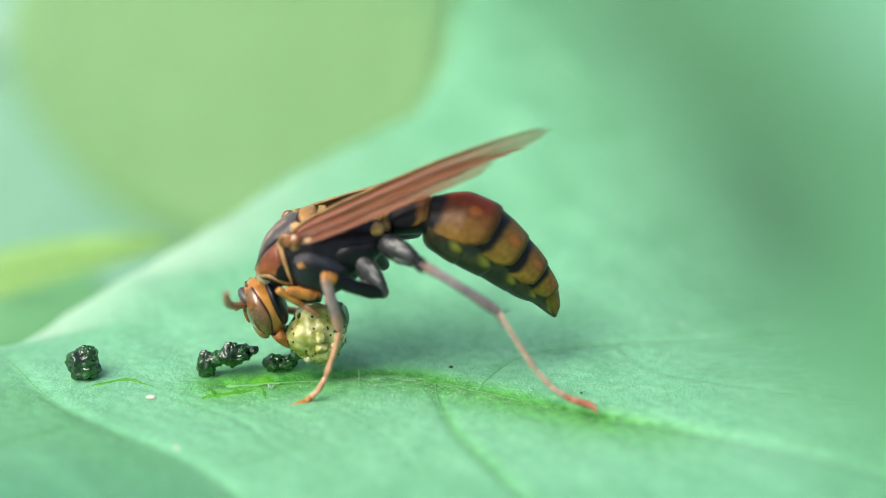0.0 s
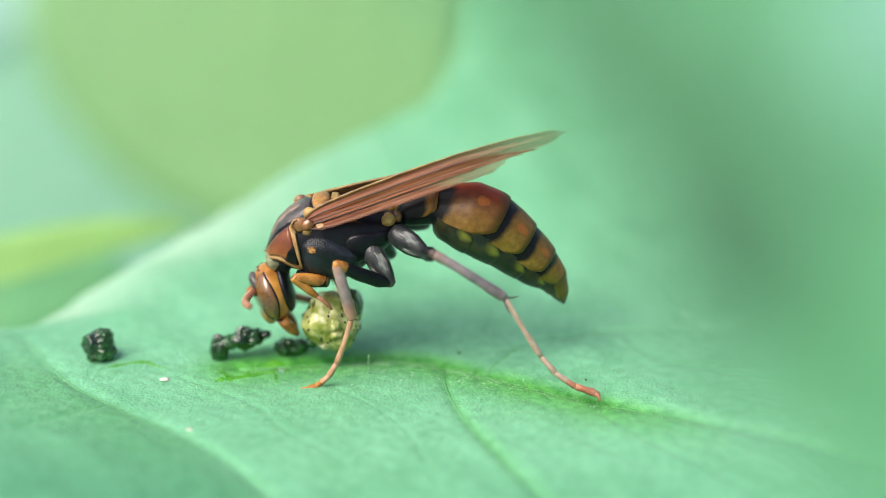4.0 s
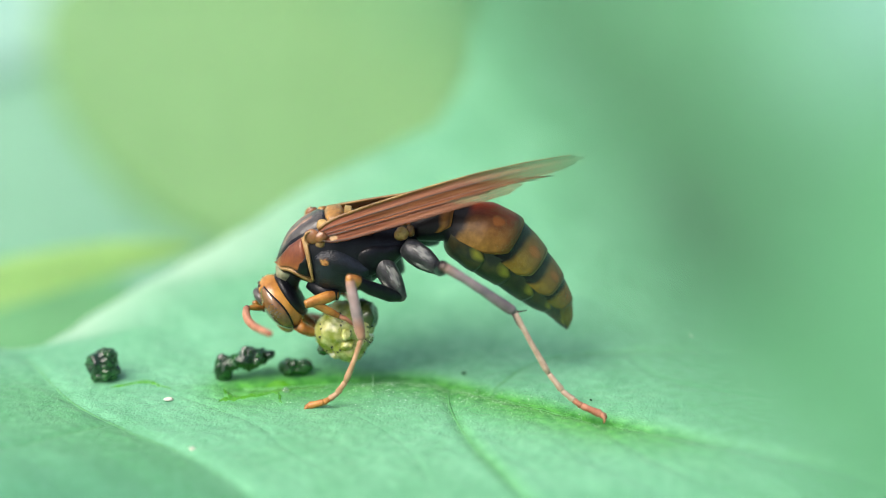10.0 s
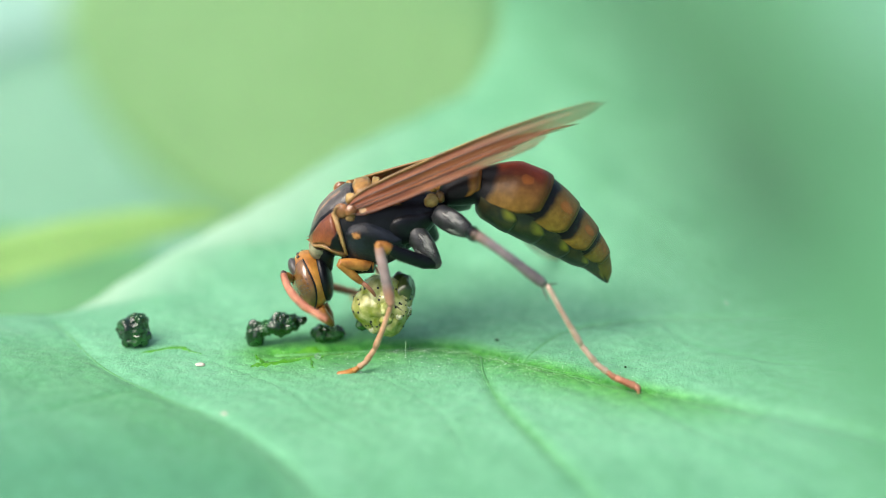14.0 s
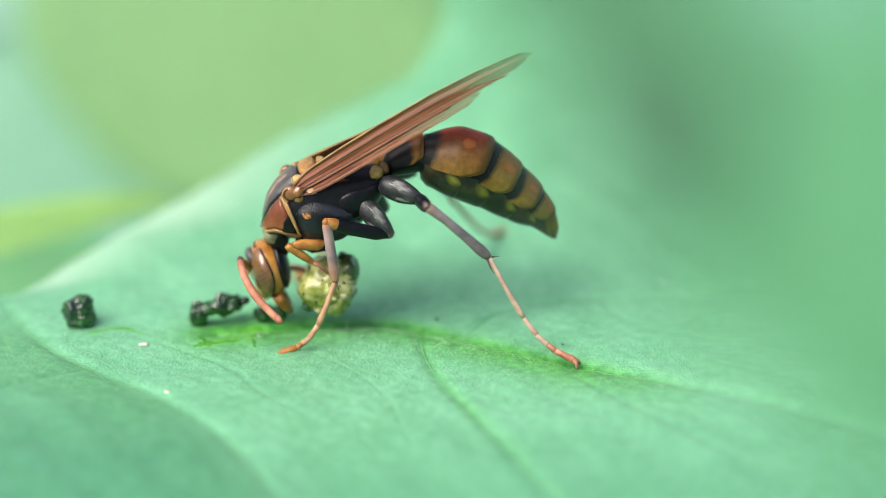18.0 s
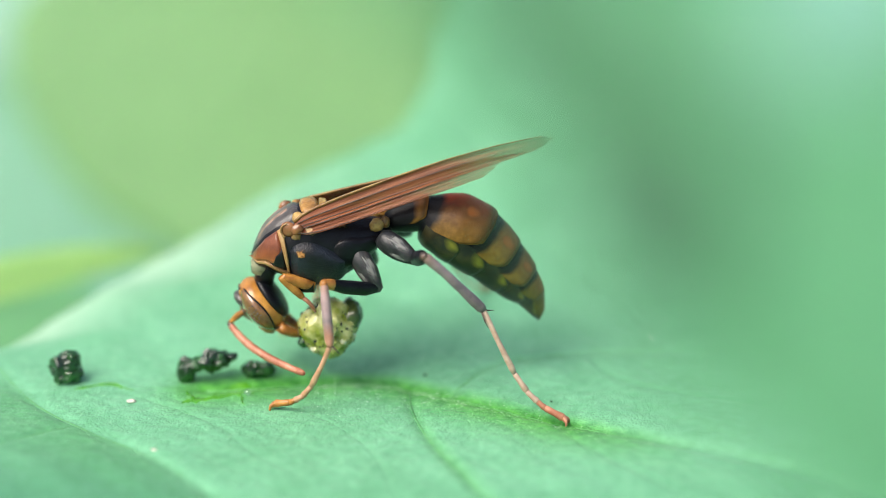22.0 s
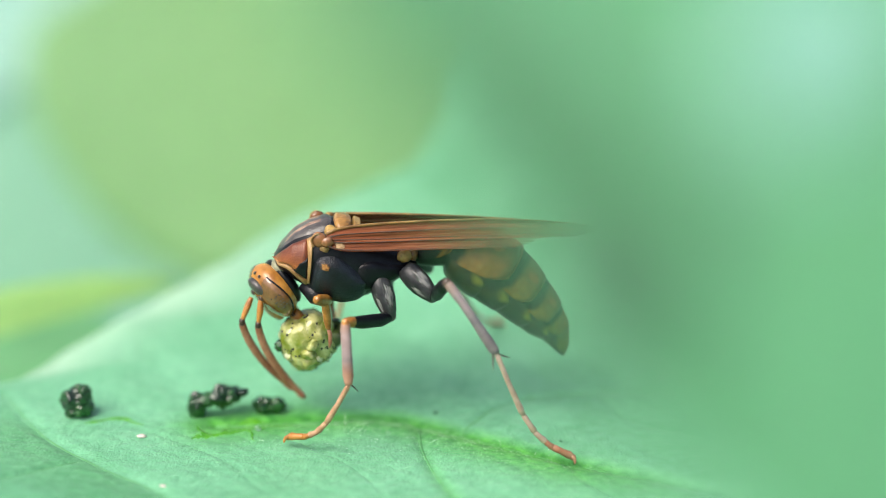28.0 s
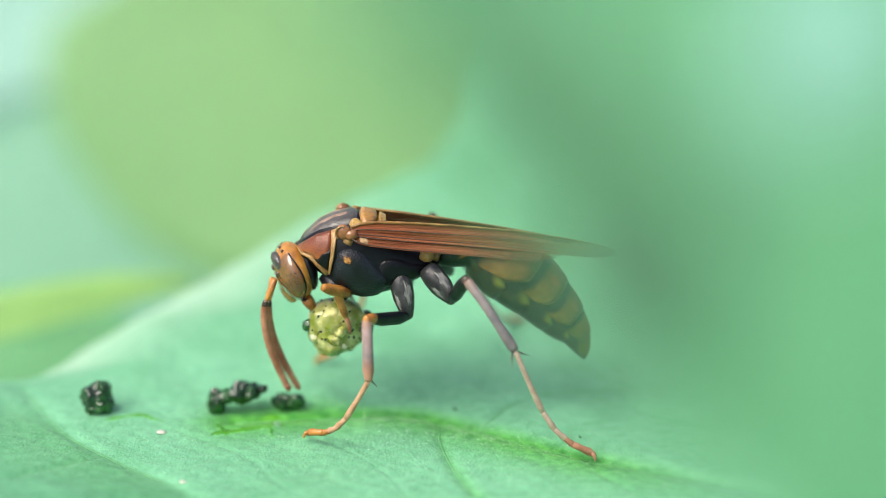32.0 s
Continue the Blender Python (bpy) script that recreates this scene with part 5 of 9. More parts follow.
    walk(MOVING["gaster"], [
        (0, mm(4.57, 0, 1.15, 0, 4.8, 0)), (0.5, mm(4.57, 0, 1.15, 0, 2.8, 0)), (1, mm(4.57, 0, 1.15, 0, 1.0, 0)),
        (1.5, mm(4.57, 0, 1.15, 0, 1.9, 0)), (2, mm(4.57, 0, 1.15, 0, 1.1, 0)), (2.5, mm(4.57, 0, 1.15, 0, 0.0, 0)),
        (3, mm(4.57, 0, 1.15, 0, 1.5, 0)), (3.5, mm(4.57, 0, 1.15, 0, 0.5, 0)), (5.5, mm(4.57, 0, 1.15, 0, -0.8, 0)),
        (6, mm(4.57, 0, 1.15, 0, 2.6, 0)), (6.5, mm(4.57, 0, 1.15, 0, 3.7, 0)), (7, mm(4.57, 0, 1.15, 0, 4.5, 0)),
        (7.5, mm(4.57, 0, 1.15, 0, 2.4, 0)), (8, mm(4.57, 0, 1.15, 0, 3.1, 0)), (8.5, mm(4.57, 0, 1.15, 0, 0.3, 0)),
        (9, mm(4.57, 0, 1.15, 0, 2.3, 0)), (9.5, mm(4.57, 0, 1.15, 0, 1.4, 0)), (10, mm(4.57, 0, 1.15, 0, 2.3, 0)),
        (10.5, mm(4.57, 0, 1.15, 0, -0.1, 0)), (11, mm(4.57, 0, 1.15, 0, 2.4, 0)), (11.5, mm(4.57, 0, 1.15, 0, 5.4, 0)),
        (12, mm(4.57, 0, 1.15, 0, 3.9, 0)), (12.5, mm(4.57, 0, 1.15, 0, 4.1, 0)), (13, mm(4.57, 0, 1.15, 0, 6.1, 0)),
        (13.5, mm(4.57, 0, 1.15, 0, 3.7, 0)), (15.5, mm(4.57, 0, 1.15, 0, 1.2, 0)), (16, mm(4.57, 0, 1.15, 0, 1.2, 0)),
        (16.5, mm(4.57, 0, 1.15, 0, 1.4, 0)), (17, mm(4.57, 0, 1.15, 0, 3.1, 0)), (17.5, mm(4.57, 0, 1.15, 0, 3.0, 0)),
        (18, mm(4.57, 0, 1.15, 0, 5.1, 0)), (18.5, mm(4.57, 0, 1.15, 0, 5.7, 0)), (19, mm(4.57, 0, 1.15, 0, 2.3, 0)),
        (19.5, mm(4.57, 0, 1.15, 0, 2.3, 0)), (20, mm(4.57, 0, 1.15, 0, 3.1, 0)), (20.5, mm(4.57, 0, 1.15, 0, 5.5, 0)),
        (21, mm(4.57, 0, 1.15, 0, 2.7, 0)), (21.5, mm(4.57, 0, 1.15, 0, 1.9, 0)), (22, mm(4.57, 0, 1.15, 0, 3.3, 0)),
        (22.5, mm(4.57, 0, 1.15, 0, 3.3, 0)), (23, mm(4.57, 0, 1.15, 0, -0.9, 0)), (23.5, mm(4.57, 0, 1.15, 0, -2.3, 0)),
        (24, mm(4.57, 0, 1.15, 0, -5.7, 0)), (24.5, mm(4.57, 0, 1.15, 0, -4.9, 0)), (26.5, mm(4.57, 0, 1.15, 0, -7.7, 0)),
        (27, mm(4.57, 0, 1.15, 0, -8.0, 0)), (27.5, mm(4.57, 0, 1.15, 0, -5.0, 0)), (28, mm(4.57, 0, 1.15, 0, -9.9, 0)),
        (28.5, mm(4.57, 0, 1.15, 0, -10.8, 0)), (29, mm(4.57, 0, 1.15, 0, -11.0, 0)), (29.5, mm(4.57, 0, 1.15, 0, -11.8, 0)),
        (30, mm(4.57, 0, 1.15, 0, -5.5, 0)), (30.5, mm(4.57, 0, 1.15, 0, -10.9, 0)), (31, mm(4.57, 0, 1.15, 0, -10.8, 0)),
        (31.5, mm(4.57, 0, 1.15, 0, -13.4, 0)), (32, mm(4.57, 0, 1.15, 0, -14.0, 0)),
    ])
    walk(MOVING["wing_n"], [
        (0, mm(-1.53, -2.1, 1.81, 0, -0.5, 0)), (0.5, mm(-1.53, -2.1, 1.81, 0, -0.8, 0)), (1, mm(-1.53, -2.1, 1.81, 0, -0.7, 0)),
        (1.5, mm(-1.53, -2.1, 1.81, 0, -0.7, 0)), (2, mm(-1.53, -2.1, 1.81, 0, -0.4, 0)), (2.5, mm(-1.53, -2.1, 1.81, 0, -0.4, 0)),
        (3, mm(-1.53, -2.1, 1.81, 0, -0.6, 0)), (3.5, mm(-1.53, -2.1, 1.81, 0, -0.9, 0)), (5.5, mm(-1.53, -2.1, 1.81, 0, 0.2, 0)),
        (6, mm(-1.53, -2.1, 1.81, 0, -0.1, 0)), (6.5, mm(-1.53, -2.1, 1.81, 0, -0.8, 0)), (7, mm(-1.53, -2.1, 1.81, 0, -0.3, 0)),
        (7.5, mm(-1.53, -2.1, 1.81, 0, -0.1, 0)), (8, mm(-1.53, -2.1, 1.81, 0, 0.2, 0)), (8.5, mm(-1.53, -2.1, 1.81, 0, 0.7, 0)),
        (9, mm(-1.53, -2.1, 1.81, 0, 0.8, 0)), (9.5, mm(-1.53, -2.1, 1.81, 0, 0.7, 0)), (10, mm(-1.53, -2.1, 1.81, 0, 0.8, 0)),
        (10.5, mm(-1.53, -2.1, 1.81, 0, 0.9, 0)), (11, mm(-1.53, -2.1, 1.81, 0, 0.9, 0)), (11.5, mm(-1.53, -2.1, 1.81, 0, 0.8, 0)),
        (12, mm(-1.53, -2.1, 1.81, 0, 0.7, 0)), (12.5, mm(-1.53, -2.1, 1.81, 0, 0.8, 0)), (13, mm(-1.53, -2.1, 1.81, 0, 0.5, 0)),
        (13.5, mm(-1.53, -2.1, 1.81, 0, -0.1, 0)), (15.5, mm(-1.53, -2.1, 1.81, 0, -1.2, 0)), (16, mm(-1.53, -2.1, 1.81, 0, -1.5, 0)),
        (16.5, mm(-1.53, -2.1, 1.81, 0, -1.4, 0)), (17, mm(-1.53, -2.1, 1.81, 0, -1.4, 0)), (17.5, mm(-1.53, -2.1, 1.81, 0, -0.7, 0)),
        (18, mm(-1.53, -2.1, 1.81, 0, -1.1, 0)), (18.5, mm(-1.53, -2.1, 1.81, 0, -1.3, 0)), (19, mm(-1.53, -2.1, 1.81, 0, -1.3, 0)),
        (19.5, mm(-1.53, -2.1, 1.81, 0, -1.2, 0)), (20, mm(-1.53, -2.1, 1.81, 0, -1.1, 0)), (20.5, mm(-1.53, -2.1, 1.81, 0, -1.1, 0)),
        (21, mm(-1.53, -2.1, 1.81, 0, -1.0, 0)), (21.5, mm(-1.53, -2.1, 1.81, 0, -1.4, 0)), (22, mm(-1.53, -2.1, 1.81, 0, -1.0, 0)),
        (22.5, mm(-1.53, -2.1, 1.81, 0, -0.4, 0)), (23, mm(-1.53, -2.1, 1.81, 0, -0.1, 0)), (23.5, mm(-1.53, -2.1, 1.81, 0, -0.1, 0)),
        (24, mm(-1.53, -2.1, 1.81, 0, 0.7, 0)), (24.5, mm(-1.53, -2.1, 1.81, 0, 1.1, 0)), (26.5, mm(-1.53, -2.1, 1.81, 0, 3.3, 0)),
        (27, mm(-1.53, -2.1, 1.81, 0, 3.4, 0)), (27.5, mm(-1.53, -2.1, 1.81, 0, 3.9, 0)), (28, mm(-1.53, -2.1, 1.81, 0, 3.0, 0)),
        (28.5, mm(-1.53, -2.1, 1.81, 0, 0.7, 0)), (29, mm(-1.53, -2.1, 1.81, 0, 3.4, 0)), (29.5, mm(-1.53, -2.1, 1.81, 0, 4.8, 0)),
        (30, mm(-1.53, -2.1, 1.81, 0, 5.9, 0)), (30.5, mm(-1.53, -2.1, 1.81, 0, 6.3, 0)), (31, mm(-1.53, -2.1, 1.81, 0, 5.3, 0)),
        (31.5, mm(-1.53, -2.1, 1.81, 0, 5.0, 0)), (32, mm(-1.53, -2.1, 1.81, 0, 4.7, 0)),
    ])
    walk(MOVING["wing_f"], [
        (0, mm(-1.53, 2.1, 1.81, 0, 0.0, 0)), (0.5, mm(-1.53, 2.1, 1.81, 0, -0.3, 0)), (1, mm(-1.53, 2.1, 1.81, 0, -0.2, 0)),
        (1.5, mm(-1.53, 2.1, 1.81, 0, -0.2, 0)), (2, mm(-1.53, 2.1, 1.81, 0, 0.1, 0)), (2.5, mm(-1.53, 2.1, 1.81, 0, 0.1, 0)),
        (3, mm(-1.53, 2.1, 1.81, 0, -0.1, 0)), (3.5, mm(-1.53, 2.1, 1.81, 0, -0.4, 0)), (5.5, mm(-1.53, 2.1, 1.81, 0, 1.4, 0)),
        (6, mm(-1.53, 2.1, 1.81, 0, 1.1, 0)), (6.5, mm(-1.53, 2.1, 1.81, 0, 0.4, 0)), (7, mm(-1.53, 2.1, 1.81, 0, 0.9, 0)),
        (7.5, mm(-1.53, 2.1, 1.81, 0, 1.1, 0)), (8, mm(-1.53, 2.1, 1.81, 0, 1.4, 0)), (8.5, mm(-1.53, 2.1, 1.81, 0, 1.9, 0)),
        (9, mm(-1.53, 2.1, 1.81, 0, 2.0, 0)), (9.5, mm(-1.53, 2.1, 1.81, 0, 1.9, 0)), (10, mm(-1.53, 2.1, 1.81, 0, 2.0, 0)),
        (10.5, mm(-1.53, 2.1, 1.81, 0, 2.1, 0)), (11, mm(-1.53, 2.1, 1.81, 0, 2.1, 0)), (11.5, mm(-1.53, 2.1, 1.81, 0, 2.0, 0)),
        (12, mm(-1.53, 2.1, 1.81, 0, 1.9, 0)), (12.5, mm(-1.53, 2.1, 1.81, 0, 2.0, 0)), (13, mm(-1.53, 2.1, 1.81, 0, 1.7, 0)),
        (13.5, mm(-1.53, 2.1, 1.81, 0, 1.1, 0)), (15.5, mm(-1.53, 2.1, 1.81, 0, -0.7, 0)), (16, mm(-1.53, 2.1, 1.81, 0, -1.0, 0)),
        (16.5, mm(-1.53, 2.1, 1.81, 0, -0.9, 0)), (17, mm(-1.53, 2.1, 1.81, 0, -0.9, 0)), (17.5, mm(-1.53, 2.1, 1.81, 0, -0.2, 0)),
        (18, mm(-1.53, 2.1, 1.81, 0, -0.6, 0)), (18.5, mm(-1.53, 2.1, 1.81, 0, -0.8, 0)), (19, mm(-1.53, 2.1, 1.81, 0, -0.8, 0)),
        (19.5, mm(-1.53, 2.1, 1.81, 0, -0.7, 0)), (20, mm(-1.53, 2.1, 1.81, 0, -0.6, 0)), (20.5, mm(-1.53, 2.1, 1.81, 0, -0.6, 0)),
        (21, mm(-1.53, 2.1, 1.81, 0, -0.5, 0)), (21.5, mm(-1.53, 2.1, 1.81, 0, -0.9, 0)), (22, mm(-1.53, 2.1, 1.81, 0, -1.0, 0)),
        (22.5, mm(-1.53, 2.1, 1.81, 0, -0.4, 0)), (23, mm(-1.53, 2.1, 1.81, 0, -0.1, 0)), (23.5, mm(-1.53, 2.1, 1.81, 0, -1.1, 0)),
        (24, mm(-1.53, 2.1, 1.81, 0, -0.3, 0)), (24.5, mm(-1.53, 2.1, 1.81, 0, 0.1, 0)), (26.5, mm(-1.53, 2.1, 1.81, 0, 0.1, 0)),
        (27, mm(-1.53, 2.1, 1.81, 0, 0.2, 0)), (27.5, mm(-1.53, 2.1, 1.81, 0, 0.7, 0)), (28, mm(-1.53, 2.1, 1.81, 0, -0.2, 0)),
        (28.5, mm(-1.53, 2.1, 1.81, 0, -2.5, 0)), (29, mm(-1.53, 2.1, 1.81, 0, 0.2, 0)), (29.5, mm(-1.53, 2.1, 1.81, 0, 1.6, 0)),
        (30, mm(-1.53, 2.1, 1.81, 0, 2.7, 0)), (30.5, mm(-1.53, 2.1, 1.81, 0, 3.1, 0)), (31, mm(-1.53, 2.1, 1.81, 0, 2.1, 0)),
        (31.5, mm(-1.53, 2.1, 1.81, 0, 1.8, 0)), (32, mm(-1.53, 2.1, 1.81, 0, 1.5, 0)),
    ])
    walk(MOVING["hfem_n"], [
        (0, mm(6.08, -2.6, -.29, 0, -16.7, -81.9)), (0.5, mm(6.08, -2.6, -.29, 0, -20.9, -82.3)), (1, mm(6.08, -2.6, -.29, 0, -21.3, -81.7)),
        (1.5, mm(6.08, -2.6, -.29, 0, -22.4, -80.7)), (2, mm(6.08, -2.6, -.29, 0, -21.9, -81.3)), (2.5, mm(6.08, -2.6, -.29, 0, -22.1, -81.2)),
        (3, mm(6.08, -2.6, -.29, 0, -19.8, -81.9)), (3.5, mm(6.08, -2.6, -.29, 0, -21.8, -81.4)), (5.5, mm(6.08, -2.6, -.29, 0, -22, -82.8)),
        (6, mm(6.08, -2.6, -.29, 0, -13.4, -85.7)), (6.5, mm(6.08, -2.6, -.29, 0, -15.9, -84.2)), (7, mm(6.08, -2.6, -.29, 0, -11, -84.9)),
        (7.5, mm(6.08, -2.6, -.29, 0, -18.8, -83)), (8, mm(6.08, -2.6, -.29, 0, -21.7, -83.4)), (8.5, mm(6.08, -2.6, -.29, 0, -22.5, -84.2)),
        (9, mm(6.08, -2.6, -.29, 0, -22.3, -85.2)), (9.5, mm(6.08, -2.6, -.29, 0, -23.1, -84.9)), (10, mm(6.08, -2.6, -.29, 0, -23.9, -85.8)),
        (10.5, mm(6.08, -2.6, -.29, 0, -24.4, -88.1)), (11, mm(6.08, -2.6, -.29, 0, -23.5, -88.7)), (11.5, mm(6.08, -2.6, -.29, 0, -10, -89.1)),
        (12, mm(6.08, -2.6, -.29, 0, -13.6, -88.2)), (12.5, mm(6.08, -2.6, -.29, 0, -11.5, -87.9)), (13, mm(6.08, -2.6, -.29, 0, -7.7, -88.8)),
        (13.5, mm(6.08, -2.6, -.29, 0, -14.3, -87.7)), (15.5, mm(6.08, -2.6, -.29, 0, -23.2, -80.6)), (16, mm(6.08, -2.6, -.29, 0, -19.2, -76.6)),
        (16.5, mm(6.08, -2.6, -.29, 0, -19.4, -76.5)), (17, mm(6.08, -2.6, -.29, 0, -13.5, -78.5)), (17.5, mm(6.08, -2.6, -.29, 0, -10.5, -80)),
        (18, mm(6.08, -2.6, -.29, 0, -11.3, -83.6)), (18.5, mm(6.08, -2.6, -.29, 0, -18.1, -84.8)), (19, mm(6.08, -2.6, -.29, 0, -27.3, -83.7)),
        (19.5, mm(6.08, -2.6, -.29, 0, -28.7, -83.6)), (20, mm(6.08, -2.6, -.29, 0, -26.1, -84.2)), (20.5, mm(6.08, -2.6, -.29, 0, -23.4, -85.2)),
        (21, mm(6.08, -2.6, -.29, 0, -22.8, -84)), (21.5, mm(6.08, -2.6, -.29, 0, -24.5, -81.6)), (22, mm(6.08, -2.6, -.29, 0, -23.9, -82.5)),
        (22.5, mm(6.08, -2.6, -.29, 0, -24.8, -83.5)), (23, mm(6.08, -2.6, -.29, 0, -32.9, -82.6)), (23.5, mm(6.08, -2.6, -.29, 0, -34.9, -82.6)),
        (24, mm(6.08, -2.6, -.29, 0, -38.4, -81.2)), (24.5, mm(6.08, -2.6, -.29, 0, -40.1, -79.5)), (26.5, mm(6.08, -2.6, -.29, 0, -41.2, -81.8)),
        (27, mm(6.08, -2.6, -.29, 0, -42.9, -83.7)), (27.5, mm(6.08, -2.6, -.29, 0, -41.7, -86.4)), (28, mm(6.08, -2.6, -.29, 0, -39.8, -86.9)),
        (28.5, mm(6.08, -2.6, -.29, 0, -43.9, -86.4)), (29, mm(6.08, -2.6, -.29, 0, -45.7, -90.4)), (29.5, mm(6.08, -2.6, -.29, 0, -42.9, -90.9)),
        (30, mm(6.08, -2.6, -.29, 0, -41.4, -90.7)), (30.5, mm(6.08, -2.6, -.29, 0, -43.5, -89.2)), (31, mm(6.08, -2.6, -.29, 0, -44.8, -88.3)),
        (31.5, mm(6.08, -2.6, -.29, 0, -44.4, -87.8)), (32, mm(6.08, -2.6, -.29, 0, -45.7, -90.5)),
    ])
    walk(MOVING["htib_n"], [
        (0, mm(6.54, -5.82, 0.69, 0, 37, -5.5)), (0.5, mm(6.5, -5.75, 0.92, 0, 34.2, -3.1)), (1, mm(6.53, -5.73, 0.95, 0, 34.6, -2)),
        (1.5, mm(6.58, -5.7, 1.01, 0, 33.2, -4.2)), (2, mm(6.55, -5.72, 0.98, 0, 31.6, -7.6)), (2.5, mm(6.56, -5.71, 0.99, 0, 32.9, -4.6)),
        (3, mm(6.53, -5.77, 0.87, 0, 31.8, -12.3)), (3.5, mm(6.55, -5.72, 0.98, 0, 33.5, -7.2)), (5.5, mm(6.47, -5.73, 0.99, 0, 32.9, -1)),
        (6, mm(6.33, -5.9, 0.5, 0, 38.7, -19.2)), (6.5, mm(6.41, -5.85, 0.65, 0, 35.7, -17.1)), (7, mm(6.37, -5.92, 0.36, 0, 39.6, -18.8)),
        (7.5, mm(6.47, -5.79, 0.81, 0, 39.7, -2)), (8, mm(6.44, -5.74, 0.97, 0, 36.7, -0.6)), (8.5, mm(6.4, -5.73, 1.01, 0, 35.8, 0.7)),
        (9, mm(6.34, -5.74, 1, 0, 34.7, 3.3)), (9.5, mm(6.35, -5.72, 1.05, 0, 33.5, -1.1)), (10, mm(6.3, -5.7, 1.09, 0, 33.9, 0.6)),
        (10.5, mm(6.18, -5.69, 1.12, 0, 34, 0.9)), (11, mm(6.15, -5.72, 1.07, 0, 32.6, 0.3)), (11.5, mm(6.13, -5.95, 0.31, 0, 41.5, -21.9)),
        (12, mm(6.18, -5.9, 0.51, 0, 39, -20.4)), (12.5, mm(6.2, -5.93, 0.39, 0, 40.6, -21.1)), (13, mm(6.14, -5.97, 0.17, 0, 46.2, -23.8)),
        (13.5, mm(6.21, -5.89, 0.56, 0, 41.2, -5.8)), (15.5, mm(6.59, -5.68, 1.05, 0, 41.5, -2)), (16, mm(6.82, -5.72, 0.83, 0, 45.7, 9.8)),
        (16.5, mm(6.82, -5.72, 0.84, 0, 45.7, 6.8)), (17, mm(6.74, -5.84, 0.51, 0, 50.8, 9.8)), (17.5, mm(6.66, -5.89, 0.34, 0, 52.9, 7.8)),
        (18, mm(6.44, -5.91, 0.38, 0, 53.3, 6.4)), (18.5, mm(6.37, -5.82, 0.77, 0, 48.9, 2)), (19, mm(6.41, -5.6, 1.27, 0, 43.8, 7.8)),
        (19.5, mm(6.41, -5.56, 1.35, 0, 43.5, 8.6)), (20, mm(6.38, -5.64, 1.21, 0, 46.9, 9.7)), (20.5, mm(6.34, -5.71, 1.07, 0, 48, 10.4)),
        (21, mm(6.4, -5.72, 1.03, 0, 46.5, 7)), (21.5, mm(6.53, -5.66, 1.12, 0, 45.6, 7.6)), (22, mm(6.48, -5.68, 1.09, 0, 44.5, 4.3)),
        (22.5, mm(6.43, -5.67, 1.14, 0, 44.8, 7.1)), (23, mm(6.44, -5.43, 1.56, 0, 38, -3.1)), (23.5, mm(6.44, -5.36, 1.66, 0, 37.2, -2.8)),
        (24, mm(6.48, -5.23, 1.82, 0, 35.6, -4.1)), (24.5, mm(6.55, -5.16, 1.9, 0, 35.5, -3.9)), (26.5, mm(6.44, -5.13, 1.95, 0, 35.9, -25.6)),
        (27, mm(6.35, -5.08, 2.03, 0, 34.8, -26.2)), (27.5, mm(6.23, -5.13, 1.98, 0, 35, -26.7)), (28, mm(6.22, -5.21, 1.89, 0, 35.7, -27)),
        (28.5, mm(6.23, -5.05, 2.07, 0, 32.2, -25.4)), (29, mm(6.06, -4.97, 2.15, 0, 32, -25)), (29.5, mm(6.04, -5.09, 2.03, 0, 33.1, -26.3)),
        (30, mm(6.05, -5.15, 1.96, 0, 34.4, -26.2)), (30.5, mm(6.11, -5.07, 2.05, 0, 33.5, -25.5)), (31, mm(6.15, -5.01, 2.11, 0, 30.6, -24.4)),
        (31.5, mm(6.17, -5.03, 2.09, 0, 31.2, -24.7)), (32, mm(6.06, -4.98, 2.15, 0, 31.4, -24.3)),
    ])
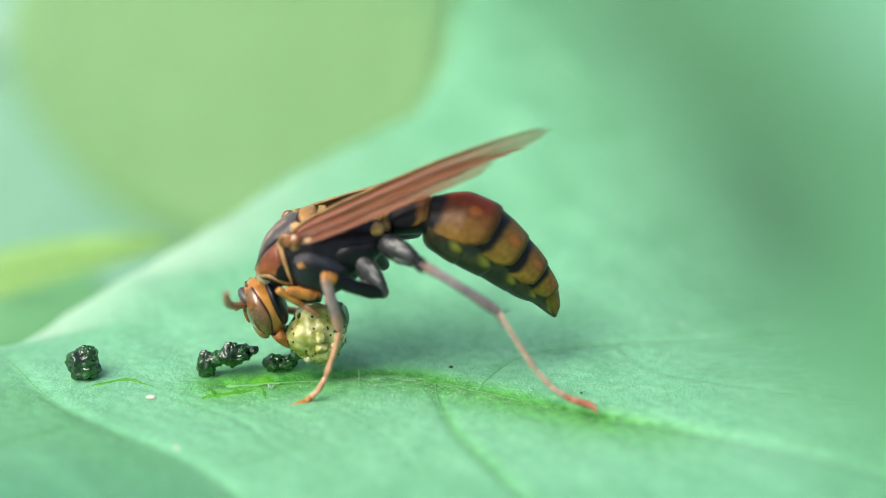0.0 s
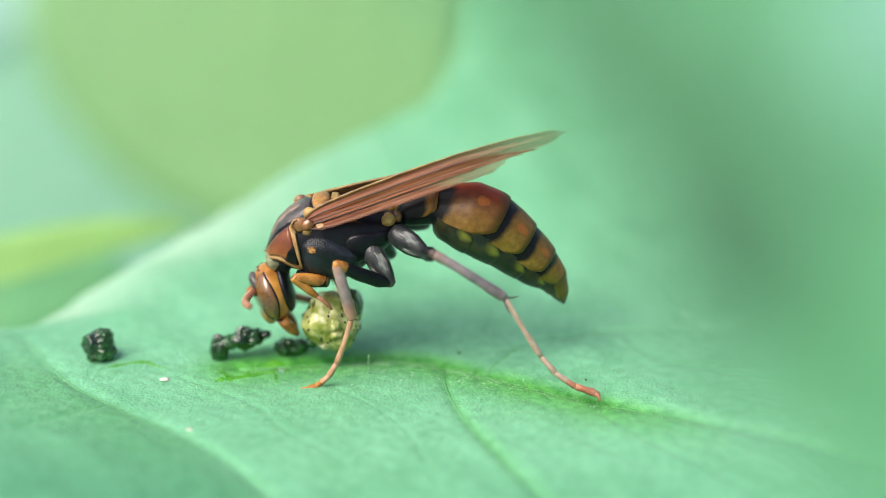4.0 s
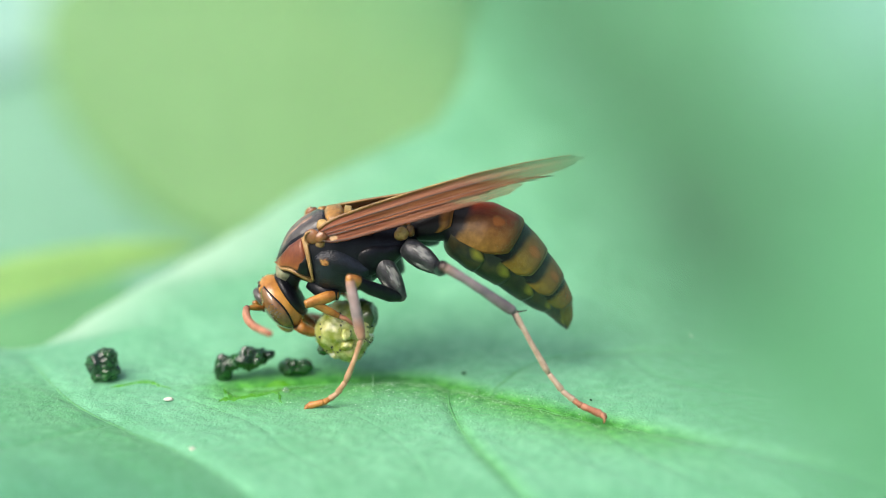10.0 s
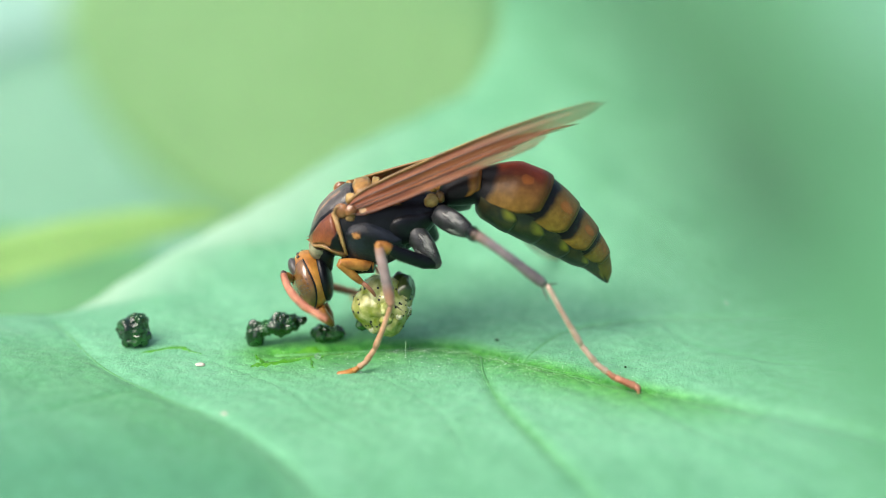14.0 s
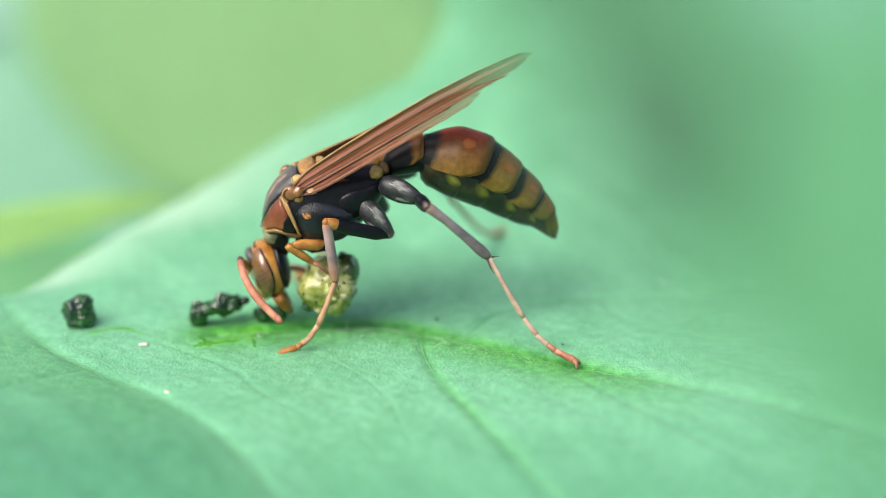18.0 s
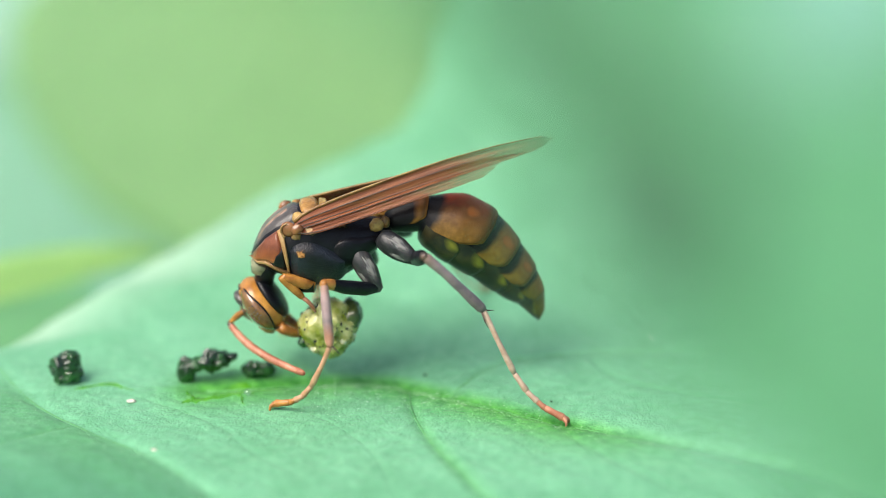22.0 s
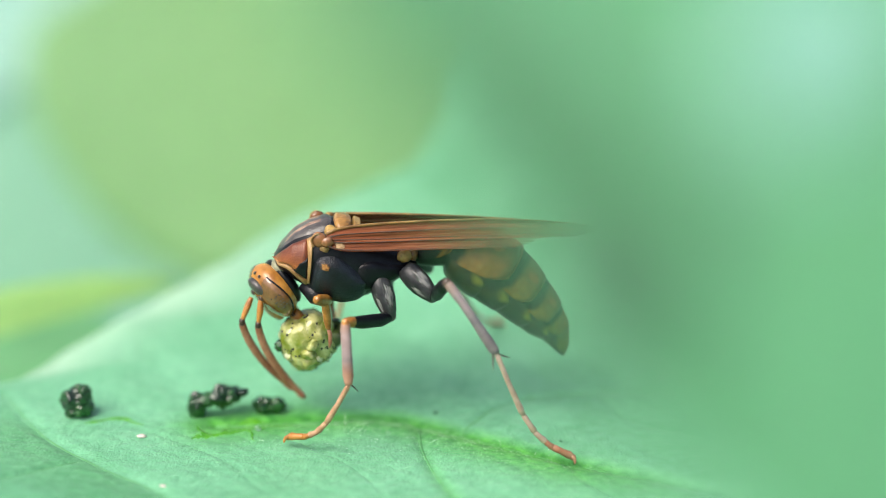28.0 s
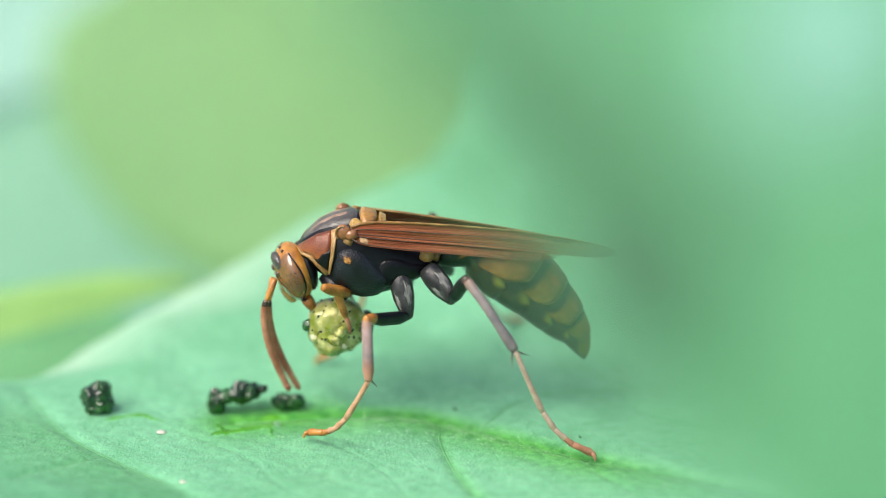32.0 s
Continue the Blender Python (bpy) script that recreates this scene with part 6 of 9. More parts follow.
    walk(MOVING["htar_n"], [
        (0, mm(10.91, -6.24, -2.62, 0, 52.4, -0.6)), (0.5, mm(11.05, -6, -2.17, 0, 47.9, -5.1)), (1, mm(11.06, -5.89, -2.17, 0, 48.1, -5.7)),
        (1.5, mm(11.18, -6.04, -2, 0, 47.8, -3.3)), (2, mm(11.19, -6.34, -1.91, 0, 47.8, -1.1)), (2.5, mm(11.16, -6.08, -2, 0, 47.7, -3.8)),
        (3, mm(11.1, -6.77, -2.03, 0, 49.3, 1.2)), (3.5, mm(11.1, -6.3, -2.06, 0, 49.4, -2.2)), (5.5, mm(11.09, -5.8, -2, 0, 47.9, -5)),
        (6, mm(10.38, -7.31, -2.93, 0, 58.6, 5.5)), (6.5, mm(10.67, -7.17, -2.56, 0, 57.9, 5.5)), (7, mm(10.39, -7.29, -3.14, 0, 60.4, 4.9)),
        (7.5, mm(10.69, -5.94, -2.7, 0, 53.9, -10.7)), (8, mm(10.85, -5.79, -2.31, 0, 50.6, -11.5)), (8.5, mm(10.86, -5.67, -2.2, 0, 49.5, -13.4)),
        (9, mm(10.86, -5.47, -2.13, 0, 48.3, -14.6)), (9.5, mm(10.94, -5.8, -1.99, 0, 48.2, -12.4)), (10, mm(10.87, -5.65, -1.98, 0, 48, -14.1)),
        (10.5, mm(10.74, -5.62, -1.95, 0, 46.7, -16.1)), (11, mm(10.78, -5.69, -1.89, 0, 46.6, -14.9)), (11.5, mm(9.96, -7.48, -3.34, 0, 60.9, 2.6)),
        (12, mm(10.19, -7.4, -2.95, 0, 59.3, 2.7)), (12.5, mm(10.09, -7.44, -3.19, 0, 60.2, 4)), (13, mm(9.63, -7.5, -3.8, 0, 65.7, 4.2)),
        (13.5, mm(10.32, -6.31, -3.07, 0, 57, -9.5)), (15.5, mm(10.7, -5.83, -2.59, 0, 48.9, -18.5)), (16, mm(10.6, -5.07, -3.1, 0, 48.1, -26.7)),
        (16.5, mm(10.64, -5.26, -3.09, 0, 48, -24.3)), (17, mm(10.16, -5.25, -3.75, 0, 51, -29.3)), (17.5, mm(9.94, -5.44, -4.05, 0, 54.9, -26.6)),
        (18, mm(9.71, -5.55, -4.03, 0, 57.9, -28.8)), (18.5, mm(9.98, -5.69, -3.37, 0, 54.8, -27.9)), (19, mm(10.34, -5.07, -2.53, 0, 49.8, -25.5)),
        (19.5, mm(10.36, -4.96, -2.44, 0, 48.4, -26.6)), (20, mm(10.09, -5, -2.81, 0, 49.6, -29.9)), (20.5, mm(9.96, -5.05, -3.02, 0, 50.6, -30.8)),
        (21, mm(10.16, -5.26, -2.96, 0, 50.6, -27.2)), (21.5, mm(10.34, -5.15, -2.8, 0, 50.5, -23.8)), (22, mm(10.39, -5.39, -2.77, 0, 50.1, -23.5)),
        (22.5, mm(10.3, -5.19, -2.73, 0, 49.9, -23.5)), (23, mm(10.77, -5.66, -1.82, 0, 45.9, -21.6)),
        (23.5, mm(10.81, -5.58, -1.66, 0, 45.2, -21.5)), (24, mm(10.95, -5.55, -1.37, 0, 43.5, -20.6)),
        (24.5, mm(11.02, -5.46, -1.29, 0, 42.6, -19.7)), (26.5, mm(10.46, -7.05, -1.27, 0, 42.4, -0.3)), (27, mm(10.4, -7.07, -1.11, 0, 40.2, -1.7)),
        (27.5, mm(10.26, -7.16, -1.18, 0, 41.2, -1.9)), (28, mm(10.2, -7.23, -1.32, 0, 41.2, -1.6)), (28.5, mm(10.43, -7.04, -.86, 0, 37.2, -2.3)),
        (29, mm(10.29, -6.94, -.77, 0, 36.7, -2.4)), (29.5, mm(10.17, -7.13, -.97, 0, 37, -3.3)), (30, mm(10.12, -7.15, -1.15, 0, 39.1, -1.8)),
        (30.5, mm(10.25, -7.04, -.99, 0, 37.6, -1.2)), (31, mm(10.46, -6.97, -.69, 0, 34.8, -1.5)), (31.5, mm(10.44, -7, -.76, 0, 35.6, -0.7)),
        (32, mm(10.33, -6.91, -.72, 0, 35.8, -0.8)),
    ])
    walk(MOVING["mfem_n"], [
        (0, mm(3.75, -2.4, -2.31, 0, -30.2, -152.8)), (0.5, mm(3.75, -2.4, -2.31, 0, -29.5, -149.5)), (1, mm(3.75, -2.4, -2.31, 0, -30.5, -150.2)),
        (1.5, mm(3.75, -2.4, -2.31, 0, -30.1, -148.2)), (2, mm(3.75, -2.4, -2.31, 0, -29.3, -147.1)), (2.5, mm(3.75, -2.4, -2.31, 0, -28.8, -146.5)),
        (3, mm(3.75, -2.4, -2.31, 0, -28.8, -149.3)), (3.5, mm(3.75, -2.4, -2.31, 0, -29.4, -149.3)), (5.5, mm(3.75, -2.4, -2.31, 0, -27.9, -146.1)),
        (6, mm(3.75, -2.4, -2.31, 0, -30.9, -156.8)), (6.5, mm(3.75, -2.4, -2.31, 0, -30.1, -154.8)), (7, mm(3.75, -2.4, -2.31, 0, -31.1, -158.9)),
        (7.5, mm(3.75, -2.4, -2.31, 0, -29.4, -154.3)), (8, mm(3.75, -2.4, -2.31, 0, -27.5, -148)), (8.5, mm(3.75, -2.4, -2.31, 0, -28.2, -149.4)),
        (9, mm(3.75, -2.4, -2.31, 0, -26.8, -146.4)), (9.5, mm(3.75, -2.4, -2.31, 0, -26.7, -145.9)), (10, mm(3.75, -2.4, -2.31, 0, -28.2, -148)),
        (10.5, mm(3.75, -2.4, -2.31, 0, -27.5, -148)), (11, mm(3.75, -2.4, -2.31, 0, -27.2, -147.2)), (11.5, mm(3.75, -2.4, -2.31, 0, -32, -162.4)),
        (12, mm(3.75, -2.4, -2.31, 0, -31.6, -157.4)), (12.5, mm(3.75, -2.4, -2.31, 0, -30.5, -155.9)),
        (13, mm(3.75, -2.4, -2.31, 0, -31.5, -168.6)), (13.5, mm(3.75, -2.4, -2.31, 0, -31.3, -159.9)),
        (15.5, mm(3.75, -2.4, -2.31, 0, -26.8, -152)), (16, mm(3.75, -2.4, -2.31, 0, -27.4, -152.2)),
        (16.5, mm(3.75, -2.4, -2.31, 0, -26.6, -152.8)), (17, mm(3.75, -2.4, -2.31, 0, -29.5, -159.1)),
        (17.5, mm(3.75, -2.4, -2.31, 0, -28.4, -156.4)), (18, mm(3.75, -2.4, -2.31, 0, -28.1, -164.1)),
        (18.5, mm(3.75, -2.4, -2.31, 0, -28.1, -161.6)), (19, mm(3.75, -2.4, -2.31, 0, -28, -156.9)),
        (19.5, mm(3.75, -2.4, -2.31, 0, -28.3, -156.5)), (20, mm(3.75, -2.4, -2.31, 0, -27.5, -158.7)),
        (20.5, mm(3.75, -2.4, -2.31, 0, -26.7, -159.7)), (21, mm(3.75, -2.4, -2.31, 0, -23.9, -154.2)),
        (21.5, mm(3.75, -2.4, -2.31, 0, -20.5, -148.7)), (22, mm(3.75, -2.4, -2.31, 0, -16.9, -146.4)),
        (22.5, mm(3.75, -2.4, -2.31, 0, -16.6, -146.7)), (23, mm(3.75, -2.4, -2.31, 0, -12.5, -141.5)),
        (23.5, mm(3.75, -2.4, -2.31, 0, -10.5, -140.6)), (24, mm(3.75, -2.4, -2.31, 0, -8.4, -138.6)),
        (24.5, mm(3.75, -2.4, -2.31, 0, -5.7, -135.6)), (26.5, mm(3.75, -2.4, -2.31, 0, -3.4, -133.8)), (27, mm(3.75, -2.4, -2.31, 0, -1, -131.9)),
        (27.5, mm(3.75, -2.4, -2.31, 0, -3.3, -134.9)), (28, mm(3.75, -2.4, -2.31, 0, -2.9, -134.9)), (28.5, mm(3.75, -2.4, -2.31, 0, -2.6, -129.9)),
        (29, mm(3.75, -2.4, -2.31, 0, -2.3, -130.5)), (29.5, mm(3.75, -2.4, -2.31, 0, -1.7, -131.5)), (30, mm(3.75, -2.4, -2.31, 0, -3.5, -133.1)),
        (30.5, mm(3.75, -2.4, -2.31, 0, -3.7, -130.7)), (31, mm(3.75, -2.4, -2.31, 0, -3.2, -128.4)), (31.5, mm(3.75, -2.4, -2.31, 0, -3.3, -129.6)),
        (32, mm(3.75, -2.4, -2.31, 0, -3.3, -130.1)),
    ])
    walk(MOVING["mtib_n"], [
        (0, mm(0.29, -4.18, -.04, 0, 79.5, 41.9)), (0.5, mm(0.38, -4.39, -.09, 0, 77.6, 17.9)), (1, mm(0.39, -4.33, -.02, 0, 77.5, 14.8)),
        (1.5, mm(0.44, -4.45, -.05, 0, 76, 18.8)), (2, mm(0.46, -4.53, -.1, 0, 76.3, 17.2)), (2.5, mm(0.46, -4.58, -.14, 0, 76.4, 16.4)),
        (3, mm(0.36, -4.41, -.14, 0, 76.8, 14.6)), (3.5, mm(0.38, -4.4, -.1, 0, 77.3, 20.9)), (5.5, mm(0.45, -4.62, -.2, 0, 75.9, -13.3)),
        (6, mm(0.2, -3.92, 0, 0, 85, 36.6)), (6.5, mm(0.23, -4.06, -.05, 0, 84.2, -7.1)), (7, mm(0.16, -3.79, 0.02, 0, 87.3, 17)),
        (7.5, mm(0.22, -4.1, -.1, 0, 82.5, -24.6)), (8, mm(0.37, -4.51, -.23, 0, 79.8, -28.2)), (8.5, mm(0.34, -4.42, -.18, 0, 78.9, -28.7)),
        (9, mm(0.41, -4.63, -.28, 0, 78.2, -30.4)), (9.5, mm(0.42, -4.65, -.28, 0, 76.5, -35.6)), (10, mm(0.39, -4.5, -.18, 0, 76.1, -35.4)),
        (10.5, mm(0.37, -4.52, -.23, 0, 77.5, -26.1)), (11, mm(0.39, -4.57, -.25, 0, 77.1, -25.7)), (11.5, mm(0.11, -3.55, 0.08, 0, 88, 17.3)),
        (12, mm(0.21, -3.87, 0.05, 0, 83.4, -57.4)), (12.5, mm(0.21, -3.98, -.02, 0, 84.3, -65.5)), (13, mm(-.01, -3.16, 0.05, 0, 86.2, 153.2)),
        (13.5, mm(0.14, -3.72, 0.03, 0, 83.4, -58.1)), (15.5, mm(0.21, -4.29, -.28, 0, 79.4, -29.6)), (16, mm(0.22, -4.27, -.24, 0, 82.9, -22.9)),
        (16.5, mm(0.17, -4.24, -.29, 0, 81.5, -22.3)), (17, mm(0.1, -3.8, -.09, 0, 85.5, -52.4)), (17.5, mm(0.13, -3.98, -.16, 0, 88.9, -107.2)),
        (18, mm(-.06, -3.49, -.19, 0, 84.9, -128.9)), (18.5, mm(-.01, -3.65, -.19, 0, 86.8, -101)), (19, mm(0.1, -3.96, -.19, 0, 84.5, -32.9)),
        (19.5, mm(0.12, -3.98, -.17, 0, 83.7, -31.6)), (20, mm(0.03, -3.85, -.23, 0, 83.7, -60.7)), (20.5, mm(-.02, -3.8, -.29, 0, 87.4, -59.8)),
        (21, mm(0.05, -4.19, -.48, 0, 78.2, -74.8)), (21.5, mm(0.15, -4.59, -.73, 0, 80.8, -61.4)), (22, mm(0.17, -4.78, -1, 0, 70.2, -75)),
        (22.5, mm(0.15, -4.77, -1.02, 0, 65.8, -76.4)), (23, mm(0.31, -5.13, -1.33, 0, 77.8, -12)), (23.5, mm(0.33, -5.21, -1.49, 0, 63.9, -64.9)),
        (24, mm(0.41, -5.34, -1.65, 0, 62.7, -61.2)), (24.5, mm(0.55, -5.53, -1.86, 0, 63.3, -62.8)), (26.5, mm(0.64, -5.64, -2.04, 0, 71.8, -12.3)),
        (27, mm(0.75, -5.75, -2.23, 0, 69.7, -24.3)), (27.5, mm(0.58, -5.58, -2.04, 0, 70.6, -26.4)), (28, mm(0.58, -5.59, -2.08, 0, 69.9, -34.7)),
        (28.5, mm(0.87, -5.85, -2.11, 0, 68.7, -21.5)), (29, mm(0.83, -5.82, -2.13, 0, 69.7, -20.8)), (29.5, mm(0.77, -5.77, -2.17, 0, 68.3, -34.7)),
        (30, mm(0.68, -5.68, -2.03, 0, 70.9, -29.5)), (30.5, mm(0.82, -5.8, -2.02, 0, 69.6, -28.1)), (31, mm(0.96, -5.92, -2.05, 0, 66, -30.8)),
        (31.5, mm(0.89, -5.86, -2.04, 0, 65.7, -31.8)), (32, mm(0.86, -5.84, -2.05, 0, 68.4, -21.7)),
    ])
    walk(MOVING["mtar_n"], [
        (0, mm(0.84, -3.69, -4.03, 0, 49.9, -159.9)), (0.5, mm(1.21, -4.12, -4.05, 0, 53.6, -166.7)), (1, mm(1.24, -4.11, -3.98, 0, 52.4, -166.6)),
        (1.5, mm(1.37, -4.13, -3.98, 0, 53.8, -166.6)), (2, mm(1.38, -4.25, -4.04, 0, 54.9, -168.5)), (2.5, mm(1.38, -4.31, -4.07, 0, 55, -169.8)),
        (3, mm(1.26, -4.18, -4.08, 0, 53.8, -167.9)), (3.5, mm(1.21, -4.08, -4.05, 0, 53, -166.1)), (5.5, mm(1.41, -4.84, -4.13, 0, 56, -179.3)),
        (6, mm(0.49, -3.71, -4.03, 0, 47.9, -162.5)), (6.5, mm(0.63, -4.11, -4.08, 0, 49.1, -168)), (7, mm(0.34, -3.73, -4.03, 0, 47, -163.2)),
        (7.5, mm(0.7, -4.32, -4.11, 0, 50.4, -172.1)), (8, mm(1, -4.85, -4.21, 0, 54.4, 179.2)), (8.5, mm(1.02, -4.79, -4.15, 0, 55.1, -180)),
        (9, mm(1.12, -5.04, -4.24, 0, 55.5, 175.7)), (9.5, mm(1.19, -5.2, -4.22, 0, 56.3, 172.6)), (10, mm(1.18, -5.07, -4.11, 0, 55.1, 175.1)),
        (10.5, mm(1.16, -4.9, -4.18, 0, 55.2, 177.3)), (11, mm(1.2, -4.96, -4.2, 0, 55.7, 176.4)), (11.5, mm(0.25, -3.51, -3.97, 0, 43.5, -161.7)),
        (12, mm(0.46, -4.26, -3.97, 0, 45, -172.3)), (12.5, mm(0.38, -4.35, -4.05, 0, 44.9, -173.4)), (13, mm(-.25, -3.03, -4, 0, 39.2, -156.9)),
        (13.5, mm(0.39, -4.12, -3.99, 0, 45.9, -170)), (15.5, mm(0.86, -4.66, -4.26, 0, 52.7, -179.2)),
        (16, mm(0.68, -4.46, -4.26, 0, 50.4, -176.2)), (16.5, mm(0.73, -4.47, -4.29, 0, 50.9, -176.2)), (17, mm(0.29, -4.05, -4.13, 0, 46, -171)),
        (17.5, mm(0.1, -4.06, -4.21, 0, 42.5, -171.4)), (18, mm(-.29, -3.77, -4.22, 0, 40.1, -168.6)), (18.5, mm(-.06, -3.88, -4.23, 0, 42.6, -170)),
        (19, mm(0.42, -4.17, -4.22, 0, 47.3, -172.2)), (19.5, mm(0.5, -4.21, -4.2, 0, 48, -173)), (20, mm(0.25, -4.24, -4.26, 0, 44.8, -174.6)),
        (20.5, mm(0.07, -3.96, -4.33, 0, 43.5, -170.9)), (21, mm(0.27, -4.99, -4.45, 0, 47.9, 174.5)),
        (21.5, mm(0.46, -5.16, -4.73, 0, 49.5, 172.9)), (22, mm(0.52, -6.1, -4.81, 0, 50.2, 158.6)), (22.5, mm(0.54, -6.38, -4.72, 0, 49.5, 156)),
        (23, mm(1.15, -5.31, -5.29, 0, 57.2, 167.1)), (23.5, mm(1.09, -6.82, -5.13, 0, 55.9, 143.7)), (24, mm(1.31, -6.97, -5.25, 0, 58.3, 139.4)),
        (24.5, mm(1.38, -7.15, -5.48, 0, 58.6, 135.9)), (26.5, mm(1.88, -5.91, -5.89, 0, 59.9, 158.8)), (27, mm(2.03, -6.33, -6.03, 0, 60.1, 150.1)),
        (27.5, mm(1.78, -6.18, -5.86, 0, 59.8, 152.5)), (28, mm(1.73, -6.38, -5.88, 0, 58.9, 149.7)), (28.5, mm(2.23, -6.39, -5.88, 0, 62.5, 146.4)),
        (29, mm(2.14, -6.32, -5.92, 0, 62.6, 147.7)), (29.5, mm(2, -6.62, -5.93, 0, 60.8, 142.3)), (30, mm(1.83, -6.33, -5.86, 0, 59.6, 149.9)),
        (30.5, mm(2.07, -6.47, -5.81, 0, 60.7, 147.5)), (31, mm(2.38, -6.77, -5.75, 0, 62.7, 139.6)), (31.5, mm(2.31, -6.74, -5.73, 0, 62.3, 141.1)),
        (32, mm(2.25, -6.39, -5.81, 0, 63.1, 147.2)),
    ])
    walk(MOVING["ffem_n"], [
        (0, mm(-.35, -1.9, -2.29, 0, -20.6, -164.2)), (0.5, mm(-.35, -1.9, -2.29, 0, -14.5, -163.2)), (1, mm(-.35, -1.9, -2.29, 0, -6.9, -161.9)),
        (1.5, mm(-.35, -1.9, -2.29, 0, -11.3, -161.6)), (2, mm(-.35, -1.9, -2.29, 0, -15.6, -161.2)), (2.5, mm(-.35, -1.9, -2.29, 0, -13, -161.8)),
        (3, mm(-.35, -1.9, -2.29, 0, -10.4, -162.3)), (3.5, mm(-.35, -1.9, -2.29, 0, -11.9, -162.7)), (5.5, mm(-.35, -1.9, -2.29, 0, -17.5, -164.1)),
        (6, mm(-.35, -1.9, -2.29, 0, -18.8, -164.4)), (6.5, mm(-.35, -1.9, -2.29, 0, -17.3, -163.8)), (7, mm(-.35, -1.9, -2.29, 0, -15.8, -163.3)),
        (7.5, mm(-.35, -1.9, -2.29, 0, -2.8, -162.9)), (8, mm(-.35, -1.9, -2.29, 0, 11.4, -162.4)), (8.5, mm(-.35, -1.9, -2.29, 0, 11.4, -160.1)),
        (9, mm(-.35, -1.9, -2.29, 0, 11.4, -157)), (9.5, mm(-.35, -1.9, -2.29, 0, 11.3, -158.3)), (10, mm(-.35, -1.9, -2.29, 0, 11.2, -159.6)),
        (10.5, mm(-.35, -1.9, -2.29, 0, 13.8, -159)), (11, mm(-.35, -1.9, -2.29, 0, 16.7, -158.5)), (11.5, mm(-.35, -1.9, -2.29, 0, 8.2, -162.8)),
        (12, mm(-.35, -1.9, -2.29, 0, 2.3, -165.7)), (12.5, mm(-.35, -1.9, -2.29, 0, -8.4, -165.7)), (13, mm(-.35, -1.9, -2.29, 0, -18.5, -165.7)),
        (13.5, mm(-.35, -1.9, -2.29, 0, -17.4, -165.2)), (15.5, mm(-.35, -1.9, -2.29, 0, -11.3, -162.4)),
        (16, mm(-.35, -1.9, -2.29, 0, -9.3, -161.5)), (16.5, mm(-.35, -1.9, -2.29, 0, -11.3, -162.9)), (17, mm(-.35, -1.9, -2.29, 0, -13.1, -164.2)),
        (17.5, mm(-.35, -1.9, -2.29, 0, -13.5, -167)), (18, mm(-.35, -1.9, -2.29, 0, -13.8, -169.1)),
        (18.5, mm(-.35, -1.9, -2.29, 0, -11.8, -167.9)), (19, mm(-.35, -1.9, -2.29, 0, -9.5, -166.6)),
        (19.5, mm(-.35, -1.9, -2.29, 0, -10.3, -165.9)), (20, mm(-.35, -1.9, -2.29, 0, -11.2, -165.2)),
        (20.5, mm(-.35, -1.9, -2.29, 0, -10, -162.3)), (21, mm(-.35, -1.9, -2.29, 0, -8.4, -158.5)), (21.5, mm(-.35, -1.9, -2.29, 0, -16.4, -163.2)),
        (22, mm(-.35, -1.9, -2.29, 0, -21.6, -166.4)), (22.5, mm(-.35, -1.9, -2.29, 0, -23.1, -165.3)), (23, mm(-.35, -1.9, -2.29, 0, -25, -164.1)),
        (23.5, mm(-.35, -1.9, -2.29, 0, -31.8, -165.8)), (24, mm(-.35, -1.9, -2.29, 0, -36.7, -167.3)),
        (24.5, mm(-.35, -1.9, -2.29, 0, -36.7, -164.5)), (26.5, mm(-.35, -1.9, -2.29, 0, -33.4, -133.8)),
        (27, mm(-.35, -1.9, -2.29, 0, -26.3, -113.2)), (27.5, mm(-.35, -1.9, -2.29, 0, -21.3, -115.8)),
        (28, mm(-.35, -1.9, -2.29, 0, -15.9, -118.4)), (28.5, mm(-.35, -1.9, -2.29, 0, -16.6, -121.5)),
        (29, mm(-.35, -1.9, -2.29, 0, -17.2, -124.4)), (29.5, mm(-.35, -1.9, -2.29, 0, -31, -132.7)), (30, mm(-.35, -1.9, -2.29, 0, -39.6, -139.4)),
        (30.5, mm(-.35, -1.9, -2.29, 0, -19, -140.4)), (31, mm(-.35, -1.9, -2.29, 0, 6.8, -141.4)), (31.5, mm(-.35, -1.9, -2.29, 0, -2.2, -142.7)),
        (32, mm(-.35, -1.9, -2.29, 0, -10.3, -143.8)),
    ])
